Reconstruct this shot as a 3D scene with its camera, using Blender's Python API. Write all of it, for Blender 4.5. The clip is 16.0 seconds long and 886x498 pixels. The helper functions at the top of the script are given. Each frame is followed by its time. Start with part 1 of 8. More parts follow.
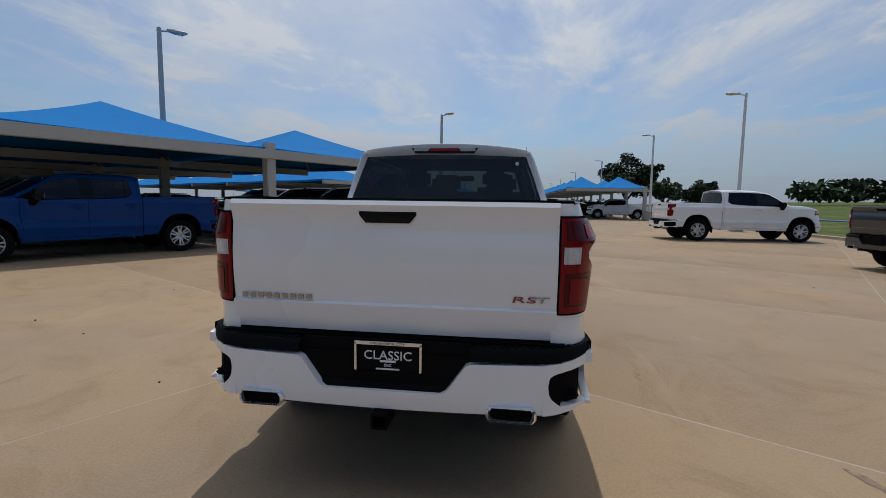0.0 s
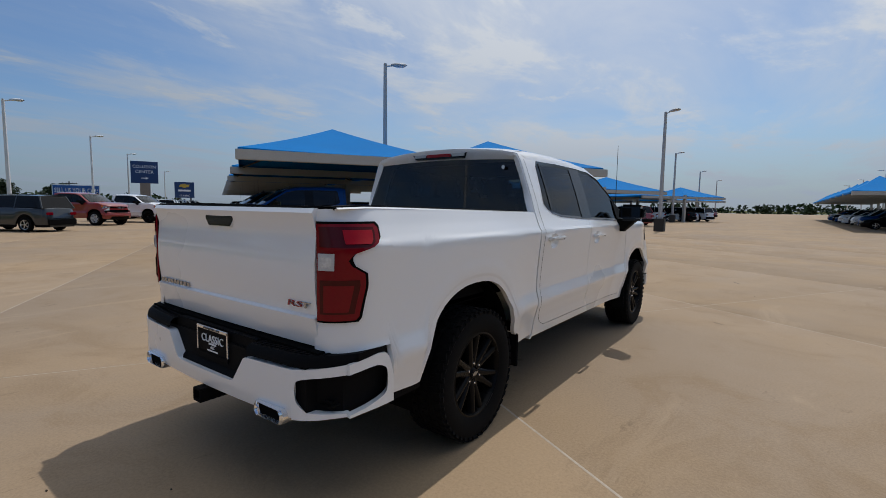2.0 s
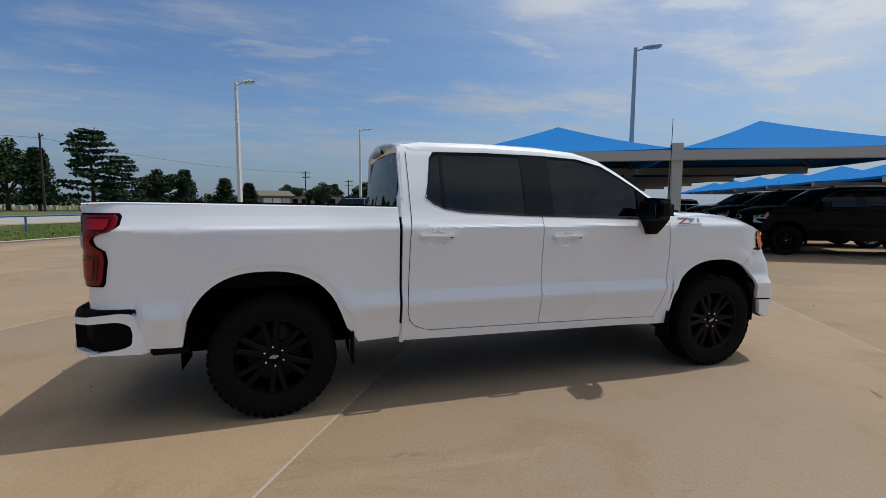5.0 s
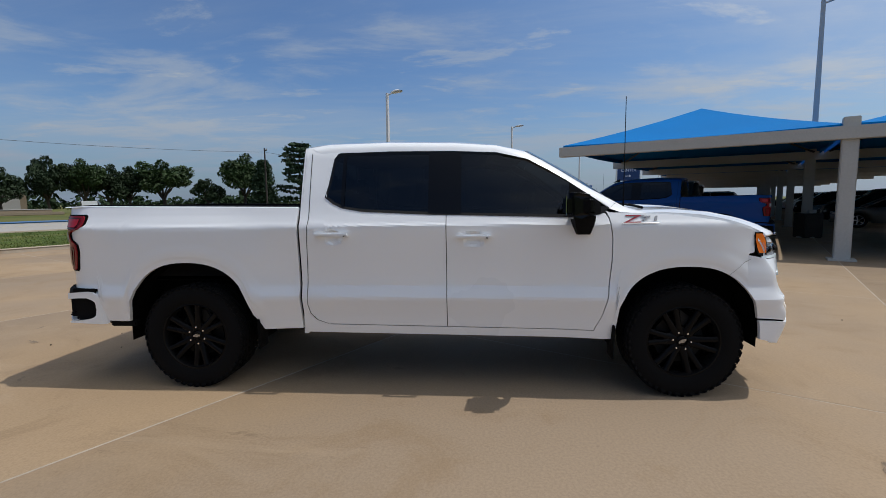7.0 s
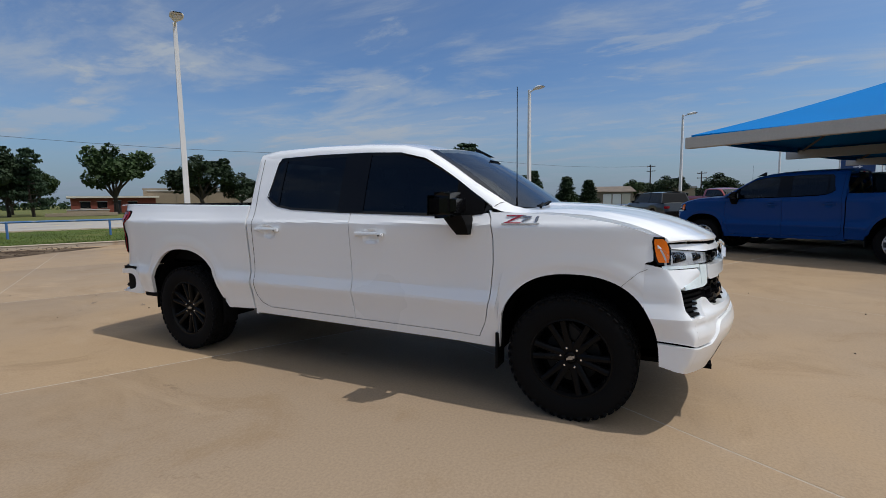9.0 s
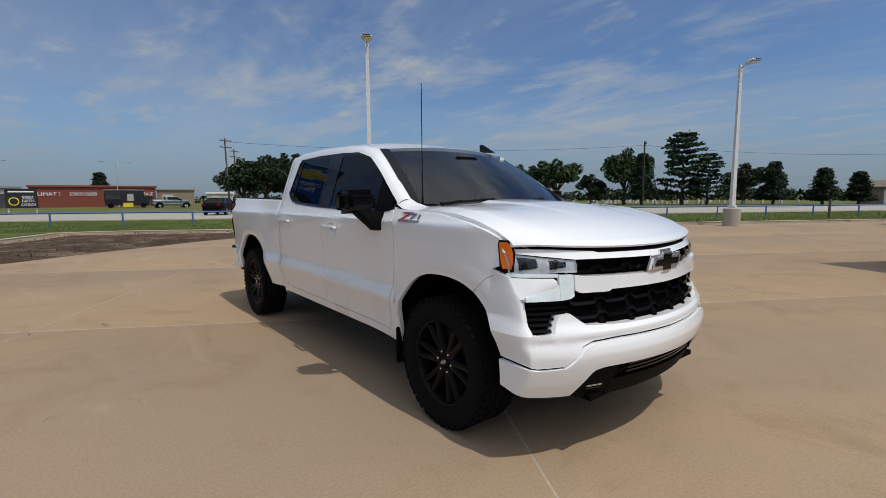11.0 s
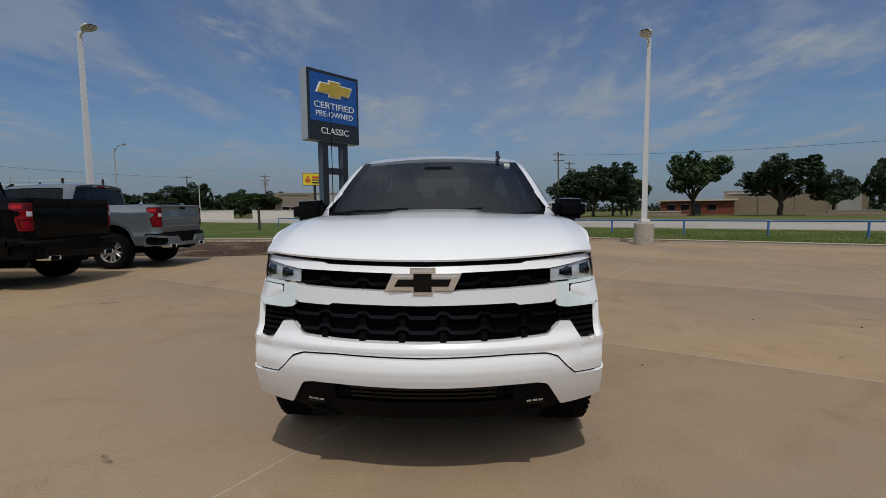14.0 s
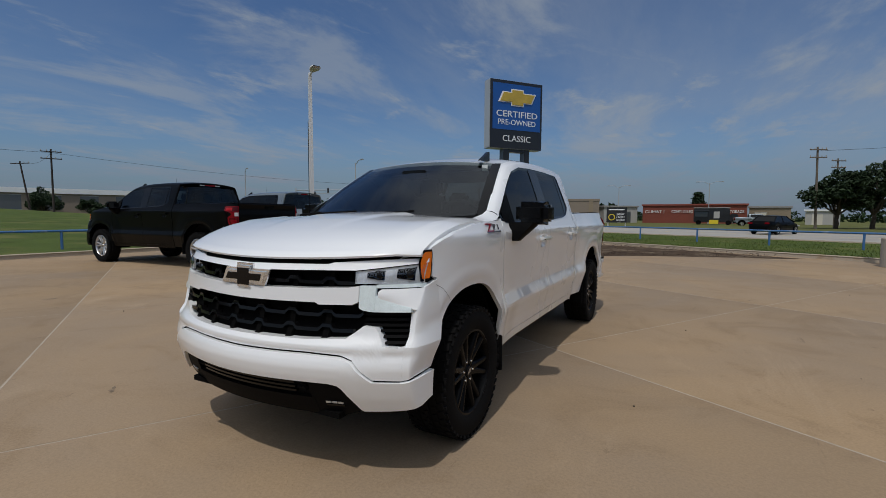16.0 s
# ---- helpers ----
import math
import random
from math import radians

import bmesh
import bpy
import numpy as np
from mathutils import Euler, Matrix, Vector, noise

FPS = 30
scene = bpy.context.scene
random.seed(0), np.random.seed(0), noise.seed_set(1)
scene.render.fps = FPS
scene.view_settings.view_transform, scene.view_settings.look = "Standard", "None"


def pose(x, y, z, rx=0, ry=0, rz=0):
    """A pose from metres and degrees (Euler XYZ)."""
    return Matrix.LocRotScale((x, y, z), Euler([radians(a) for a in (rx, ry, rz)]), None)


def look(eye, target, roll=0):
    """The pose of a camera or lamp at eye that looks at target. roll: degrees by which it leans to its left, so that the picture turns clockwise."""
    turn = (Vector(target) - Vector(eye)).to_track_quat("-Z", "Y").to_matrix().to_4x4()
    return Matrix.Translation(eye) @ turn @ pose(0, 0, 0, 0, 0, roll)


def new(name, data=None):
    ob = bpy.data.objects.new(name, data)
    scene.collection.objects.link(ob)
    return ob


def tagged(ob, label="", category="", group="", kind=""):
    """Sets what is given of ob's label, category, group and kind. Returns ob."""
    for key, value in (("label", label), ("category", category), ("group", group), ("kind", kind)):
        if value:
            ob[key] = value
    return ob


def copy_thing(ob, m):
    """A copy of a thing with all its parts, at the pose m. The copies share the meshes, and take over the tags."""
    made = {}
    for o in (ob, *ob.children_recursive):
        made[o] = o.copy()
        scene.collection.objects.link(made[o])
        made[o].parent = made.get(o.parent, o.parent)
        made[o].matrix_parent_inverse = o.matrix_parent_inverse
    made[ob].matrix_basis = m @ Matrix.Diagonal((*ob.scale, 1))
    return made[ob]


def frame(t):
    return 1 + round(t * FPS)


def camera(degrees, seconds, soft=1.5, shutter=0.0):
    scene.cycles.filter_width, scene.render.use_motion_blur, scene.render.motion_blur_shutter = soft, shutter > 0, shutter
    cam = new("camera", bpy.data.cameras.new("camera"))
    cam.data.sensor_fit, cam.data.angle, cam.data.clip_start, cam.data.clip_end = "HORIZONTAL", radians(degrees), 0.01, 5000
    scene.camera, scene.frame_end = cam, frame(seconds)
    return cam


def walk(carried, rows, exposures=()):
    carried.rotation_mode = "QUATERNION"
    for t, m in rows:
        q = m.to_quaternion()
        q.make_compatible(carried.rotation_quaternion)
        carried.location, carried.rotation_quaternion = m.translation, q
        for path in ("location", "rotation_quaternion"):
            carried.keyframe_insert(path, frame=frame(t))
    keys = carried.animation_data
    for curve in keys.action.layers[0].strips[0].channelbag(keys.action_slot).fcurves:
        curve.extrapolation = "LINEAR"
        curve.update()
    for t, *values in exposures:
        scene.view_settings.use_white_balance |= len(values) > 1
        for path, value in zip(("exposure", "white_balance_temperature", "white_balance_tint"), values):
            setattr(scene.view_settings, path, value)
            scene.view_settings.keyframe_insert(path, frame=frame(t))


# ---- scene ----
cam = camera(87.3, 16.0, 0.55)
PATH = [
    (0, (0.547, -5.102, 1.442), (0.282, -3.13, 1.242), 0.8),
    (0.5, (1.063, -5.024, 1.448), (0.539, -3.104, 1.253), 0.5),
    (1, (1.543, -4.858, 1.452), (0.782, -3.017, 1.263), 0.5),
    (1.5, (2.026, -4.622, 1.461), (1.049, -2.887, 1.277), 0.7),
    (2, (2.464, -4.294, 1.462), (1.284, -2.689, 1.279), 0.8),
    (2.5, (2.836, -3.893, 1.479), (1.474, -2.441, 1.288), 0.8),
    (3, (3.203, -3.48, 1.482), (1.681, -2.197, 1.285), 0.9),
    (3.2, (3.326, -3.301, 1.477), (1.747, -2.09, 1.277), 1.0),
    (5.5, (4.332, -1.164, 1.462), (2.38, -0.776, 1.261), 0.0),
    (6, (4.392, -0.638, 1.471), (2.413, -0.442, 1.261), -0.3),
    (6.5, (4.437, -0.121, 1.475), (2.449, -0.103, 1.26), -0.6),
    (7, (4.404, 0.388, 1.47), (2.421, 0.23, 1.26), -0.7),
    (7.5, (4.379, 0.915, 1.47), (2.419, 0.574, 1.259), -0.8),
    (8, (4.292, 1.42, 1.462), (2.372, 0.903, 1.248), -0.8),
    (8.2, (4.241, 1.62, 1.461), (2.34, 1.036, 1.246), -0.8),
    (10.3, (3.213, 3.545, 1.437), (1.732, 2.217, 1.224), -0.4),
    (10.5, (3.073, 3.689, 1.447), (1.653, 2.297, 1.228), -0.3),
    (11, (2.709, 4.079, 1.44), (1.469, 2.526, 1.221), -0.4),
    (11.5, (2.286, 4.387, 1.435), (1.244, 2.693, 1.221), -0.5),
    (12, (1.834, 4.667, 1.434), (1.013, 2.854, 1.231), -0.5),
    (12.5, (1.342, 4.843, 1.424), (0.751, 2.943, 1.225), -0.7),
    (13, (0.823, 4.966, 1.424), (0.456, 3.009, 1.234), -0.7),
    (13.5, (0.304, 5.034, 1.422), (0.159, 3.047, 1.244), -0.7),
    (14, (-0.2, 5.058, 1.421), (-0.118, 3.067, 1.252), -0.5),
    (14.5, (-0.715, 5.048, 1.419), (-0.397, 3.08, 1.254), -0.3),
    (15, (-1.213, 4.923, 1.413), (-0.668, 3.005, 1.253), -0.1),
    (15.5, (-1.715, 4.762, 1.402), (-0.96, 2.915, 1.254), 0.1),
    (16, (-2.175, 4.491, 1.393), (-1.223, 2.737, 1.252), 0.3),
]
walk(cam, [(t, look(eye, target, roll)) for t, eye, target, roll in PATH], exposures=((0, -0.54, 6450, 10), (2, -0.46, 6450, 10), (3, -0.44, 6450, 10), (7, -0.31, 6450, 10), (10.5, -0.30, 6600, 10), (11.5, -0.47, 6700, 10), (13.5, -0.70, 6700, 10), (16, -0.78, 6500, 10)))

# ---------------------------------------------------------------- world and sun
SUN_TO = Vector((-0.06, 0.47, 1.0)).normalized()
world = bpy.data.worlds.new("sky")
scene.world = world
world.use_nodes = True
wt = world.node_tree
wt.nodes.clear()
w_out = wt.nodes.new("ShaderNodeOutputWorld")
w_bg = wt.nodes.new("ShaderNodeBackground")
w_bg.inputs[1].default_value = 0.129
w_sky = wt.nodes.new("ShaderNodeTexSky")
w_sky.sky_type = "NISHITA"
w_sky.sun_disc = False
w_sky.sun_elevation = math.asin(SUN_TO.z)
w_sky.sun_rotation = math.atan2(SUN_TO.x, SUN_TO.y)
w_sky.air_density, w_sky.dust_density, w_sky.ozone_density = 1.15, 0.7, 2.5
# thin high cloud over the blue: two sheets of noise laid on a flat layer of air
w_co = wt.nodes.new("ShaderNodeTexCoord")
w_sep = wt.nodes.new("ShaderNodeSeparateXYZ")
wt.links.new(w_co.outputs["Generated"], w_sep.inputs[0])


def wmath(op, a, b=None, c=None):
    n = wt.nodes.new("ShaderNodeMath")
    n.operation = op
    for i, v in enumerate((a, b, c)):
        if v is None:
            continue
        if isinstance(v, (int, float)):
            n.inputs[i].default_value = v
        else:
            wt.links.new(v, n.inputs[i])
    return n.outputs[0]


def wmap(v, a, b, c, d, smooth=True):
    n = wt.nodes.new("ShaderNodeMapRange")
    n.interpolation_type = "SMOOTHSTEP" if smooth else "LINEAR"
    wt.links.new(v, n.inputs[0])
    for i, x in enumerate((a, b, c, d)):
        n.inputs[i + 1].default_value = x
    return n.outputs[0]


w_up = wmath("ADD", wmath("MAXIMUM", w_sep.outputs[2], 0.0), 0.09)
w_flat = wt.nodes.new("ShaderNodeCombineXYZ")
wt.links.new(wmath("DIVIDE", w_sep.outputs[0], w_up), w_flat.inputs[0])
wt.links.new(wmath("DIVIDE", w_sep.outputs[1], w_up), w_flat.inputs[1])


def wnoise(scale, detail, rough, offset, squash=(1, 1, 1), turn=0.0, distortion=0.0):
    m = wt.nodes.new("ShaderNodeMapping")
    m.inputs[1].default_value = offset
    m.inputs[2].default_value = (0, 0, turn)
    m.inputs[3].default_value = squash
    wt.links.new(w_flat.outputs[0], m.inputs[0])
    n = wt.nodes.new("ShaderNodeTexNoise")
    n.inputs["Scale"].default_value, n.inputs["Detail"].default_value, n.inputs["Roughness"].default_value = scale, detail, rough
    n.inputs["Distortion"].default_value = distortion
    wt.links.new(m.outputs[0], n.inputs[0])
    return n.outputs[0]


w_dot = wt.nodes.new("ShaderNodeVectorMath")
w_dot.operation = "DOT_PRODUCT"
w_dot.inputs[1].default_value = SUN_TO
wt.links.new(w_co.outputs["Generated"], w_dot.inputs[0])
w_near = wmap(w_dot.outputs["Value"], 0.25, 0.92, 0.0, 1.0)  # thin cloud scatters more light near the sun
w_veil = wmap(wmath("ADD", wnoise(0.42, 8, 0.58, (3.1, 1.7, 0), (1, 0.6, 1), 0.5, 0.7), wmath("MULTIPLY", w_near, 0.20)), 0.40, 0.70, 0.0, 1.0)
w_patch = wmap(wnoise(1.3, 9, 0.62, (7.4, 2.2, 3), (1, 0.55, 1), 0.3, 0.35), 0.46, 0.64, 0.0, 1.0)
w_small = wmap(wnoise(2.4, 8, 0.62, (1.0, 5.0, 7), (1, 0.6, 1), 0.2, 0.25), 0.57, 0.68, 0.0, 1.0)
w_streak = wmap(wnoise(0.9, 9, 0.66, (2.3, 8.1, 5), (1, 0.22, 1), 0.75, 0.5), 0.45, 0.70, 0.0, 1.0)
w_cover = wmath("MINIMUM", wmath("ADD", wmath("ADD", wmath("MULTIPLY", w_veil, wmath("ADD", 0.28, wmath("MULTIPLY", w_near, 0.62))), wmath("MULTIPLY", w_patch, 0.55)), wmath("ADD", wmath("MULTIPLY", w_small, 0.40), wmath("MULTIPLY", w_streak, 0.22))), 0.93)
w_cloud = wt.nodes.new("ShaderNodeMix")
w_cloud.data_type = "RGBA"
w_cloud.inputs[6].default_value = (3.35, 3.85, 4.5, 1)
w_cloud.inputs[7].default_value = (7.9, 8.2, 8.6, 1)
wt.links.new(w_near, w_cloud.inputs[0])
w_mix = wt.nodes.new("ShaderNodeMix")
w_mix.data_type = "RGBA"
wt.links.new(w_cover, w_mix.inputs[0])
w_blue = wt.nodes.new("ShaderNodeMix")  # a deep, dry summer blue
w_blue.data_type, w_blue.blend_type = "RGBA", "MULTIPLY"
w_blue.inputs[0].default_value = 1.0
w_tone = wt.nodes.new("ShaderNodeMix")  # deepest about a right angle from the sun
w_tone.data_type = "RGBA"
w_tone.inputs[6].default_value = (0.54, 0.68, 0.88, 1)
w_tone.inputs[7].default_value = (0.80, 0.91, 1.04, 1)
wt.links.new(wmap(w_dot.outputs["Value"], 0.10, 0.72, 0.0, 1.0), w_tone.inputs[0])
wt.links.new(w_tone.outputs[2], w_blue.inputs[7])
wt.links.new(w_sky.outputs[0], w_blue.inputs[6])
wt.links.new(w_blue.outputs[2], w_mix.inputs[6])
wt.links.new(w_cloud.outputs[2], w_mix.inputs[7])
w_haze = wt.nodes.new("ShaderNodeMix")
w_haze.data_type = "RGBA"
w_low = wt.nodes.new("ShaderNodeMix")
w_low.data_type = "RGBA"
w_low.inputs[6].default_value = (1.5, 2.08, 3.08, 1)
w_low.inputs[7].default_value = (2.7, 3.35, 4.4, 1)
wt.links.new(wmap(w_dot.outputs["Value"], -0.15, 0.45, 0.0, 1.0), w_low.inputs[0])
wt.links.new(w_low.outputs[2], w_haze.inputs[7])
wt.links.new(wmap(w_sep.outputs[2], 0.0, 0.17, 0.62, 0.0), w_haze.inputs[0])
wt.links.new(w_mix.outputs[2], w_haze.inputs[6])
wt.links.new(w_haze.outputs[2], w_bg.inputs[0])
wt.links.new(w_bg.outputs[0], w_out.inputs[0])

sun = new("sun", bpy.data.lights.new("sun", "SUN"))
sun.data.energy, sun.data.angle, sun.data.color = 2.95, radians(0.53), (1.0, 0.965, 0.92)
sun.matrix_world = look(SUN_TO * 60, (0, 0, 0))


# ---------------------------------------------------------------- materials
def nodes_of(name):
    m = bpy.data.materials.new(name)
    m.use_nodes = True
    m.node_tree.nodes.clear()
    return m, m.node_tree


def surf(name, col, rough=0.6, metal=0.0, var=0.12, scale=1.5, fine=40.0, bump=0.0, coat=0.0, rvar=0.08, spec=0.5, col2=None, cover=0.0, cscale=0.5, island=0.0, world=False):
    """A solid surface: colour with broad and fine variation, stains of a second colour, grain and gloss."""
    m, t = nodes_of(name)
    N, K = t.nodes.new, t.links.new
    out, p = N("ShaderNodeOutputMaterial"), N("ShaderNodeBsdfPrincipled")
    K(p.outputs[0], out.inputs[0])
    where = N("ShaderNodeNewGeometry").outputs["Position"] if world else N("ShaderNodeTexCoord").outputs["Object"]
    n1, n2 = N("ShaderNodeTexNoise"), N("ShaderNodeTexNoise")
    for n, s, d in ((n1, scale, 5), (n2, fine, 4)):
        n.inputs["Scale"].default_value, n.inputs["Detail"].default_value = s, d
        K(where, n.inputs[0])
    add = N("ShaderNodeMath")
    add.operation = "ADD"
    K(n1.outputs[0], add.inputs[0]), K(n2.outputs[0], add.inputs[1])
    mr = N("ShaderNodeMapRange")
    mr.inputs[1].default_value, mr.inputs[2].default_value = 0.6, 1.4
    mr.inputs[3].default_value, mr.inputs[4].default_value = 1 - var, 1 + var
    K(add.outputs[0], mr.inputs[0])
    value = mr.outputs[0]
    if island:
        info = N("ShaderNodeObjectInfo")
        r = N("ShaderNodeMapRange")
        r.inputs[3].default_value, r.inputs[4].default_value = 1 - island, 1 + island
        K(info.outputs["Random"], r.inputs[0])
        mu = N("ShaderNodeMath")
        mu.operation = "MULTIPLY"
        K(value, mu.inputs[0]), K(r.outputs[0], mu.inputs[1])
        value = mu.outputs[0]
    hue = N("ShaderNodeMix")
    hue.data_type = "RGBA"
    hue.blend_type = "MULTIPLY"
    hue.inputs[0].default_value = 1.0
    hue.inputs[6].default_value = (*col, 1)
    K(value, hue.inputs[7])
    colour = hue.outputs[2]
    if col2:
        n3 = N("ShaderNodeTexNoise")
        n3.inputs["Scale"].default_value, n3.inputs["Detail"].default_value, n3.inputs["Roughness"].default_value = cscale, 7, 0.62
        K(where, n3.inputs[0])
        r3 = N("ShaderNodeMapRange")
        r3.interpolation_type = "SMOOTHSTEP"
        r3.inputs[1].default_value, r3.inputs[2].default_value = 0.62 - cover * 0.3, 0.80 - cover * 0.3
        K(n3.outputs[0], r3.inputs[0])
        mx = N("ShaderNodeMix")
        mx.data_type = "RGBA"
        K(r3.outputs[0], mx.inputs[0]), K(colour, mx.inputs[6])
        mx.inputs[7].default_value = (*col2, 1)
        colour = mx.outputs[2]
    K(colour, p.inputs["Base Color"])
    rr = N("ShaderNodeMapRange")
    rr.inputs[3].default_value, rr.inputs[4].default_value = max(0.02, rough - rvar), min(1, rough + rvar)
    K(n1.outputs[0], rr.inputs[0]), K(rr.outputs[0], p.inputs["Roughness"])
    p.inputs["Metallic"].default_value = metal
    p.inputs["Specular IOR Level"].default_value = spec
    if coat:
        p.inputs["Coat Weight"].default_value, p.inputs["Coat Roughness"].default_value = coat, 0.03
    if bump:
        b = N("ShaderNodeBump")
        b.inputs["Strength"].default_value, b.inputs["Distance"].default_value = 1.0, bump
        K(n2.outputs[0], b.inputs["Height"]), K(b.outputs[0], p.inputs["Normal"])
    return m


def paint(name, col, metal=0.0, rough=0.35):
    return surf(name, col, rough, metal, 0.015, 0.6, 900.0, 0.0, 1.0, 0.03)


def glass(name, tint, rough=0.0, gloss=0.72):
    m, t = nodes_of(name)
    N, K = t.nodes.new, t.links.new
    out, mx, tr, gl, lw = N("ShaderNodeOutputMaterial"), N("ShaderNodeMixShader"), N("ShaderNodeBsdfTransparent"), N("ShaderNodeBsdfGlossy"), N("ShaderNodeLayerWeight")
    tr.inputs[0].default_value = (*tint, 1)
    gl.inputs["Roughness"].default_value = 0.01 + rough
    gl.inputs["Color"].default_value = (gloss, gloss * 1.03, gloss * 1.06, 1)
    po, ma = N("ShaderNodeMath"), N("ShaderNodeMath")
    po.operation, ma.operation = "POWER", "MULTIPLY_ADD"
    po.inputs[1].default_value, ma.inputs[1].default_value, ma.inputs[2].default_value = 4.5, 0.92, 0.075
    K(lw.outputs["Facing"], po.inputs[0]), K(po.outputs[0], ma.inputs[0])
    K(ma.outputs[0], mx.inputs[0]), K(tr.outputs[0], mx.inputs[1]), K(gl.outputs[0], mx.inputs[2]), K(mx.outputs[0], out.inputs[0])
    return m


def lens(name, col, rough=0.08):
    """Coloured moulded plastic of a lamp."""
    m = surf(name, col, rough, 0.0, 0.10, 30.0, 160.0, 0.0006, 0.2, 0.03, 0.18)
    return m


def concrete(name, col):
    """Broom-finished tan slab: broad warm and cool clouds, drying tide marks, dark scuffs, pits and sand grain."""
    m, t = nodes_of(name)
    N, K = t.nodes.new, t.links.new
    out, p = N("ShaderNodeOutputMaterial"), N("ShaderNodeBsdfPrincipled")
    K(p.outputs[0], out.inputs[0])
    where = N("ShaderNodeNewGeometry").outputs["Position"]

    def tex(scale, detail, rough, distortion=0.0, squash=None, turn=0.0):
        src = where
        if squash:
            mp = N("ShaderNodeMapping")
            mp.inputs[2].default_value, mp.inputs[3].default_value = (0, 0, turn), squash
            K(where, mp.inputs[0])
            src = mp.outputs[0]
        n = N("ShaderNodeTexNoise")
        n.inputs["Scale"].default_value, n.inputs["Detail"].default_value, n.inputs["Roughness"].default_value, n.inputs["Distortion"].default_value = scale, detail, rough, distortion
        K(src, n.inputs[0])
        return n.outputs[0]

    def ramp(v, a, b, c, d):
        r = N("ShaderNodeMapRange")
        r.interpolation_type = "SMOOTHSTEP"
        for i, x in enumerate((a, b, c, d)):
            r.inputs[i + 1].default_value = x
        K(v, r.inputs[0])
        return r.outputs[0]

    def mixed(fac, a, b, kind="MIX"):
        x = N("ShaderNodeMix")
        x.data_type, x.blend_type = "RGBA", kind
        for sock, v in ((0, fac), (6, a), (7, b)):
            if isinstance(v, (int, float)):
                x.inputs[sock].default_value = v
            elif isinstance(v, tuple):
                x.inputs[sock].default_value = (*v, 1)
            else:
                K(v, x.inputs[sock])
        return x.outputs[2]

    grain, pits = tex(55.0, 5, 0.7), tex(210.0, 3, 0.6)
    c = mixed(ramp(tex(0.22, 6, 0.6, 0.6), 0.36, 0.66, 0.0, 1.0), tuple(v * k for v, k in zip(col, (0.93, 0.95, 1.0))), tuple(v * k for v, k in zip(col, (1.10, 1.06, 0.98))))
    c = mixed(ramp(tex(0.9, 8, 0.68, 1.4), 0.48, 0.70, 0.0, 0.65), c, tuple(v * k for v, k in zip(col, (0.80, 0.76, 0.70))))
    c = mixed(ramp(tex(0.55, 9, 0.72, 2.2, (1, 0.35, 1), 0.53), 0.54, 0.68, 0.0, 0.55), c, tuple(v * k for v, k in zip(col, (1.22, 1.24, 1.26))))
    # scuffs and old drips
    c = mixed(ramp(tex(3.1, 6, 0.74, 0.8, (1, 0.45, 1), 0.3), 0.63, 0.73, 0.0, 0.75), c, tuple(v * k for v, k in zip(col, (0.62, 0.60, 0.58))))
    c = mixed(1.0, c, ramp(grain, 0.30, 0.70, 0.90, 1.10), "MULTIPLY")
    c = mixed(ramp(pits, 0.70, 0.80, 0.0, 0.5), c, tuple(v * 0.5 for v in col))
    info = N("ShaderNodeObjectInfo")
    c = mixed(1.0, c, ramp(info.outputs["Random"], 0.0, 1.0, 0.965, 1.035), "MULTIPLY")
    K(c, p.inputs["Base Color"])
    K(ramp(tex(0.9, 5, 0.6), 0.3, 0.7, 0.70, 0.88), p.inputs["Roughness"])
    p.inputs["Specular IOR Level"].default_value = 0.25
    b = N("ShaderNodeBump")
    b.inputs["Strength"].default_value, b.inputs["Distance"].default_value = 1.0, 0.0025
    K(grain, b.inputs["Height"]), K(b.outputs[0], p.inputs["Normal"])
    return m


M_WHITE = paint("white_paint", (0.88, 0.895, 0.905), 0.0, 0.28)
M_BLUE = surf("blue_paint", (0.001, 0.045, 0.20), 0.35, 0.0, 0.015, 0.6, 900.0, 0.0, 0.2, 0.03, 0.1)
M_BLACK = surf("black_paint", (0.002, 0.002, 0.0025), 0.35, 0.0, 0.015, 0.6, 900.0, 0.0, 0.15, 0.03, 0.05)
M_SILVER = paint("silver_paint", (0.19, 0.225, 0.255), 0.5)
M_DARK = paint("dark_grey_paint", (0.022, 0.028, 0.033), 0.3)
M_GREY = paint("grey_paint", (0.11, 0.115, 0.12), 0.4)
M_RED = paint("red_paint", (0.25, 0.008, 0.008))
M_TRIM = surf("black_plastic", (0.006, 0.006, 0.0065), 0.6, 0, 0.15, 3, 300, 0.0006, 0, 0.08, 0.05)
M_GLOSS = surf("gloss_black", (0.004, 0.004, 0.0045), 0.14, 0, 0.1, 4, 100, 0, 0.12, 0.04, 0.18)
M_VOID = surf("black_liner", (0.004, 0.004, 0.004), 0.9, 0, 0.2, 3, 80, 0, 0, 0.05, 0.05)
M_RUBBER = surf("tyre_rubber", (0.0055, 0.0055, 0.0058), 0.85, 0, 0.2, 6, 120, 0.0008, 0, 0.08, 0.12)
M_RIMB = surf("black_alloy", (0.0055, 0.0055, 0.006), 0.26, 0.0, 0.1, 5, 90, 0, 0.0, 0.06, 0.09)
M_RIMS = surf("bright_alloy", (0.62, 0.62, 0.63), 0.28, 0.9, 0.06, 5, 90)
M_CHROME = surf("chrome", (0.86, 0.87, 0.88), 0.10, 0.85, 0.03, 5, 60, 0, 0, 0.03)
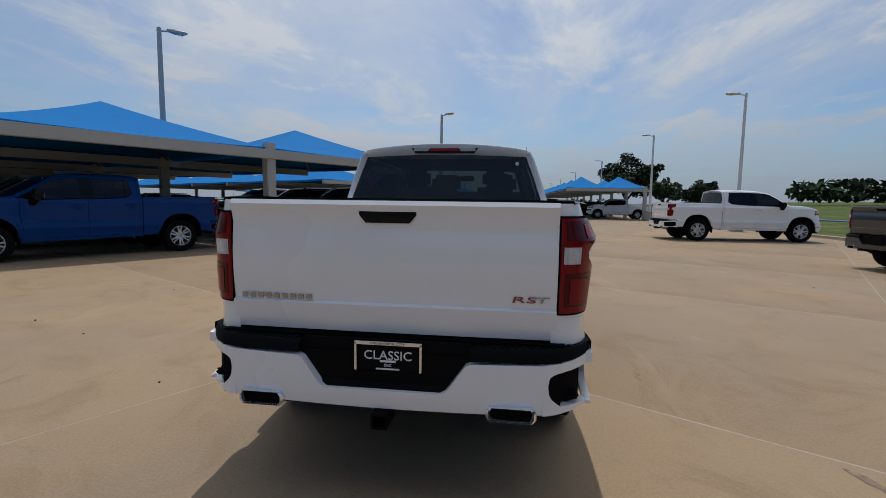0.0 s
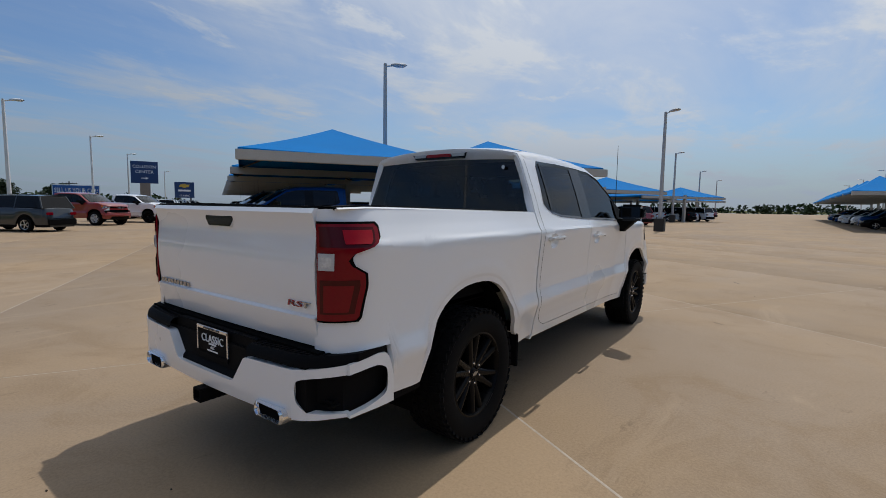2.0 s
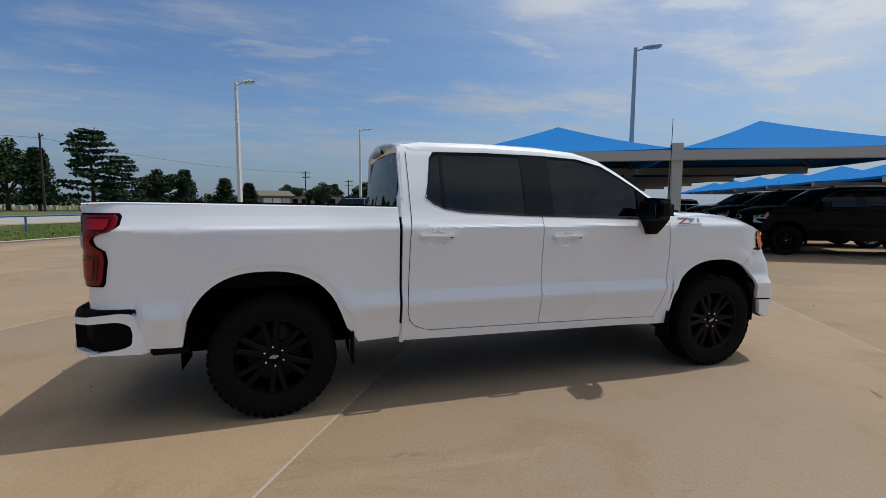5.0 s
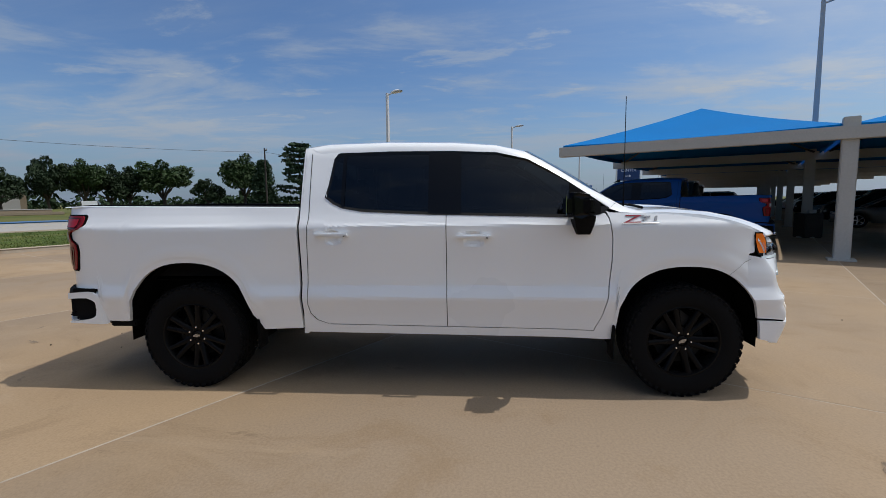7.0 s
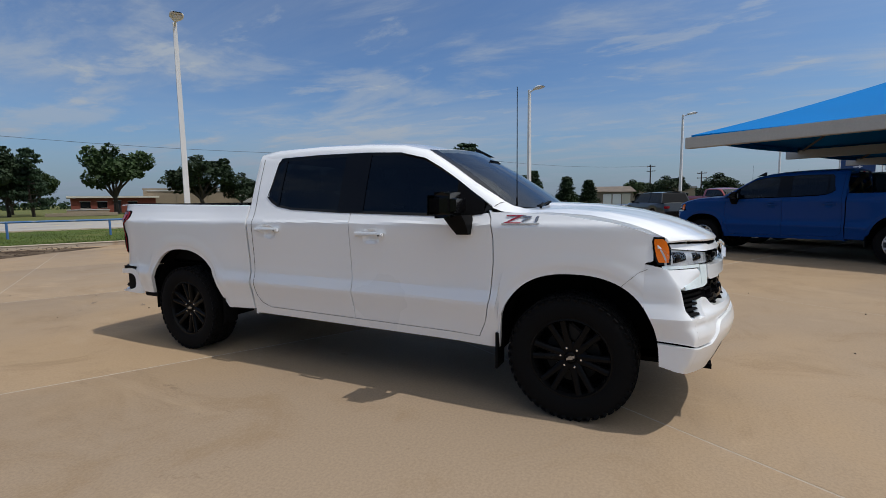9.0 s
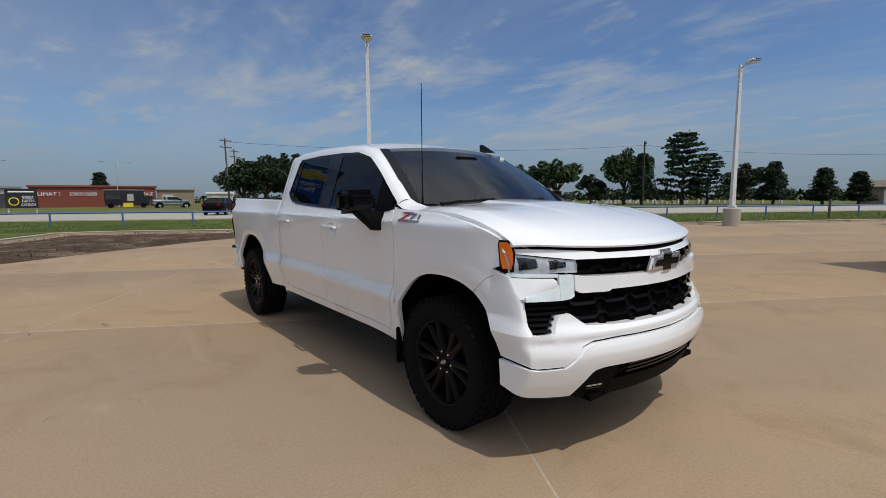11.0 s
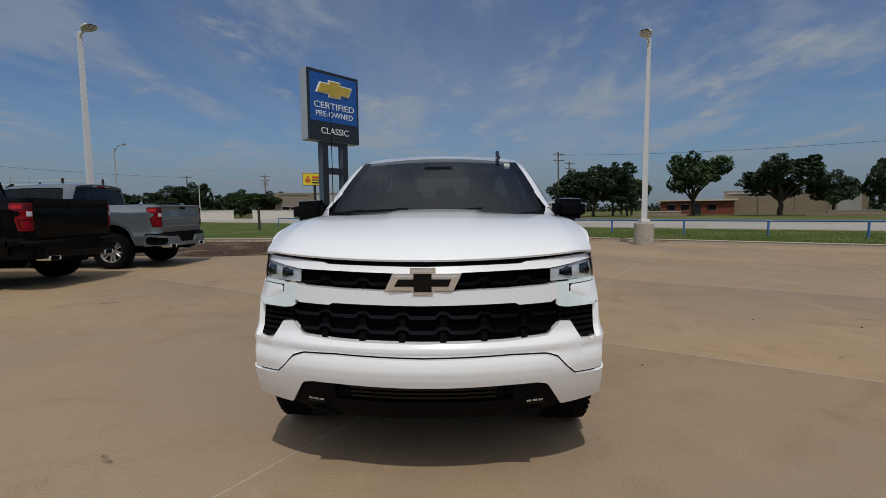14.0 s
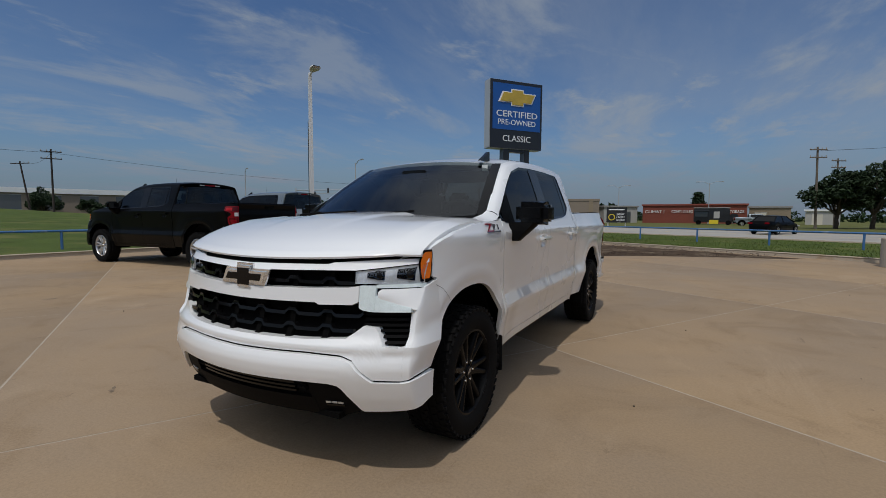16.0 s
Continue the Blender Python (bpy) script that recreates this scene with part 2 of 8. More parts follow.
# disc coloured near-black: the shade behind the spokes is put into its colour
M_DISC = surf("brake_iron", (0.004, 0.004, 0.004), 0.6, 0.3, 0.2, 8, 80)
M_TAIL = lens("red_lens", (0.20, 0.002, 0.008), 0.05)
M_TAIL_IN = lens("bright_red_lens", (0.36, 0.005, 0.012), 0.12)
M_TAIL_D = lens("dark_red_lens", (0.070, 0.001, 0.003), 0.08)
M_CLEAR = lens("clear_lens", (0.55, 0.56, 0.57), 0.12)
M_AMBER = lens("amber_lens", (0.85, 0.19, 0.015))
M_LAMPIN = surf("lamp_reflector", (0.70, 0.72, 0.74), 0.2, 0.25, 0.25, 18, 90, 0.001)
M_DRL = lens("frosted_light_bar", (0.76, 0.86, 0.88), 0.2)
M_GLASS_D = glass("privacy_glass", (0.045, 0.05, 0.055), 0.0, 0.45)
M_GLASS_R = glass("rear_glass", (0.16, 0.18, 0.18), 0.0, 0.5)
M_GLASS_C = glass("clear_lamp_glass", (0.92, 0.93, 0.94))
M_GLASS_W = glass("windscreen_glass", (0.30, 0.35, 0.35), 0.0, 0.85)
M_SEAT = surf("dark_upholstery", (0.014, 0.014, 0.015), 0.75, 0, 0.15, 8, 200, 0.0006)
M_BADGE_R = surf("red_badge", (0.30, 0.008, 0.02), 0.2, 0, 0.05, 10, 100, 0, 0.6)
M_BADGE_S = surf("grey_badge", (0.36, 0.36, 0.37), 0.22, 0.8, 0.05, 10, 100)
M_MIRROR = surf("mirror_glass", (0.35, 0.36, 0.37), 0.04, 1.0, 0.02, 5, 60, 0, 0, 0.01)
M_PAPER = surf("pale_label", (0.72, 0.76, 0.75), 0.6, 0, 0.03, 10, 100)

M_SLAB = concrete("lot_concrete", (0.315, 0.230, 0.148))
M_JOINT = surf("joint_sealant", (0.41, 0.345, 0.27), 0.85, 0, 0.2, 2.0, 30.0, 0, 0, 0.05, 0.3, world=True)
M_STAIN = surf("dark_stain", (0.185, 0.140, 0.098), 0.85, 0, 0.35, 9.0, 60.0, 0, 0, 0.05, 0.3, (0.29, 0.215, 0.142), 0.62, 16.0, world=True)
M_KERB = surf("kerb_concrete", (0.40, 0.335, 0.26), 0.85, 0, 0.15, 1.2, 40.0, 0.002, 0, 0.05, 0.3, (0.30, 0.20, 0.12), 0.2, 0.8, world=True)
M_GRASS = surf("mown_grass", (0.070, 0.100, 0.022), 0.9, 0, 0.45, 0.5, 22.0, 0.03, 0, 0.05, 0.15, (0.135, 0.140, 0.045), 0.42, 0.35, world=True)
M_GRASS_D = surf("dry_grass", (0.12, 0.125, 0.04), 0.9, 0, 0.3, 0.1, 9.0, 0.02, 0, 0.05, 0.15, (0.075, 0.10, 0.028), 0.4, 0.06, world=True)
M_BLADE = surf("grass_blades", (0.115, 0.150, 0.034), 0.7, 0, 0.35, 0.5, 20.0, 0, 0, 0.05, 0.2, world=True)
M_ROAD = surf("road_concrete", (0.36, 0.34, 0.31), 0.85, 0, 0.08, 0.15, 12.0, 0.002, 0, 0.05, 0.3, (0.27, 0.25, 0.23), 0.3, 0.2, world=True)
M_MULCH = surf("bark_mulch", (0.080, 0.055, 0.037), 0.95, 0, 0.6, 2.6, 24.0, 0.05, 0, 0.03, 0.1, (0.19, 0.145, 0.10), 0.48, 0.9, world=True)
M_CHIP = surf("bark_chips", (0.060, 0.042, 0.030), 0.95, 0, 0.5, 2.4, 30.0, 0.004, 0, 0.03, 0.15, world=True)
M_POLE = surf("white_painted_steel", (0.70, 0.70, 0.69), 0.45, 0, 0.06, 1.0, 30.0)
M_POLE_G = surf("grey_painted_steel", (0.42, 0.43, 0.44), 0.5, 0, 0.07, 1.0, 30.0)
M_BEAM = surf("pale_painted_beam", (0.45, 0.445, 0.415), 0.6, 0, 0.08, 0.8, 25.0, 0, 0, 0.05, 0.4, (0.40, 0.38, 0.33), 0.15, 0.9)
M_STRUT = surf("dark_steel_strut", (0.07, 0.075, 0.085), 0.6, 0, 0.1, 1.0, 30.0)
M_TENT = surf("blue_shade_fabric", (0.002, 0.17, 0.48), 0.85, 0, 0.10, 0.6, 260.0, 0.001, 0, 0.05, 0.12)
M_BASE = surf("cast_concrete", (0.42, 0.38, 0.32), 0.85, 0, 0.15, 2.0, 45.0, 0.002, 0, 0.05, 0.3, (0.30, 0.25, 0.19), 0.25, 2.0)
M_BASE_D = surf("black_base", (0.03, 0.028, 0.026), 0.7, 0, 0.2, 2.0, 45.0)
M_SIGN_BLUE = surf("sign_blue", (0.008, 0.085, 0.34), 0.35, 0, 0.05, 0.5, 60.0, 0, 0.3)
M_SIGN_NAVY = surf("sign_navy", (0.012, 0.045, 0.15), 0.4, 0, 0.05, 0.5, 60.0)
M_SIGN_BLACK = surf("sign_black", (0.012, 0.012, 0.015), 0.35, 0, 0.1, 0.5, 60.0, 0, 0.3)
M_SIGN_SIDE = surf("sign_silver_side", (0.50, 0.53, 0.55), 0.4, 0.3, 0.06, 0.8, 40.0)
M_PLINTH = surf("blue_grey_steel", (0.10, 0.125, 0.16), 0.45, 0.2, 0.08, 0.8, 40.0)
M_GOLD = surf("gold_emblem", (0.62, 0.42, 0.07), 0.35, 0.3, 0.15, 3.0, 40.0)
M_LETTER = surf("white_letters", (0.82, 0.83, 0.84), 0.5, 0, 0.03, 2, 50)
M_YELLOW = surf("sign_yellow", (0.75, 0.58, 0.03), 0.5, 0, 0.05, 0.5, 40)
M_ORANGE = surf("sign_orange", (0.55, 0.10, 0.02), 0.5, 0, 0.05, 0.5, 40)
M_BARK = surf("bark", (0.06, 0.045, 0.033), 0.9, 0, 0.3, 3.0, 25.0, 0.02)
M_LEAF = surf("green_leaves", (0.034, 0.062, 0.018), 0.65, 0, 0.4, 0.35, 3.0, 0, 0, 0.1, 0.25)
M_LEAF_D = surf("dark_leaves", (0.022, 0.040, 0.016), 0.7, 0, 0.4, 0.35, 3.0, 0, 0, 0.1, 0.25)
M_NEEDLE = surf("cedar_needles", (0.03, 0.055, 0.028), 0.75, 0, 0.4, 0.4, 4.0, 0, 0, 0.1, 0.2)
M_TIMBER = surf("weathered_timber", (0.15, 0.12, 0.095), 0.9, 0, 0.25, 1.0, 30.0, 0.004)
M_TIMBER_D = surf("dark_timber", (0.045, 0.035, 0.03), 0.9, 0, 0.25, 1.0, 30.0, 0.004)
M_WIRE = surf("black_wire", (0.02, 0.02, 0.02), 0.6)
M_RAIL = surf("blue_painted_rail", (0.06, 0.16, 0.36), 0.5, 0, 0.15, 1.0, 40.0, 0, 0, 0.08, 0.4, (0.30, 0.36, 0.44), 0.25, 1.5)
M_BRICK = surf("red_brickwork", (0.20, 0.052, 0.034), 0.85, 0, 0.15, 0.4, 8.0)
M_TAUPE = surf("taupe_stucco", (0.25, 0.205, 0.165), 0.85, 0, 0.06, 0.2, 8.0)
M_TAUPE_L = surf("pale_panel", (0.42, 0.41, 0.39), 0.75, 0, 0.06, 0.2, 8.0)
M_STONE = surf("tan_brickwork", (0.27, 0.215, 0.15), 0.85, 0, 0.12, 0.5, 8.0)
M_ROOF = surf("grey_roof", (0.30, 0.29, 0.28), 0.7, 0, 0.1, 0.3, 8.0)
M_ROOF_R = surf("rust_roof_edge", (0.25, 0.06, 0.04), 0.7, 0, 0.1, 0.3, 8.0)
M_DOOR_W = surf("pale_door", (0.62, 0.58, 0.50), 0.7, 0, 0.06, 1.0, 20.0)
M_HEDGE = surf("far_woods", (0.022, 0.040, 0.017), 0.85, 0, 0.45, 0.06, 0.8, 0, 0, 0.05, 0.15)


# ---------------------------------------------------------------- mesh helpers
def part(name, bm, material, parent=None, label="", flat=None, angle=38):
    """Links a bmesh as one mesh object under a thing or a part; creases over the angle stay sharp."""
    if isinstance(bm, bpy.types.Mesh):
        me = bm
    else:
        bmesh.ops.remove_doubles(bm, verts=bm.verts, dist=1e-5)
        bmesh.ops.recalc_face_normals(bm, faces=bm.faces)
        lim = radians(angle)
        for f in bm.faces:
            f.smooth = True
        for e in bm.edges:
            if len(e.link_faces) == 2 and e.calc_face_angle(0) > lim:
                e.smooth = False
        me = bpy.data.meshes.new(name)
        bm.to_mesh(me)
        bm.free()
        for m in material if isinstance(material, (list, tuple)) else (material,):
            me.materials.append(m)
    ob = new(name, me)
    if parent is not None:
        ob.parent = parent
    if label:
        ob["label"] = label
    return ob


def empty(name, label, category, group="", kind="", at=None):
    e = new(name)
    e.empty_display_size = 0.2
    if at is not None:
        e.matrix_world = at
    return tagged(e, label, category, group, kind)


def lin(x, pts):
    return float(np.interp(x, [p[0] for p in pts], [p[1] for p in pts]))


def span(a, b, n, marks=()):
    xs = set(round(float(v), 5) for v in np.linspace(a, b, n + 1))
    for m in marks:
        if a < m < b:
            xs = {x for x in xs if abs(x - m) > abs(b - a) / n * 0.3 or x in (round(a, 5), round(b, 5))}
            xs.add(round(m, 5))
    return sorted(xs)


def sheet(rows, bm=None):
    """Quads through rows of points."""
    bm = bm or bmesh.new()
    vs = [[bm.verts.new(p) for p in r] for r in rows]
    for a, b in zip(vs, vs[1:]):
        for i in range(len(a) - 1):
            q = (a[i], a[i + 1], b[i + 1], b[i])
            try:
                bm.faces.new(q)
            except ValueError:
                pass
    return bm


def rim_of(bm, back):
    """Gives an open sheet an edge: its border goes back by a vector, or to back(point)."""
    edges = [e for e in bm.edges if e.is_boundary]
    r = bmesh.ops.extrude_edge_only(bm, edges=edges)
    for v in r["geom"]:
        if isinstance(v, bmesh.types.BMVert):
            v.co = back(v.co) if callable(back) else v.co + Vector(back)
    return bm


def band(fn, us, top, bot, nv, back=None):
    rows = []
    for u in us:
        a, b = (bot(u) if callable(bot) else lin(u, bot)), (top(u) if callable(top) else lin(u, top))
        rows.append([fn(u, a + (b - a) * j / nv) for j in range(nv + 1)])
    bm = sheet(rows)
    bmesh.ops.remove_doubles(bm, verts=bm.verts, dist=1e-5)
    if back is not None:
        rim_of(bm, back)
    return bm


def box(bm, c, size, m=None, bevel=0.0):
    r = bmesh.ops.create_cube(bm, size=1.0, matrix=(m or Matrix()) @ Matrix.Translation(c) @ Matrix.Diagonal((*size, 1)))
    if bevel:
        es = {e for v in r["verts"] for e in v.link_edges}
        bmesh.ops.bevel(bm, geom=list(es), offset=bevel, segments=2, affect="EDGES", clamp_overlap=True)
    return bm


def boxed(c, size, m=None, bevel=0.0):
    return box(bmesh.new(), c, size, m, bevel)


def rod(bm, p0, p1, r0, r1=None, n=10, caps=True):
    p0, p1 = Vector(p0), Vector(p1)
    d = p1 - p0
    m = Matrix.Translation((p0 + p1) / 2) @ d.to_track_quat("Z", "Y").to_matrix().to_4x4()
    bmesh.ops.create_cone(bm, cap_ends=caps, segments=n, radius1=r0, radius2=r0 if r1 is None else r1, depth=d.length, matrix=m)
    return bm


def rodded(p0, p1, r0, r1=None, n=10):
    return rod(bmesh.new(), p0, p1, r0, r1, n)


def lathe(profile, n=48, axis="x", closed=False):
    """Turns (radius, along) points about an axis."""
    rows = []
    pts = list(profile) + ([profile[0]] if closed else [])
    for i in range(n + 1):
        a = 2 * math.pi * i / n
        row = []
        for r, h in pts:
            c, s = r * math.cos(a), r * math.sin(a)
            row.append(Vector((h, c, s)) if axis == "x" else Vector((c, s, h)))
        rows.append(row)
    bm = sheet(rows)
    bmesh.ops.remove_doubles(bm, verts=bm.verts, dist=1e-5)
    return bm


def prism(outline, h, m=None, bm=None, bevel=0.0):
    """A flat outline in x, y given thickness h along z."""
    bm = bm or bmesh.new()
    m = m or Matrix()
    vs = [bm.verts.new((x, y, 0)) for x, y in outline]
    f = bm.faces.new(vs)
    r = bmesh.ops.extrude_face_region(bm, geom=[f])
    up = [v for v in r["geom"] if isinstance(v, bmesh.types.BMVert)]
    bmesh.ops.translate(bm, verts=up, vec=(0, 0, h))
    allv = vs + up
    if bevel:
        es = [e for e in bm.edges if e.verts[0] in up and e.verts[1] in up]
        b = bmesh.ops.bevel(bm, geom=es, offset=bevel, segments=2, affect="EDGES", clamp_overlap=True)
        allv = list({v for v in allv if v.is_valid} | set(b["verts"]))
    bmesh.ops.transform(bm, matrix=m, verts=allv)
    return bm


def lettering(name, text, size, m, material, parent, width=None, depth=0.004, label=""):
    """Raised characters in the built-in face, turned into a mesh; m stands the xy plane of the text up."""
    cu = bpy.data.curves.new(name, "FONT")
    cu.body, cu.size, cu.extrude, cu.align_x, cu.align_y = text, size, depth, "CENTER", "CENTER"
    cu.resolution_u = 3
    tmp = new(name, cu)
    me = bpy.data.meshes.new_from_object(tmp.evaluated_get(bpy.context.evaluated_depsgraph_get()))
    bpy.data.objects.remove(tmp)
    xs = [v.co.x for v in me.vertices]
    k = width / (max(xs) - min(xs)) if width else 1.0
    me.transform(m @ Matrix.Diagonal((k, 1, 1, 1)))
    me.materials.clear()
    me.materials.append(material)
    ob = new(name, me)
    ob.parent = parent
    if label:
        ob["label"] = label
    return ob


def wall_matrix(x, y, z, dx, dy):
    """Stands an xy sheet up: its x goes along (dx, dy), its y up."""
    d = Vector((dx, dy, 0)).normalized()
    n = d.cross(Vector((0, 0, 1)))
    return Matrix(((d.x, 0, n.x, x), (d.y, 0, n.y, y), (0, 1, n.z, z), (0, 0, 0, 1)))


# ---------------------------------------------------------------- pickup truck
BELT = [(0.40, 0.895), (0.50, 0.915), (0.58, 0.928), (0.66, 0.948), (0.715, 0.965), (0.738, 0.967), (0.825, 0.943), (0.90, 0.943), (1.0, 0.949), (1.10, 0.958), (1.25, 0.972), (1.285, 0.972), (1.302, 0.958), (1.37, 0.928), (1.45, 0.900), (1.50, 0.886), (1.60, 0.853), (1.83, 0.770), (1.88, 0.742), (1.93, 0.690)]
HUB_Z, HUB_F, HUB_R = 0.415, 1.8725, -1.8725


def arch_z(y, yc, a, b, n=2.4):
    d = min(1.0, abs(y - yc) / a)
    return 0.42 + b * (1 - d ** n) ** (1 / n)


def arch_r(y):
    return arch_z(y, -1.905, 0.52, 0.585)


def arch_f(y):
    return arch_z(y, 1.885, 0.51, 0.552)


def side_x(y, z):
    """Half width of the body at y, z: doors, shoulder crease and the flares round the wheels."""
    x = lin(z, BELT)
    for yc, a, b in ((-1.905, 0.52, 0.585), (1.885, 0.51, 0.552)):
        r = ((abs(y - yc) / a) ** 2.4 + (max(0.0, z - 0.42) / b) ** 2.4) ** (1 / 2.4)
        k, q = min(1.0, max(0.0, (1.27 - r) / 0.15)), min(1.0, max(0.0, (1.85 - r) / 0.7))
        x += 0.007 * (k * k * (3 - 2 * k)) + 0.026 * (q * q * (3 - 2 * q)) - (0.004 if r < 1.07 else 0.0)
    for yh, zh in ((-0.728, 1.203), (0.342, 1.183)):
        e = ((y - yh) / 0.075) ** 2 + ((z - zh + 0.006) / 0.055) ** 2
        if e < 1.0:
            x -= 0.026 * (1 - e) ** 0.6
    f = max(0.0, (y - 1.95) / 0.45) ** 2
    return x - f * (0.0 + 0.052 * min(1.0, max(0.0, (z - 0.80) / 0.36)))


def front_c(x, z):
    x = abs(x)
    k = 0.02 + 0.075 * min(1.0, max(0.0, (z - 0.92) / 0.12))
    return 0.13 * (x / 0.68) ** 2 + k * (max(0.0, x - 0.7) / 0.25) ** 2 + 0.12 * (max(0.0, x - 0.925) / 0.055) ** 2


FRONT_Y = [(0.25, 2.70), (0.3, 2.735), (0.40, 2.785), (0.47, 2.816), (0.53, 2.836), (0.58, 2.850), (0.625, 2.856), (0.66, 2.848), (0.695, 2.832), (0.715, 2.838), (0.735, 2.836), (0.785, 2.796), (0.9, 2.77), (1.0, 2.76), (1.1, 2.75), (1.2, 2.69), (1.3, 2.5)]


def front_at(off):
    return lambda x, z: Vector((x, lin(z, FRONT_Y) - front_c(x, z) + off, z))


def sided(s, off=0.0):
    return lambda y, z: Vector((s * (side_x(y, z) + off), y, z))


def rear_at(s, off=0.0):
    """The bed side, which turns the corner onto the back: u is y along the side, and past -2.72 goes round."""
    def fn(u, z):
        x = side_x(max(u, -2.72), z)
        if u >= -2.72:
            return Vector((s * (x + off), u, z))
        a = min(1.0, (-2.72 - u) / 0.30) * math.pi / 2
        dx = x - 0.795
        return Vector((s * (x - dx * (1 - math.cos(a)) + off * math.cos(a)), -2.72 - (0.245 + off) * math.sin(a), z))
    return fn


def corner_at(s, xin, off=0.0, wide=0.0):
    """The skin that turns from the fender onto the front: u 0 on the side, 1 on the front at x = xin."""
    def flat(x, z):
        k = 0.02 + 0.075 * min(1.0, max(0.0, (z - 0.92) / 0.12))
        return lin(z, FRONT_Y) - 0.13 * (x / 0.68) ** 2 - k * ((x - 0.7) / 0.25) ** 2
    def fn(u, z):
        w = max(0.0, 1 - (max(0.0, z - 0.42) / 0.552) ** 2.4)
        y0 = max(2.298, 1.885 + 0.51 * w ** (1 / 2.4))
        a = Vector((max(wide, side_x(y0, z)), y0))
        c = Vector((0.945, flat(0.945, z)))
        if u > 0.75:
            x = 0.945 + (xin - 0.945) * (u - 0.75) / 0.25
            p = Vector((x, flat(x, z)))
        else:
            q = u / 0.75
            m = Vector((a.x + 0.002, c.y - 0.75 * (a.x - 0.945)))
            p = a * (1 - q) ** 2 + m * 2 * q * (1 - q) + c * q * q
        return Vector((s * (p.x + off * (1 - u)), p.y + off * u, z))
    return fn


SHARED = {}


def keep(key, make):
    if key not in SHARED:
        SHARED[key] = make()
    return SHARED[key]


def mesh_of(name, bm, material, angle=38):
    o = part(name, bm, material, None, "", None, angle)
    me = o.data
    bpy.data.objects.remove(o)
    return me


def tyre_mesh():
    bm = lathe([(0.255, 0.112), (0.268, 0.124), (0.30, 0.137), (0.345, 0.140), (0.380, 0.134), (0.400, 0.122), (0.408, 0.10), (0.408, 0.05), (0.400, 0.047), (0.400, 0.030), (0.408, 0.027), (0.408, -0.027), (0.400, -0.030), (0.400, -0.047), (0.408, -0.05), (0.408, -0.10), (0.400, -0.122), (0.345, -0.140), (0.268, -0.124), (0.255, -0.112)], 56)
    n = 46
    for i in range(n):
        a = 2 * math.pi * i / n
        for x, w, da in ((0.112, 0.034, 0.0), (-0.112, 0.034, 0.5), (0.068, 0.03, 0.5), (-0.068, 0.03, 0.0), (0.012, 0.026, 0.25), (-0.014, 0.026, 0.75)):
            aa = a + da * 2 * math.pi / n
            m = Matrix.Rotation(aa, 4, "X") @ Matrix.Translation((x, 0, 0.4095)) @ Matrix.Rotation(0.25 if x > 0 else -0.25, 4, "Z")
            bmesh.ops.create_cube(bm, size=1.0, matrix=m @ Matrix.Diagonal((w, 0.040, 0.007, 1)))
        for s in (1, -1):
            m = Matrix.Rotation(a + 0.05, 4, "X") @ Matrix.Translation((s * 0.1285, 0, 0.384)) @ Matrix.Rotation(s * 0.42, 4, "Y")
            bmesh.ops.create_cube(bm, size=1.0, matrix=m @ Matrix.Diagonal((0.012, 0.032 if i % 2 else 0.022, 0.036, 1)))
    return bm


def spoke_mesh():
    """Six split spokes between hub and rim."""
    bm = bmesh.new()
    for i in range(6):
        a = 2 * math.pi * i / 6
        for s in (-1, 1):
            rows = []
            for r, w, x, off in ((0.040, 0.060, 0.082, 0.010), (0.09, 0.052, 0.088, 0.016), (0.14, 0.046, 0.094, 0.026), (0.20, 0.042, 0.101, 0.037), (0.256, 0.050, 0.107, 0.048)):
                row = []
                for dy, dx in ((-w / 2, -0.035), (-w / 2, -0.004), (-w / 4, 0.006), (w / 4, 0.006), (w / 2, -0.004), (w / 2, -0.035)):
                    row.append(Matrix.Rotation(a, 4, "X") @ Vector((x + dx, s * off + dy, r)))
                rows.append(row)
            sheet(rows, bm)
    return bm


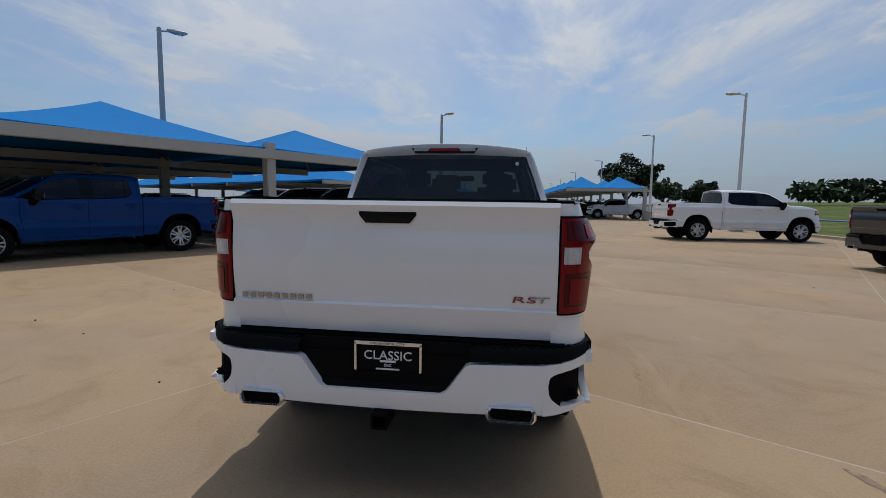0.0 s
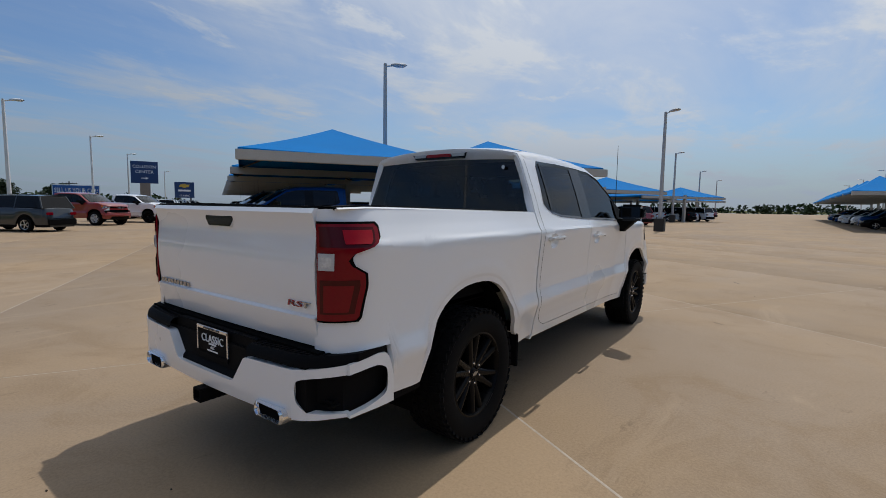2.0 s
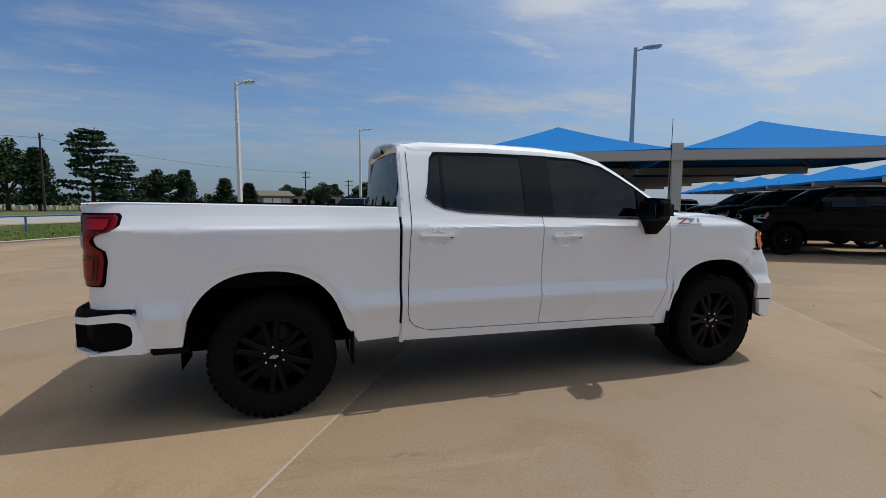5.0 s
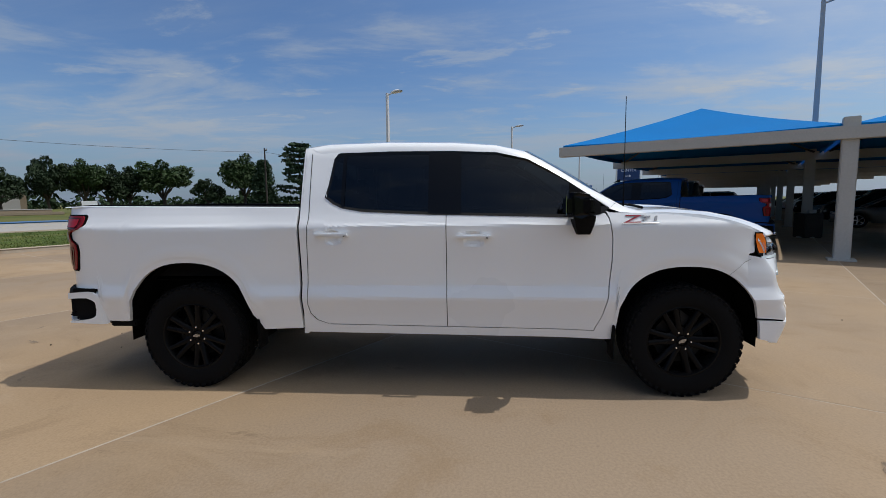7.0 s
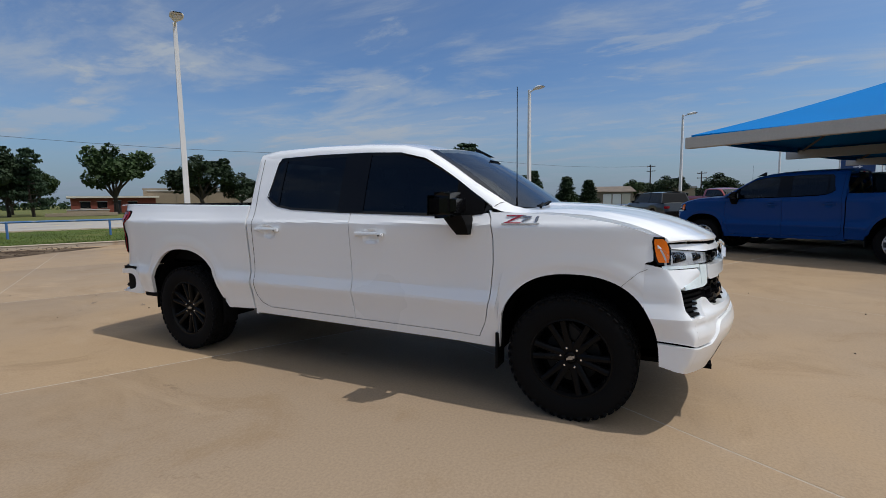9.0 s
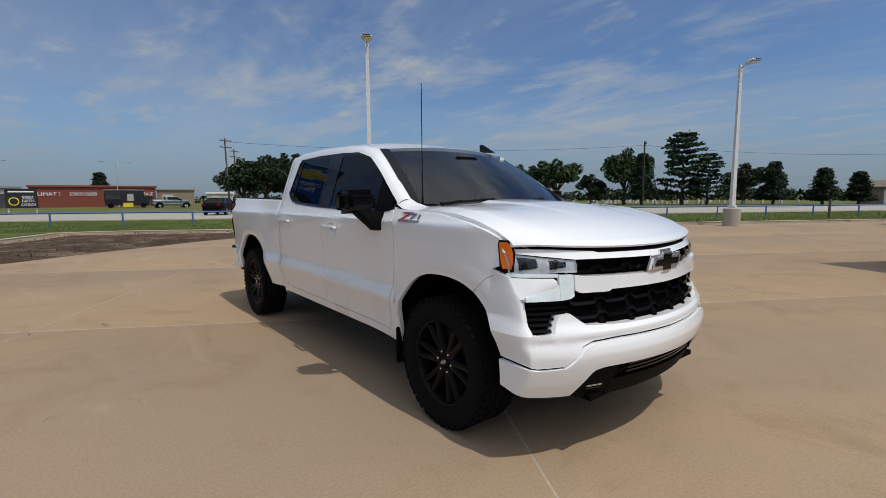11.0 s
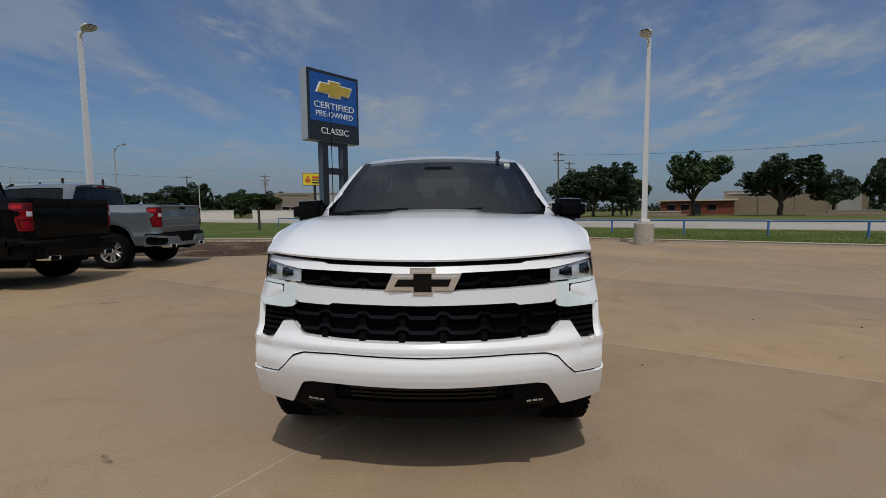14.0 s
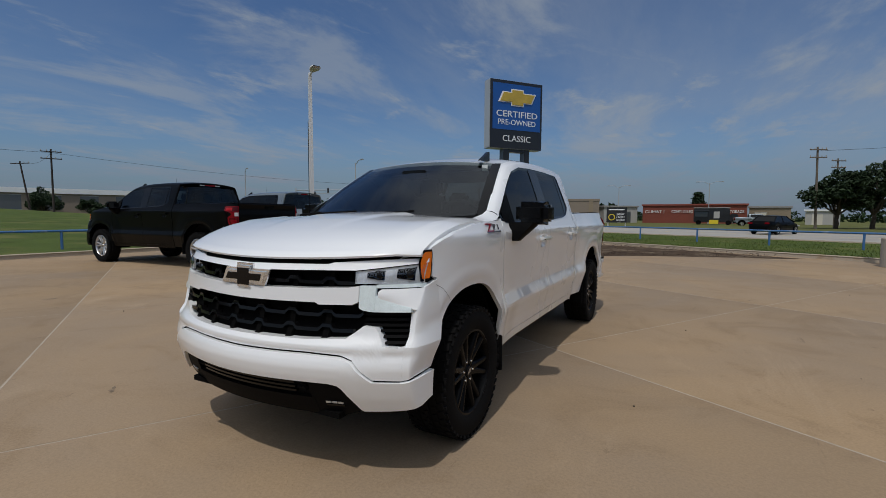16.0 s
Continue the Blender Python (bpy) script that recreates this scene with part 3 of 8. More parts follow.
def add_wheel(truck, x, y, s, rim_mat, hub_mat, lug_mat, name):
    w = part("wheel", keep("tyre", lambda: mesh_of("tyre", tyre_mesh(), M_RUBBER)), None, truck)
    w.location = (x, y, HUB_Z)
    if s < 0:
        w.rotation_euler = (0, 0, math.pi)
    w.rotation_euler.x = 0.31 * (y > 0) + 0.1
    part("rim", keep("rim" + name, lambda: mesh_of("rim", lathe([(0.262, 0.116), (0.266, 0.122), (0.255, 0.124), (0.247, 0.112), (0.240, 0.085), (0.232, 0.03), (0.225, -0.06), (0.262, -0.115)], 48), rim_mat)), None, w)
    part("spokes", keep("spokes" + name, lambda: mesh_of("spokes", spoke_mesh(), rim_mat, 50)), None, w)
    part("hub_cap", keep("hub" + name, lambda: mesh_of("hub_cap", lathe([(0.0, 0.098), (0.028, 0.097), (0.036, 0.090), (0.040, 0.082), (0.085, 0.078), (0.098, 0.066), (0.10, 0.04)], 32), rim_mat)), None, w)

    def disc():
        bm = lathe([(0.07, 0.02), (0.18, 0.02), (0.18, -0.01), (0.07, -0.01)], 40)
        return box(bm, (0.02, 0.13, 0.07), (0.07, 0.09, 0.16), Matrix.Rotation(0.5, 4, "X"), 0.012)
    part("brake_disc", keep("disc", lambda: mesh_of("brake_disc", disc(), M_DISC)), None, w)
    part("back_plate", keep("backp", lambda: mesh_of("back_plate", lathe([(0.0, -0.03), (0.235, -0.03), (0.235, -0.05), (0.0, -0.05)], 32), M_VOID)), None, w)

    def lug():
        return lathe([(0.0, 0.096), (0.006, 0.096), (0.0085, 0.090), (0.0095, 0.070)], 10)
    for i in range(6):
        o = part("lug_nut", keep("lug", lambda: mesh_of("lug_nut", lug(), M_CHROME)), None, w)
        a = math.pi * (2 * i + 1) / 6
        o.location = (0, 0.066 * math.cos(a), 0.066 * math.sin(a))
    e = part("wheel_emblem", keep("wemb", lambda: mesh_of("wheel_emblem", emblem_bm(0.032, 0.003), M_BADGE_S)), None, w)
    e.matrix_local = Matrix.Translation((0.0985, 0, 0)) @ Matrix.Rotation(math.pi / 2, 4, "Z") @ Matrix.Rotation(math.pi / 2, 4, "X")
    return w


CROSS = [(-1.0, -0.25), (-0.78, 0.25), (-0.33, 0.25), (-0.33, 0.40), (0.33, 0.40), (0.33, 0.25), (1.0, 0.25), (0.78, -0.25), (0.33, -0.25), (0.33, -0.40), (-0.33, -0.40), (-0.33, -0.25)]


def emblem_bm(w, h, k=1.0, bevel=0.0):
    """A slanted cross-shaped emblem, half width w."""
    return prism([(x * w * k, y * w * (k + (1 - k) * 0.0)) for x, y in CROSS], h, None, None, bevel)


ROOF_EDGE = [(-0.985, 1.893), (-0.87, 1.917), (-0.3, 1.925), (0.2, 1.911), (0.52, 1.888), (0.74, 1.838), (0.96, 1.712), (1.20, 1.552), (1.40, 1.436)]
WIN_TOP = [(-0.80, 1.500), (-0.775, 1.60), (-0.745, 1.80), (-0.715, 1.842), (-0.3, 1.852), (0.2, 1.845), (0.52, 1.828), (0.75, 1.772), (1.026, 1.611), (1.2, 1.49), (1.33, 1.40)]
WIN_BOT = [(-0.80, 1.500), (-0.74, 1.452), (-0.66, 1.415), (-0.50, 1.388), (0.02, 1.362), (0.3, 1.355), (1.1, 1.332), (1.33, 1.365)]


def roof_x(y):
    return lin(y, [(-0.985, 0.705), (0.5, 0.700), (0.74, 0.692), (0.96, 0.735), (1.20, 0.798), (1.40, 0.852)])


def door_front(z):
    return lin(z, [(0.42, 1.215), (0.50, 1.240), (0.60, 1.288), (0.77, 1.325), (1.02, 1.348), (1.19, 1.348), (1.33, 1.325), (1.40, 1.285), (1.47, 1.23)])


def pickup(name, label, body, rim_mat, chrome=False, group="", grille_mat=None, badges=False, at=None, cap_label=""):
    """A crew-cab pickup with a short bed, standing on z = 0, facing +y, its wheels mid-way about the origin."""
    t = empty(name, label, "pickup truck", group, "", at)
    step = M_CHROME if chrome else body
    wkey = rim_mat.name
    # --- both sides
    for s in (1, -1):
        fn = sided(s)
        inn = lambda p: Vector((p.x - s * 0.03, p.y, p.z))
        # bed side, round the rear corner
        us = span(-3.02, -1.006, 54, (-2.72, -2.67, -2.655, -2.64, -2.62, -2.425, -1.385))
        low = lambda y: lin(y, [(-2.67, 0.795), (-2.655, 0.70), (-2.62, 0.53)]) if y < -2.62 else 0.53 if y < -2.418 else (max(0.478 if y > -1.36 else 0.5, arch_r(y)) if y < -1.39 else lin(y, [(-1.39, 0.59), (-1.36, 0.585), (-1.315, 0.472), (-1.0, 0.478)]))
        bm = band(rear_at(s), us, lambda y: lin(y, [(-3.02, 1.44), (-2.75, 1.450), (-1.0, 1.424)]), low, 48, inn)
        part("bed_side", bm, body, t)
        # dark lining behind the wheel and round the bed
        part("wheel_liner", sheet([[Vector((s * x, -1.905 + 0.54 * math.cos(a), 0.42 + 0.60 * math.sin(a))) for x in (0.91, 0.60)] for a in np.linspace(-0.1, math.pi + 0.1, 21)]), M_VOID, t)
        part("wheel_liner", sheet([[Vector((s * x, 1.885 + 0.53 * math.cos(a), 0.42 + 0.57 * math.sin(a))) for x in (0.90, 0.56)] for a in np.linspace(-0.1, math.pi + 0.1, 21)]), M_VOID, t)
        part("wheel_well", boxed((s * 0.58, -1.9, 0.72), (0.02, 1.15, 0.66)), M_VOID, t)
        part("wheel_well", boxed((s * 0.55, 1.88, 0.72), (0.02, 1.1, 0.60)), M_VOID, t)
        part("bed_rail_cap", sheet([[Vector((s * (side_x(y, 1.44) + d), y, lin(y, [(-2.95, 1.448), (-2.75, 1.458), (-1.0, 1.432)]) + dz)) for d, dz in ((-0.046, -0.012), (-0.050, 0.006), (-0.12, 0.006), (-0.12, -0.10))] for y in span(-2.93, -1.01, 12)]), M_TRIM, t)
        part("bed_rail_top", sheet([[Vector((s * (side_x(y, 1.44) + d), y, lin(y, [(-2.95, 1.443), (-2.75, 1.450), (-1.0, 1.424)]) + dz)) for d, dz in ((0.0, -0.001), (-0.014, 0.006), (-0.058, 0.004))] for y in span(-2.94, -1.008, 12)]), body, t)
        part("bed_wall", boxed((s * 0.80, -1.97, 1.14), (0.02, 1.9, 0.58)), M_TRIM, t)
        # cab corner and rear door
        bm = band(fn, span(-0.985, -0.79, 6), lambda y: 1.885, lambda y: lin(y, [(-0.985, 0.447), (-0.79, 0.445)]), 48, inn)
        part("cab_corner", bm, body, t)
        bm = band(fn, span(-0.7905, 0.135, 44, (-0.74, -0.66, -0.5)), WIN_BOT, lambda y: lin(y, [(-0.8, 0.516), (0.135, 0.503)]), 60, inn)
        rd = part("rear_door", bm, body, t, "", None, 11)
        rows = []
        for k in np.linspace(0, 1, 49):
            col = []
            for j in range(45):
                v = j / 44
                z0 = 0.503 + v * (1.345 - 0.503)
                yl, yr = 0.141, door_front(0.487 + v * (1.37 - 0.487)) - 0.004
                y = yl + (yr - yl) * k
                zb, zt = lin(y, [(0.14, 0.503), (1.25, 0.487)]), lin(y, WIN_BOT)
                z = zb + (zt - zb) * v
                col.append(fn(y, z))
            rows.append(col)
        fd = part("front_door", rim_of(sheet(rows), inn), body, t, "", None, 11)
        for door, y0, y1, zc in ((rd, -0.864, -0.592, 1.215), (fd, 0.207, 0.476, 1.195)):
            h = box(bmesh.new(), (s * 1.004, (y0 + y1) / 2, zc + 0.006), (0.026, y1 - y0, 0.036), None, 0.012)
            for dy in (y0 + 0.03, y1 - 0.03):
                box(h, (s * 0.984, dy, zc), (0.04, 0.04, 0.03), None, 0.006)
            part("door_handle", h, body if not chrome else M_CHROME, door)
            part("handle_lock", boxed((s * 0.9995, y1 - 0.035, zc), (0.026, 0.016, 0.020), None, 0.004), M_TRIM, door)
        # shut line of the rear door round its curved corner
        pts = [(-0.925, 1.84), (-0.915, 1.35), (-0.928, 1.20), (-0.945, 0.67), (-0.93, 0.60), (-0.884, 0.549), (-0.81, 0.520), (-0.79, 0.516)]
        fine = [(pts[i][0] + (pts[i + 1][0] - pts[i][0]) * k / 12, pts[i][1] + (pts[i + 1][1] - pts[i][1]) * k / 12) for i in range(len(pts) - 1) for k in range(12)]
        part("shut_line", sheet([[fn(y - 0.0022, z) + Vector((s * 0.003, 0, 0)), fn(y + 0.0022, z + 0.002) + Vector((s * 0.003, 0, 0))] for y, z in fine]), M_VOID, t)
        fine = [(lin(k, [(0, 2.365), (1, 2.165)]), lin(k, [(0, 1.045), (0.5, 1.0), (1, 0.905)])) for k in np.linspace(0, 1, 16)]
        part("shut_line", sheet([[fn(y, z - 0.0012) + Vector((s * 0.003, 0, 0)), fn(y, z + 0.0012) + Vector((s * 0.003, 0, 0))] for y, z in fine]), M_VOID, t)
        part("door_frame", sheet([[fn(y, z) + Vector((s * 0.0005, 0, 0)) for y in np.linspace(-0.81, ye, 4)] for z, ye in ((1.49, -0.79), (1.56, -0.782), (1.62, -0.770), (1.72, -0.755), (1.80, -0.743), (1.825, -0.725), (1.848, -0.70))]), body, t)
        # sill, fender
        part("sill", band(fn, span(-0.975, 1.24, 12), lambda y: lin(y, [(-0.975, 0.512), (1.24, 0.482)]), lambda y: lin(y, [(-0.975, 0.445), (1.24, 0.42)]), 4, lambda p: Vector((p.x - s * 0.08, p.y, p.z))), body, t)
        top = [(1.20, 1.470), (1.26, 1.405), (1.33, 1.365), (1.5, 1.362), (1.8, 1.345), (2.1, 1.302), (2.25, 1.262), (2.34, 1.225), (2.40, 1.19), (2.5, 1.16)]
        rows = []
        for k in np.linspace(0, 1, 41):
            col = []
            for j in range(25):
                v = j / 24
                yl = door_front(0.42 + v * 0.95) + 0.004
                zf = 0.60 + v * 0.58
                yr = lin(v, [(0, 2.30), (0.60, 2.30), (0.70, 2.345), (1, 2.345)])
                y = yl + (yr - yl) * k
                zb = 0.42 if y < 1.385 else (max(0.42, arch_f(y)) if y < 2.372 else 0.592)
                zt = lin(y, top)
                z = zb + (zt - zb) * v
                if y > 2.372:
                    z = 0.592 + (zt - 0.592) * v
                col.append(fn(y, z))
            rows.append(col)
        fe = part("front_fender", rim_of(sheet(rows), inn), body, t)
        part("fender_ledge", sheet([[Vector((s * (side_x(y, lin(y, top)) + dx), y, lin(y, top) + dz)) for dx, dz in ((-0.003, -0.004), (-0.05, -0.006), (-0.13, -0.022))] for y in span(1.36, 2.42, 18)]), body, t)
        part("pillar_foot", sheet([[fn(ya, za), fn(ya, za).lerp(Vector(pb), 0.5) + Vector((s * 0.006, 0, 0.006)), Vector(pb)] for ya, za, pb in ((1.33, 1.395, (s * 0.852, 1.40, 1.436)), (1.40, 1.370, (s * 0.838, 1.45, 1.408)), (1.50, 1.360, (s * 0.815, 1.54, 1.384)), (1.60, 1.356, (s * 0.80, 1.62, 1.372)))]), body, t)
        part("fender_filler", boxed((s * 0.84, 1.82, 1.10), (0.05, 0.72, 0.20)), M_VOID, t)
        # dark shell behind the shut lines
        part("inner_shell", sheet([[Vector((s * (lin(z, BELT) - 0.028), y, z)) for z in (0.46, 0.6, 0.9, 1.25, 1.36)] for y in (-1.05, -0.4, 0.3, 1.36)]), M_VOID, t)
        # roof rail, pillars and side glass
        rows = []
        for (ya, za), (yb, zb) in zip([(-0.86, 1.845), (-0.745, 1.845), (-0.3, 1.852), (0.2, 1.845), (0.52, 1.828), (0.75, 1.772), (0.9, 1.69), (1.026, 1.611), (1.2, 1.49), (1.33, 1.395)], [(-0.985, 1.893), (-0.80, 1.919), (-0.3, 1.925), (0.2, 1.911), (0.52, 1.888), (0.74, 1.838), (0.86, 1.772), (0.96, 1.712), (1.20, 1.552), (1.40, 1.436)]):
            a, b = fn(ya, za), Vector((s * roof_x(yb), yb, zb))
            rows.append([a.lerp(b, k) + Vector((s * 0.010 * math.sin(math.pi * k), 0, 0.010 * math.sin(math.pi * k))) for k in (0, 0.33, 0.66, 1)])
        part("roof_rail", sheet(rows), body, t)
        part("mirror_sail", sheet([[fn(y, z) + Vector((s * 0.004, 0, 0)) for y, z in row] for row in (((1.05, 1.345), (1.05, 1.585)), ((1.15, 1.345), (1.15, 1.515)), ((1.27, 1.36), (1.27, 1.43)))]), M_TRIM, t)
        trim = [(y, z) for y, z in WIN_TOP] + [(1.26, 1.352)] + [(y, z) for y, z in reversed(WIN_BOT[1:-1])] + [WIN_TOP[0]]
        cy, cz = 0.2, 1.6
        part("window_trim", sheet([[fn(y + (cy - y) * k * (0.022 if abs(y - cy) > 0.4 else 0.05), z + (cz - z) * k * 0.13) + Vector((s * (0.004 - 0.012 * k), 0, 0)) for k in (0, 0.6, 1)] for y, z in trim]), M_GLOSS, t)
        g = lambda y, z: fn(y, z) + Vector((s * -0.004, 0, 0))
        part("rear_side_window", band(g, span(-0.785, 0.02, 14, (-0.745, -0.715)), WIN_TOP, WIN_BOT, 6), M_GLASS_D, t)
        part("front_side_window", band(g, span(0.235, 1.26, 16), WIN_TOP, WIN_BOT, 6), M_GLASS_D, t)
        part("pillar_cover", band(lambda y, z: fn(y, z) + Vector((s * 0.001, 0, 0)), span(0.0, 0.25, 4), WIN_TOP, WIN_BOT, 6), M_GLOSS, t)
        part("quarter_bar", band(lambda y, z: fn(y, z) + Vector((s * 0.001, 0, 0)), span(-0.672, -0.645, 1), WIN_TOP, WIN_BOT, 6), M_GLOSS, t)
        # mirror
        mi = bmesh.new()
        box(mi, (s * 1.105, 1.075, 1.420), (0.265, 0.19, 0.182), Matrix.Identity(4), 0.040)
        bmesh.ops.subdivide_edges(mi, edges=mi.edges[:], cuts=1)
        for v in mi.verts:
            if v.co.y > 1.06:
                k = (v.co.y - 1.06) / 0.11
                v.co.z += (1.415 - v.co.z) * 0.22 * k * k
                v.co.x += (s * 1.06 - v.co.x) * 0.16 * k * k
            v.co.z -= 0.06 * max(0.0, abs(v.co.x) - 1.10) * (1 if v.co.z > 1.42 else -0.4)
        mir = part("mirror_housing", mi, M_GLOSS if not chrome else body, t)
        part("mirror_glass", boxed((0, 0, 0), (0.205, 0.006, 0.130), Matrix.Translation((s * 1.105, 0.984, 1.420)) @ Matrix.Rotation(s * radians(-7), 4, "Z"), 0.001), M_MIRROR, mir)
        part("turn_signal", boxed((s * 1.115, 1.160, 1.372), (0.17, 0.012, 0.012), None, 0.004), M_GLOSS, mir)
        arm = []
        for k, zc, w, d in ((0, 1.350, 0.21, 0.14), (0.35, 1.312, 0.18, 0.14), (0.7, 1.262, 0.12, 0.12), (1, 1.215, 0.06, 0.09)):
            xc = lin(k, [(0, 1.05), (1, 0.985)])
            arm.append([Vector((s * (xc + a * w / 2), 1.115 + 0.02 * k + b * d / 2, zc)) for a, b in ((-1, -1), (-0.6, -1.1), (0.8, -1), (1, -0.6), (1, 0.6), (0.8, 1), (-0.6, 1.1), (-1, 1), (-1, -1))])
        part("mirror_arm", rim_of(sheet(arm), (0, 0, -0.004)), M_TRIM, mir)
        # flaps and mouldings
        part("mud_flap", boxed((s * 0.90, 1.372, 0.405), (0.15, 0.018, 0.26), None, 0.006), M_TRIM, t)
        part("mud_flap", boxed((s * 0.90, -1.345, 0.44), (0.15, 0.018, 0.24), None, 0.006), M_TRIM, t)
        part("lower_moulding", boxed((s * 0.90, -2.50, 0.505), (0.06, 0.22, 0.05), None, 0.01), M_TRIM, t)
        # tail lamp round the corner
        outer = [(0.945, -2.835), (0.96, -2.822), (1.10, -2.80), (1.155, -2.806), (1.19, -2.855), (1.215, -2.87), (1.245, -2.85), (1.275, -2.775), (1.30, -2.745), (1.36, -2.737), (1.378, -2.75)]
        rf = rear_at(s, 0.014)
        rows = [[rf(-3.012 + (lin(z, outer) + 3.012) * k, z) for k in np.linspace(0, 1, 9)] for z in span(0.945, 1.378, 26, (1.155, 1.19, 1.215, 1.245, 1.275))]
        tl = part("tail_lamp", rim_of(sheet(rows), lambda p: Vector((p.x - s * 0.02, p.y + 0.02, p.z))), M_TAIL, t)
        rf2 = rear_at(s, 0.0165)
        part("lamp_rim", rim_of(sheet([[rear_at(s, 0.008)(-3.020 + (lin(z, [(zo + (0.010 if zo > 1.2 else -0.010 if zo < 1.1 else 0), yo) for zo, yo in outer]) + 0.012 + 3.020) * k, z) for k in np.linspace(0, 1, 9)] for z in span(0.935, 1.388, 26, (1.155, 1.19, 1.215, 1.245, 1.275))]), lambda p: Vector((p.x - s * 0.02, p.y + 0.02, p.z))), M_VOID, tl)
        part("lamp_inset", sheet([[rf2(-2.992 + (lin(z, outer) - 0.022 + 2.992) * k, z) for k in np.linspace(0, 1, 7)] for z in span(0.975, 1.128, 6)]), M_TAIL_D, tl)
        part("lamp_guide", sheet([[rear_at(s, 0.019)(-2.970 + (lin(z, outer) - 0.045 + 2.970) * k, z) for k in np.linspace(0, 1, 7)] for z in span(0.985, 1.105, 5)]), M_TAIL, tl)
        part("lamp_inset", sheet([[rf2(-2.992 + (lin(z, outer) - 0.018 + 2.992) * k, z) for k in np.linspace(0, 1, 7)] for z in span(1.275, 1.365, 4)]), M_TAIL_D, tl)
        part("lamp_guide", sheet([[rear_at(s, 0.019)(-2.880 + (lin(z, outer) - 0.028 + 2.880) * k, z) for k in np.linspace(0, 1, 5)] for z in span(1.290, 1.352, 3)]), M_TAIL_IN, tl)
        rv = part("reversing_lamp", rim_of(sheet([[rear_at(s, 0.021)(-2.998 + 0.075 * k, z) for k in np.linspace(0, 1, 5)] for z in span(1.172, 1.248, 3)]), lambda p: Vector((p.x - s * 0.008, p.y + 0.008, p.z))), M_CLEAR, tl)
        part("lamp_bezel", sheet([[rear_at(s, 0.0225)(-2.986 + 0.052 * k, z) for k in np.linspace(0, 1, 5)] for z in span(1.186, 1.234, 3)]), M_LAMPIN, rv)
        # head lamp: side marker, housing, light bar
        hf = front_at(0.010)
        hl_t, hl_b = [(0.66, 1.108), (0.70, 1.113), (0.97, 1.148)], [(0.66, 1.046), (0.77, 1.049), (0.97, 1.040)]
        X = lambda f: (lambda x, z: Vector((s * x, f(x, z).y, z)))
        hl = part("head_lamp", band(X(front_at(-0.008)), span(0.66, 0.938, 14), hl_t, hl_b, 4, lambda p: p + Vector((0, 0.012, 0))), M_LAMPIN, t)
        for x0, x1 in ((0.712, 0.788), (0.838, 0.905)):
            part("lamp_cell", band(X(front_at(-0.004)), span(x0, x1, 5), lambda x: lin(x, hl_t) - 0.012, lambda x: lin(x, hl_b) + lin(x, [(x0, 0.028), (x1, 0.016)]), 3, lambda p: p + Vector((0, -0.02, 0))), M_GLOSS, hl)
            c = X(front_at(-0.004))((x0 + x1) / 2 + 0.008, 1.088)
            part("projector", lathe([(0.0, 0.012), (0.016, 0.008), (0.024, 0.0), (0.027, -0.012)], 16, "x"), M_GLOSS, hl).matrix_local = Matrix.Translation(c) @ Matrix.Rotation(math.pi / 2, 4, "Z")
        part("lamp_cover", band(X(hf), span(0.66, 0.938, 14), hl_t, hl_b, 4), M_GLASS_C, hl)
        amber = ((1.066, 2.375, 2.430), (1.10, 2.362, 2.432), (1.15, 2.352, 2.428), (1.19, 2.347, 2.412), (1.205, 2.350, 2.395))
        part("marker_rim", sheet([[Vector((s * (side_x(y, z) + 0.006), y, z)) for y in np.linspace(yl, yr, 5)] for z, yl, yr in ((1.052, 2.370, 2.440), (1.10, 2.350, 2.44), (1.15, 2.341, 2.438), (1.19, 2.336, 2.42), (1.216, 2.342, 2.40))]), M_GLOSS, hl)
        part("side_marker", sheet([[Vector((s * (side_x(y, z) + 0.010), y, z)) for y in np.linspace(yl, yr, 5)] for z, yl, yr in amber]), M_AMBER, hl)
        # light bar: an upright blade and two thin returns, round a white panel
        lb = band(X(front_at(0.014)), span(0.690, 0.764, 4), lambda x: 1.038, lambda x: lin(x, [(0.690, 0.925), (0.712, 0.912), (0.764, 0.906)]), 4, (0, -0.03, 0))
        part("light_bar", lb, M_DRL, t)
        part("light_bar", band(X(front_at(0.010)), span(0.764, 0.94, 8), lambda x: 1.044, lambda x: 1.026, 1, (0, -0.03, 0)), M_DRL, t)
        part("light_bar", band(X(front_at(0.012)), span(0.764, 0.925, 8), lambda x: lin(x, [(0.764, 0.988), (0.80, 0.968), (0.86, 0.946), (0.925, 0.926)]), lambda x: lin(x, [(0.764, 0.906), (0.925, 0.905)]), 2, (0, -0.03, 0)), M_DRL, t)
        part("panel_seal", band(X(front_at(0.0)), span(0.760, 0.93, 8), lambda x: 1.027, lambda x: lin(x, [(0.76, 0.94), (0.93, 0.925)]), 2, (0, -0.02, 0)), M_GLOSS, t)
        tongue = corner_at(s, 0.774)
        pan = []
        for x in span(0.774, 0.945, 12, (0.786,)):
            zt, zb = lin(x, [(0.774, 1.008), (0.786, 1.020), (0.978, 1.022)]), lin(x, [(0.774, 0.978), (0.786, 0.964), (0.86, 0.940), (0.93, 0.918), (0.947, 0.914)])
            pan.append([tongue(0.75 + 0.25 * (0.945 - x) / 0.171, zb + (zt - zb) * v) + Vector((0, (0.010 + 0.005 * math.sin(math.pi * v)) * min(1.0, (0.945 - x) / 0.05), 0)) for v in np.linspace(0, 1, 7)])
        part("corner_panel", rim_of(sheet(pan), (0, -0.03, 0)), body, t)
        us = np.linspace(0, 1, 17)
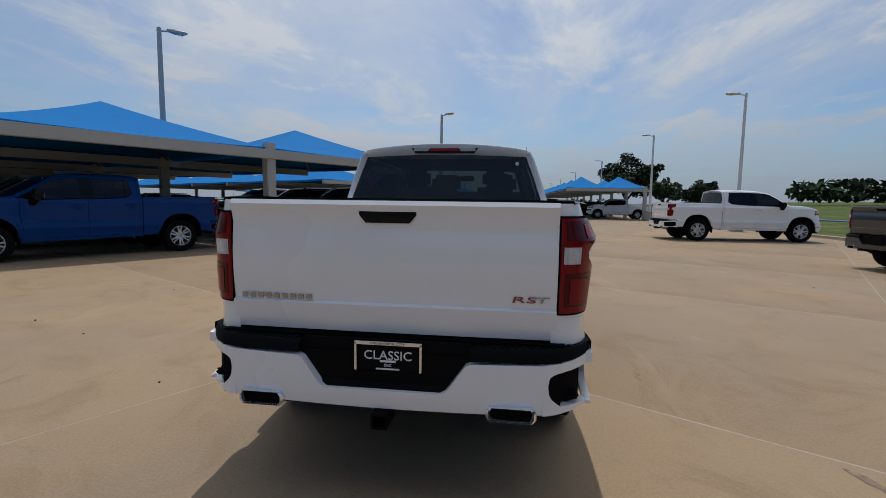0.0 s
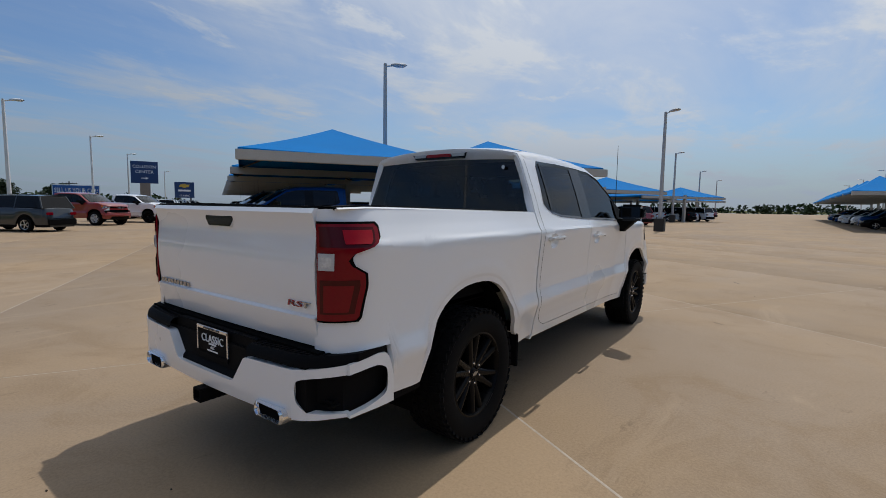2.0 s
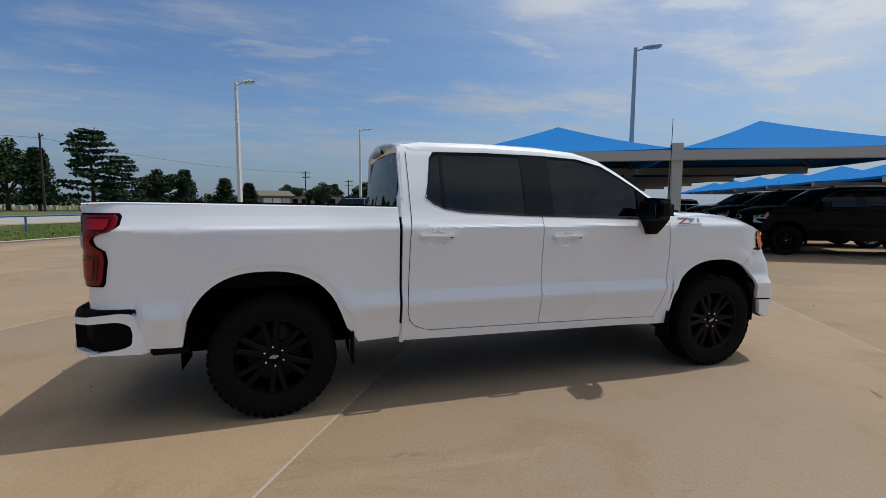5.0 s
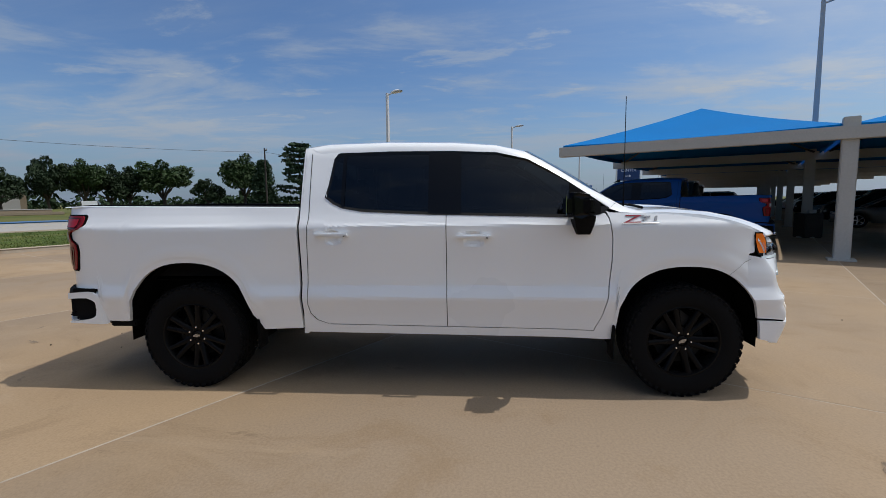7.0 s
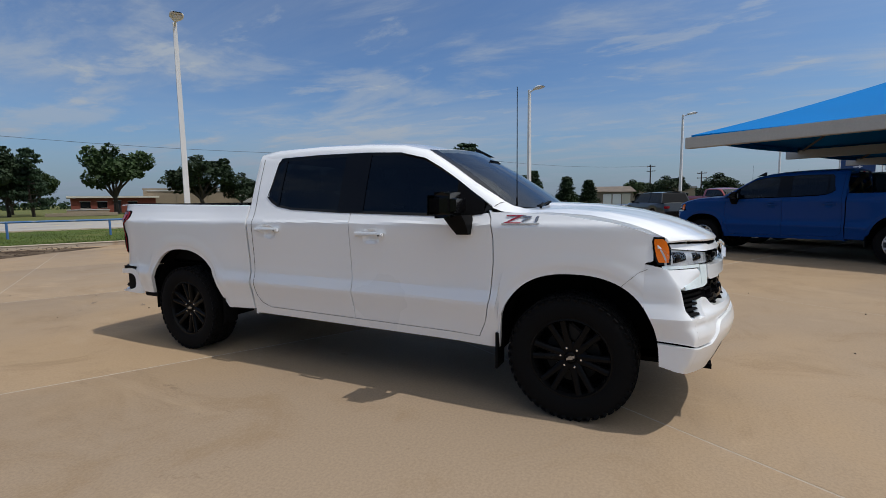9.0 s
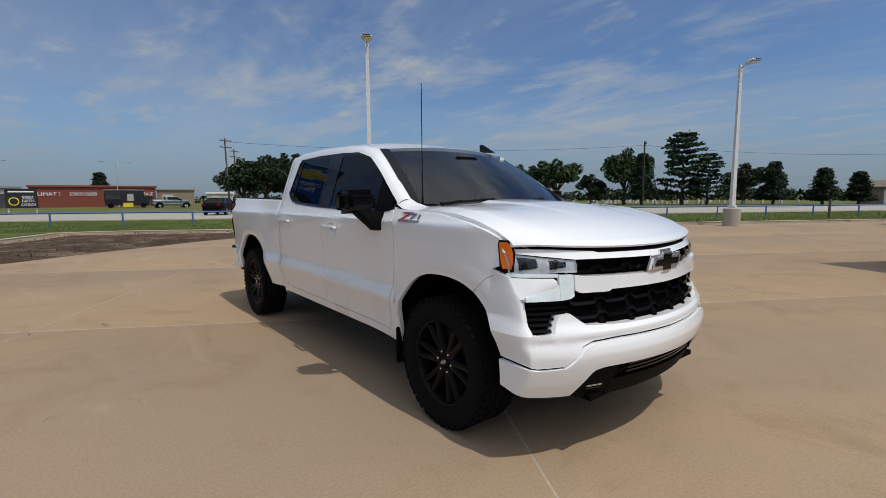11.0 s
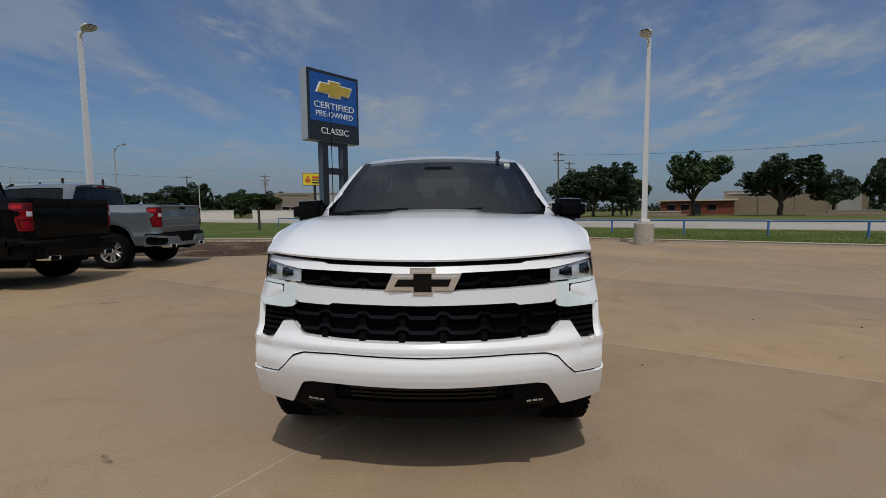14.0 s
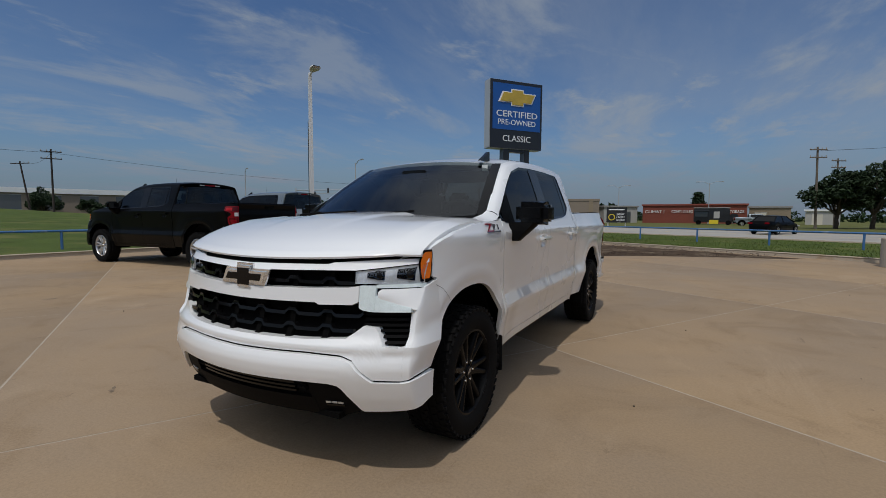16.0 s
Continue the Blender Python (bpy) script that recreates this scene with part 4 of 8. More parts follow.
        part("corner_skin", band(corner_at(s, 0.945), us, lambda u: lin(u, [(0, 1.052), (0.5, 1.030), (1, 1.022)]), lambda u: 0.735, 12, inn), body, t)
        part("corner_skin", band(corner_at(s, 0.915), us, lambda u: 0.737, lambda u: lin(u, [(0, 0.594), (0.6, 0.580), (1, 0.570)]), 8, inn), body, t)
        part("bumper_end", band(corner_at(s, 0.915, 0.0138, 0.966), us, lambda u: lin(u, [(0, 0.582), (0.6, 0.568), (1, 0.558)]), lambda u: lin(u, [(0, 0.445), (0.35, 0.420), (1, 0.402)]), 8, inn), body if not chrome else M_CHROME, t)
        part("bumper_seam", band(corner_at(s, 0.915, -0.008, 0.955), us, lambda u: 0.60, lambda u: 0.545, 1), M_VOID, t)
        # corner intake with louvres
        vb = [(0.70, 0.87), (0.716, 0.833), (0.773, 0.826), (0.828, 0.738), (0.893, 0.733), (0.946, 0.752)]
        part("corner_intake", band(X(front_at(-0.055)), span(0.69, 0.945, 8), lambda x: 0.915, vb, 3), M_VOID, t)
        for i in range(6):
            z = 0.892 - i * 0.0275
            x0 = 0.705 if z > 0.83 else lin(z, [(0.738, 0.832), (0.826, 0.776)])
            part("louvre", band(X(front_at(-0.022)), span(x0, 0.942, 6), lambda x: z + 0.007, lambda x: z - 0.007, 1, (0, -0.03, -0.004)), M_TRIM, t)
        add_wheel(t, s * 0.850, HUB_F, s, rim_mat, rim_mat, M_CHROME, wkey)
        add_wheel(t, s * 0.850, HUB_R, s, rim_mat, rim_mat, M_CHROME, wkey)
        if badges:
            def laid(ob, y0, z0):
                for v in ob.data.vertices:
                    x_, y_, z_ = v.co
                    v.co = sided(s, 0.003 + z_)(y0 + s * (x_ + 0.30 * y_), z0 + y_)
                return ob
            yb = 1.405 if s > 0 else 1.685
            b = laid(part("door_badge", prism([(0, 0.0), (0.012, 0.010), (0.262, 0.010), (0.250, 0.0)], 0.003), M_BADGE_S, t), yb, 1.286)
            laid(part("badge_stripe", prism([(0.040, 0.050), (0.050, 0.059), (0.150, 0.059), (0.140, 0.050)], 0.003), M_BADGE_S, b), yb, 1.286)
            laid(lettering("badge_letters", "Z", 0.078, Matrix.Translation((0.072, 0.030, 0.002)), M_BADGE_R, b, 0.12, 0.002), yb, 1.286)
            laid(lettering("badge_letters", "71", 0.052, Matrix.Translation((0.195, 0.034, 0.002)), M_BADGE_S, b, 0.115, 0.002), yb, 1.286)
            laid(lettering("badge_letters", "71", 0.040, Matrix.Translation((0.195, 0.034, 0.004)), M_BADGE_S, b, 0.100, 0.002), yb, 1.286)

    # --- roof, screens, hood
    rows = []
    for y in span(-1.0, 0.735, 16):
        e = lin(y, ROOF_EDGE)
        w = roof_x(min(0.74, max(-0.985, y)))
        crown = 0.058 * (1.0 if y < 0.3 else 1 - 0.35 * (y - 0.3) / 0.43)
        rows.append([Vector((w * k, y + (0.10 * (1 - k * k) if y > 0.7 else 0) - (0.012 * (1 - k * k) if y < -0.95 else 0), e + crown * (1 - k * k) ** 0.8)) for k in np.linspace(-1, 1, 21)])
    part("roof", rim_of(sheet(rows), (0, 0, -0.03)), body, t)
    rows = []
    for v in np.linspace(0, 1, 13):
        e = Vector((0.815, 1.405, 1.405)).lerp(Vector((0.660, 0.752, 1.842)), v)
        c = Vector((0, 1.640, 1.372)).lerp(Vector((0, 0.848, 1.874)), v)
        rows.append([Vector((e.x * k, c.y + (e.y - c.y) * k * k, c.z + (e.z - c.z) * k * k + 0.02 * math.sin(math.pi * v))) for k in np.linspace(-1, 1, 21)])
    part("windscreen", sheet(rows), M_GLASS_W, t)
    for s in (-1, 1):
        part("screen_border", sheet([[Vector((s * (lin(v, [(0, 0.815), (1, 0.660)]) + d), lin(v, [(0, 1.405), (1, 0.752)]) + dy, lin(v, [(0, 1.405), (1, 1.842)]) + 0.02 * math.sin(math.pi * v) + 0.003)) for d, dy in ((-0.035, 0.012), (0.0, 0.0), (0.035, -0.018))] for v in np.linspace(0, 1, 9)]), M_GLOSS, t)
    rows = []
    for z, y in ((1.36, -1.020), (1.50, -1.005), (1.82, -0.966), (1.86, -0.962)):
        rows.append([Vector((k * (lin(z, BELT) - 0.055), y - 0.03 * (1 - k * k), z)) for k in np.linspace(-1, 1, 13)])
    part("rear_window", sheet(rows), M_GLASS_R, t)
    for s in (-1, 1):
        part("rear_pillar", rim_of(sheet([[Vector((s * (lin(z, BELT) - d), y, z)) for d, y in ((0.0, -0.978), (0.012, -0.992), (0.06, -1.006 if z < 1.6 else -0.975))] for z in (1.36, 1.45, 1.5, 1.6, 1.83, 1.885)]), (0, 0.01, 0)), body, t)
    part("rear_header", sheet([[Vector((k * w, y - 0.025 * (1 - k * k), z + 0.055 * (1 - k * k) * d)) for k in np.linspace(-1, 1, 13)] for w, y, z, d in ((0.745, -0.966, 1.838, 0.35), (0.725, -0.998, 1.868, 0.7), (0.705, -1.0, 1.893, 1.0))]), body, t)
    part("cab_back", boxed((0, -0.985, 0.90), (1.80, 0.03, 0.94)), body, t)
    bl = part("brake_lamp", prism([(-0.30, 0.050), (0.30, 0.050), (0.26, 0.0), (-0.26, 0.0)], 0.03, Matrix.Translation((0, -0.995, 1.868)) @ Matrix.Rotation(math.pi / 2 - 0.12, 4, "X")), M_GLOSS, t)
    for x0, w, m_ in ((-0.205, 0.13, M_CLEAR), (0.205, 0.13, M_CLEAR), (0, 0.26, M_TAIL_IN)):
        part("brake_lens", boxed((x0, -1.027, 1.898), (w, 0.006, 0.026), None, 0.002), m_, bl)
    part("window_sticker", lathe([(0.0, 0.0), (0.016, 0.0)], 14, "x"), M_PAPER, t).matrix_local = Matrix.Translation((0.63, -1.008, 1.78)) @ Matrix.Rotation(-math.pi / 2, 4, "Z")
    rows = []
    HZ = [(0, 1.408), (0.3, 1.396), (0.55, 1.360), (0.75, 1.305), (0.88, 1.250), (0.95, 1.208), (0.985, 1.188), (1.0, 1.168)]
    for v in [0, 0.08, 0.16, 0.24, 0.32, 0.40, 0.48, 0.56, 0.64, 0.71, 0.78, 0.84, 0.89, 0.93, 0.96, 0.985, 1.0]:
        row = []
        for k in np.linspace(-1, 1, 81):
            x = 0.925 * k
            yf = 2.735 - front_c(x, 1.15) * 0.97
            y0 = 1.46 + 0.14 * (1 - k * k) if abs(k) < 0.88 else 1.40
            y = y0 + (yf - y0) * v
            ax = abs(x)
            q = min(1.0, max(0.0, (0.37 - 0.10 * v - ax) / 0.085))
            q2 = min(1.0, max(0.0, (ax - 0.58) / 0.16))
            dome = 0.017 * q * q * (3 - 2 * q) * max(0.0, 1 - v * 1.25) ** 1.2
            shoulder = 0.008 * q2 * q2 * (3 - 2 * q2) * max(0.0, 1 - v * 1.2)
            row.append(Vector((x, y, lin(v, HZ) - (0.050 - 0.085 * v) * k * k - 0.012 * max(0, abs(k) - 0.9) / 0.1 + dome + shoulder)))
        rows.append(row)
    part("hood", rim_of(sheet(rows), lambda p: p + Vector((0, -0.004, -0.010 if p.y > 2.42 else -0.03))), body, t)
    part("cowl", sheet([[Vector((k * w, y + 0.13 * (1 - k * k), z)) for k in np.linspace(-1, 1, 11)] for w, y, z in ((0.84, 1.38, 1.415), (0.85, 1.44, 1.378), (0.86, 1.52, 1.365))]), M_TRIM, t)
    for x0 in (-0.1, 0.45):
        part("wiper", rod(rodded((x0 + 0.30, 1.60, 1.402), (x0 - 0.25, 1.585 - 0.05 * abs(x0), 1.428), 0.008, None, 6), (x0 + 0.30, 1.62, 1.395), (x0 + 0.10, 1.585, 1.417), 0.010, None, 6), M_TRIM, t)
    part("engine_bay", boxed((0, 1.9, 0.86), (1.30, 0.90, 0.50)), M_VOID, t)
    part("front_filler", boxed((0, 2.44, 0.72), (1.30, 0.12, 0.62)), M_VOID, t)

    # --- front fascia, all across
    F = lambda off: front_at(off)
    A = lambda pts: (lambda x: lin(abs(x), pts))
    hood_lip = [(0, 1.132), (0.5, 1.141), (0.53, 1.150), (0.75, 1.166), (0.95, 1.172)]
    part("upper_bar", band(F(0.004), span(-0.94, 0.94, 60), A(hood_lip), A([(0, 1.099), (0.42, 1.109), (0.66, 1.113), (0.70, 1.118), (0.965, 1.152)]), 4, (0, -0.04, 0)), body, t)
    part("hood_gap", band(F(-0.004), span(-0.53, 0.53, 20), A([(0, 1.158), (0.53, 1.168)]), A([(0, 1.128), (0.53, 1.139)]), 1), M_VOID, t)
    gm = grille_mat or M_TRIM
    part("upper_grille", band(F(-0.055), span(-0.665, 0.665, 24), lambda x: 1.120, lambda x: 1.0, 2), M_VOID, t)
    part("lower_grille", band(F(-0.06), span(-0.73, 0.73, 24), lambda x: 0.96, lambda x: 0.745, 2), M_VOID, t)
    mb = part("centre_bar", band(F(0.022), span(-0.69, 0.69, 48, (-0.48, 0.48, -0.467, 0.467, -0.637, 0.637)), A([(0, 1.010), (0.45, 1.020), (0.637, 1.028), (0.69, 1.038)]), A([(0, 0.943), (0.467, 0.948), (0.487, 0.937), (0.665, 0.941), (0.69, 0.957)]), 5, (0, -0.06, 0)), body, t)
    # grille slats: a wave of steps and posts
    def slat(zc, x1):
        HUMP = [(0, 0.022), (0.10, 0.022), (0.19, 0.0), (0.81, 0.0), (0.90, 0.022), (1, 0.022)]
        zz = lambda x: zc + lin((x / 0.207 + 0.5) % 1.0, HUMP) - 0.008
        return band(F(-0.010), span(-x1, x1, 130), lambda x: zz(x) + 0.008, lambda x: zz(x) - 0.010, 2, (0, -0.06, -0.006))
    for zc, x1 in ((1.055, 0.65), (0.888, 0.70), (0.814, 0.66)):
        part("grille_slat", slat(zc, x1), M_GLOSS, t)
    for i in range(-4, 4):
        x = (i + 0.5) * 0.207
        for z0, z1 in ((0.752, 0.815), (0.83, 0.888), (0.905, 0.945)):
            if abs(x) < 0.66:
                part("grille_post", band(F(-0.026), (x - 0.016, x + 0.016), lambda u: z1, lambda u: z0, 1, (0, -0.04, 0)), M_VOID, t)
        if 0.2 < abs(x) < 0.6:
            part("grille_post", band(F(-0.026), (x - 0.014, x + 0.014), lambda u: 1.11, lambda u: 1.01, 1, (0, -0.04, 0)), M_VOID, t)
    ub_top = [(0, 0.757), (0.42, 0.760), (0.60, 0.769), (0.64, 0.772), (0.716, 0.834), (0.773, 0.827), (0.828, 0.738), (0.893, 0.733), (0.94, 0.752), (0.978, 0.752)]
    gap = [(0, 0.694), (0.45, 0.700), (0.63, 0.692), (0.69, 0.672), (0.745, 0.612), (0.789, 0.574), (0.92, 0.569), (0.978, 0.592)]
    part("upper_bumper", band(F(0.0), span(-0.92, 0.92, 80, tuple(k * x for k in (-1, 1) for x in (0.64, 0.678, 0.716, 0.745, 0.773, 0.79, 0.81, 0.828, 0.893))), A(ub_top), A(gap), 12, (0, -0.05, 0)), body, t)
    lb_bot = [(0, 0.546), (0.456, 0.550), (0.577, 0.548), (0.622, 0.538), (0.640, 0.522), (0.712, 0.402), (0.724, 0.393), (0.86, 0.398), (0.978, 0.408)]
    part("lower_bumper", band(F(0.014), span(-0.92, 0.92, 80, tuple(k * x for k in (-1, 1) for x in (0.622, 0.64, 0.664, 0.688, 0.712, 0.724, 0.789))), A([(x, z - 0.010) for x, z in gap]), A(lb_bot), 12, (0, -0.06, 0)), body if not chrome else M_CHROME, t)
    part("bumper_seam", band(F(-0.012), span(-0.92, 0.92, 60), A([(x, z + 0.006) for x, z in gap]), A([(x, z - 0.016) for x, z in gap]), 1), M_VOID, t)
    v_bot = [(0, 0.338), (0.45, 0.336), (0.62, 0.350), (0.70, 0.380), (0.73, 0.396)]
    part("valance", band(F(-0.030), span(-0.73, 0.73, 40), lambda x: lin(abs(x), lb_bot) + 0.015, A(v_bot), 5, (0, -0.10, 0)), M_TRIM, t)
    part("valance_grille", band(F(-0.045), span(-0.46, 0.46, 20), lambda x: 0.552, lambda x: 0.44, 2), M_VOID, t)
    for z in (0.527, 0.503, 0.479):
        part("valance_slat", band(F(-0.012), span(-0.37, 0.37, 16), lambda x: z + 0.006, lambda x: z - 0.006, 1, (0, -0.04, 0)), M_GLOSS, t)
    part("chin_strip", band(F(-0.004), span(-0.47, 0.47, 20), lambda x: 0.452, A([(0, 0.352), (0.47, 0.350)]), 4, (0, -0.05, 0)), M_TRIM, t)
    for s in (-1, 1):
        X = lambda f: (lambda x, z: Vector((s * x, f(x, z).y, z)))
        fp = part("fog_panel", band(X(front_at(-0.006)), span(0.455, 0.715, 10), lambda x: lin(x, lb_bot) - 0.004, lambda x: lin(x, v_bot) + 0.006, 4, (0, -0.04, 0)), M_TRIM, t)
        for z, m_ in ((0.432, M_LAMPIN), (0.416, M_GLOSS)):
            for x0 in ((0.530, 0.562, 0.594) if z > 0.42 else (0.530,)):
                part("fog_lamp" if z > 0.42 else "fog_slat", band(X(front_at(0.0)), span(x0, x0 + (0.024 if z > 0.42 else 0.095), 3), lambda x: z + 0.005, lambda x: z - 0.005, 1, (0, -0.012, 0)), m_, fp)
        part("tow_hook", box(bmesh.new(), (s * 0.41, 2.735, 0.505), (0.075, 0.08, 0.030), None, 0.012), M_TRIM, t)
    em = part("front_emblem", emblem_bm(0.194, 0.026, 1.0, 0.020), M_CHROME, t)
    em.matrix_local = wall_matrix(-0.004, 2.764, 1.060, -1, 0) @ Matrix.Diagonal((1, 0.92, 1, 1))
    part("emblem_inlay", prism([(-0.142, -0.020), (-0.122, 0.020), (-0.045, 0.020), (-0.045, 0.050), (0.045, 0.050), (0.045, 0.020), (0.142, 0.020), (0.128, -0.020), (0.045, -0.020), (0.045, -0.050), (-0.045, -0.050), (-0.045, -0.020)], 0.029), M_GLOSS, em)
    part("number_plate_blank", boxed((0, 2.80, 0.62), (0.30, 0.004, 0.06)), body, t)

    # --- back
    ty = -2.968
    rows = []
    for z in (0.812, 0.84, 0.90, 0.935, 0.948, 0.958, 1.0, 1.05, 1.09, 1.12, 1.16, 1.20, 1.25, 1.30, 1.34, 1.395, 1.425, 1.446):
        y = lin(z, [(0.812, ty + 0.012), (0.90, ty - 0.004), (0.935, ty - 0.012), (0.948, ty - 0.014), (0.958, ty + 0.004), (1.05, ty - 0.006), (1.12, ty - 0.010), (1.20, ty - 0.010), (1.30, ty - 0.001), (1.34, ty + 0.002), (1.395, ty - 0.012), (1.425, ty - 0.022), (1.446, ty - 0.008)])
        rows.append([Vector((x, y - 0.012 * (1 - (x / 0.79) ** 2), z)) for x in np.linspace(-0.787, 0.787, 25)])
    tg = part("tailgate", rim_of(sheet(rows), (0, 0.05, 0)), body, t)
    part("gate_cap", boxed((0, ty + 0.035, 1.450), (1.56, 0.07, 0.014), None, 0.005), M_TRIM, tg)
    part("gate_handle", prism([(-0.137, 1.412), (0.137, 1.412), (0.137, 1.380), (0.105, 1.342), (-0.105, 1.342), (-0.137, 1.380)], 0.012, Matrix.Translation((0, ty - 0.012, 0)) @ Matrix.Rotation(math.pi / 2, 4, "X")), M_GLOSS, tg)
    part("handle_surround", prism([(-0.144, 1.418), (0.144, 1.418), (0.144, 1.376), (0.108, 1.335), (-0.108, 1.335), (-0.144, 1.376)], 0.008, Matrix.Translation((0, ty - 0.010, 0)) @ Matrix.Rotation(math.pi / 2, 4, "X")), body, tg)
    part("gate_inner", boxed((0, ty + 0.065, 1.12), (1.58, 0.02, 0.62)), M_TRIM, tg)
    for x in (-0.7925, 0.7925):
        part("gate_gap", boxed((x, ty + 0.04, 1.13), (0.010, 0.06, 0.64)), M_VOID, t)
    part("bed_floor", boxed((0, -1.95, 0.86), (1.62, 1.98, 0.03)), M_TRIM, t)
    part("bed_front", boxed((0, -1.03, 1.14), (1.62, 0.02, 0.56)), M_TRIM, t)
    if badges:
        SLANT = Matrix(((1, 0, 0.30, -0.30), (0, 1, 0, 0), (0, 0, 1, 0), (0, 0, 0, 1)))
        for i in range(9):
            part("name_bar", boxed((-0.725 + i * 0.0415, ty - 0.013, 0.975), (0.030, 0.004, 0.026), None, 0.001), M_BADGE_S, tg)
        lettering("trim_badge", "RS", 0.040, SLANT @ Matrix.Translation((0.640, ty - 0.010, 1.000)) @ Matrix.Rotation(math.pi / 2, 4, "X"), M_BADGE_R, tg, 0.105, 0.003)
        lettering("trim_badge", "T", 0.040, SLANT @ Matrix.Translation((0.722, ty - 0.010, 1.000)) @ Matrix.Rotation(math.pi / 2, 4, "X"), M_BADGE_S, tg, 0.060, 0.003)
    # rear bumper
    def by(x):
        ax = abs(x)
        return -3.105 + 0.03 * (ax / 0.73) ** 2 + (0 if ax < 0.73 else 0.16 * ((ax - 0.73) / 0.225) ** 2.2)
    def bfn(off):
        return lambda x, z: Vector((x, by(x) - off + 0.05 * max(0.0, (0.56 - z) / 0.1) * 0.3, z))
    wt_, wb_ = [(0, 0.578), (0.285, 0.578), (0.305, 0.60), (0.385, 0.712), (0.405, 0.722), (0.73, 0.728), (0.83, 0.738), (0.957, 0.757)], [(0, 0.490), (0.5, 0.492), (0.73, 0.498), (0.80, 0.510), (0.957, 0.53)]
    part("bumper_face", band(bfn(0.0), span(-0.735, 0.735, 60, (-0.405, 0.405, -0.385, 0.385, -0.305, 0.305)), A(wt_), A(wb_), 5, (0, 0.05, 0)), step, t)
    part("plate_recess", sheet([[Vector((x, y, z)) for x in (-0.42, -0.2, 0.2, 0.42)] for y, z in ((-3.085, 0.575), (-3.045, 0.605), (-3.035, 0.79))]), M_TRIM, t)
    # dark filler box, added to close the see-through gap under the tailgate
    part("gate_sill", boxed((0, -2.93, 0.785), (1.66, 0.14, 0.036)), M_VOID, t)
    part("bumper_beam", boxed((0, -2.98, 0.62), (1.62, 0.14, 0.24)), M_TRIM, t)
    for s in (-1, 1):
        ring_ = [(0.735, by(0.735)), (0.77, by(0.77)), (0.81, by(0.81)), (0.86, by(0.86)), (0.90, by(0.90)), (0.935, by(0.935)), (0.960, -2.93), (0.968, -2.86), (0.970, -2.78), (0.968, -2.70), (0.962, -2.645)]
        nr = len(ring_) - 1
        ztop = lambda k: lin(k, [(0, 0.728), (0.5, 0.752), (0.82, 0.772), (0.88, 0.766), (0.94, 0.735), (0.98, 0.68), (1.0, 0.63)])
        zbot = lambda k: lin(k, [(0, 0.498), (0.4, 0.512), (0.7, 0.515), (1.0, 0.505)])

        def hole(k):
            """Lower and upper edge of the step's opening, rounded at its ends."""
            zt, zb = lin(k, [(0, 0.690), (0.5, 0.706), (0.82, 0.724), (1, 0.70)]), lin(k, [(0, 0.590), (0.20, 0.538), (0.6, 0.527), (1, 0.552)])
            q = min(1.0, abs((k - 0.485) / 0.425))
            h_ = (zt - zb) / 2 * (1 - q ** 5) ** (1 / 5)
            return (zt + zb) / 2 - h_, (zt + zb) / 2 + h_

        def corner(lo, hi):
            rows_ = []
            for k in sorted(set(np.linspace(0, 1, 61)) | {0.062, 0.066, 0.072, 0.08, 0.89, 0.898, 0.904, 0.909}):
                f = k * nr
                i0 = min(nr - 1, int(f))
                x_, y_ = Vector(ring_[i0]).lerp(Vector(ring_[i0 + 1]), f - i0)
                rows_.append([Vector((s * x_, y_, lo(k) + (hi(k) - lo(k)) * j_ / 3)) for j_ in range(4)])
            return rim_of(sheet(rows_), lambda p: Vector((p.x - s * 0.035, p.y + 0.03, p.z)))
        part("bumper_corner", corner(lambda k: hole(k)[1], ztop), step, t)
        part("bumper_corner", corner(zbot, lambda k: hole(k)[0]), step, t)
        part("step_pocket", sheet([[Vector((s * x, y, z)) for z in (0.51, 0.56, 0.64, 0.75)] for x, y in ((0.72, -3.03), (0.84, -2.98), (0.905, -2.92), (0.918, -2.80), (0.918, -2.63))]), M_TRIM, t)
        sp = bmesh.new()
        box(sp, (s * 0.835, -2.93, 0.566), (0.13, 0.12, 0.03), Matrix.Identity(4), 0.012)
        for i in range(4):
            box(sp, (s * 0.835, -2.975 + i * 0.03, 0.583), (0.11, 0.012, 0.006))
        part("corner_step", sp, M_TRIM, t)
        pad = []
        for x in np.linspace(0.40, 0.957, 12):
            pad.append([Vector((s * x, by(x) + 0.004, 0.735 + 0.02 * (x - 0.4))), Vector((s * x, by(x) + 0.012, 0.768 + 0.02 * (x - 0.4))), Vector((s * x, by(x) + 0.03, 0.785 + 0.02 * (x - 0.4))), Vector((s * x, min(-2.93, by(x) + 0.20) if x < 0.90 else -2.70, 0.786 + 0.02 * (x - 0.4)))])
        pb = sheet(pad)
        pad_ = part("step_pad", pb, M_TRIM, t)
        for i in range(13 if badges else 0):
            x = 0.44 + i * 0.034
            part("tread_rib", boxed((s * x, by(x) + 0.080, 0.788 + 0.02 * (x - 0.4)), (0.014, 0.075, 0.003)), M_TRIM, pad_)
        part("pad_side", sheet([[Vector((s * x, y, z)) for z in (0.750, 0.780, 0.797)] for x, y in ((0.957, by(0.957) + 0.004), (0.964, -2.88), (0.964, -2.78), (0.958, -2.69))]), M_TRIM, t)
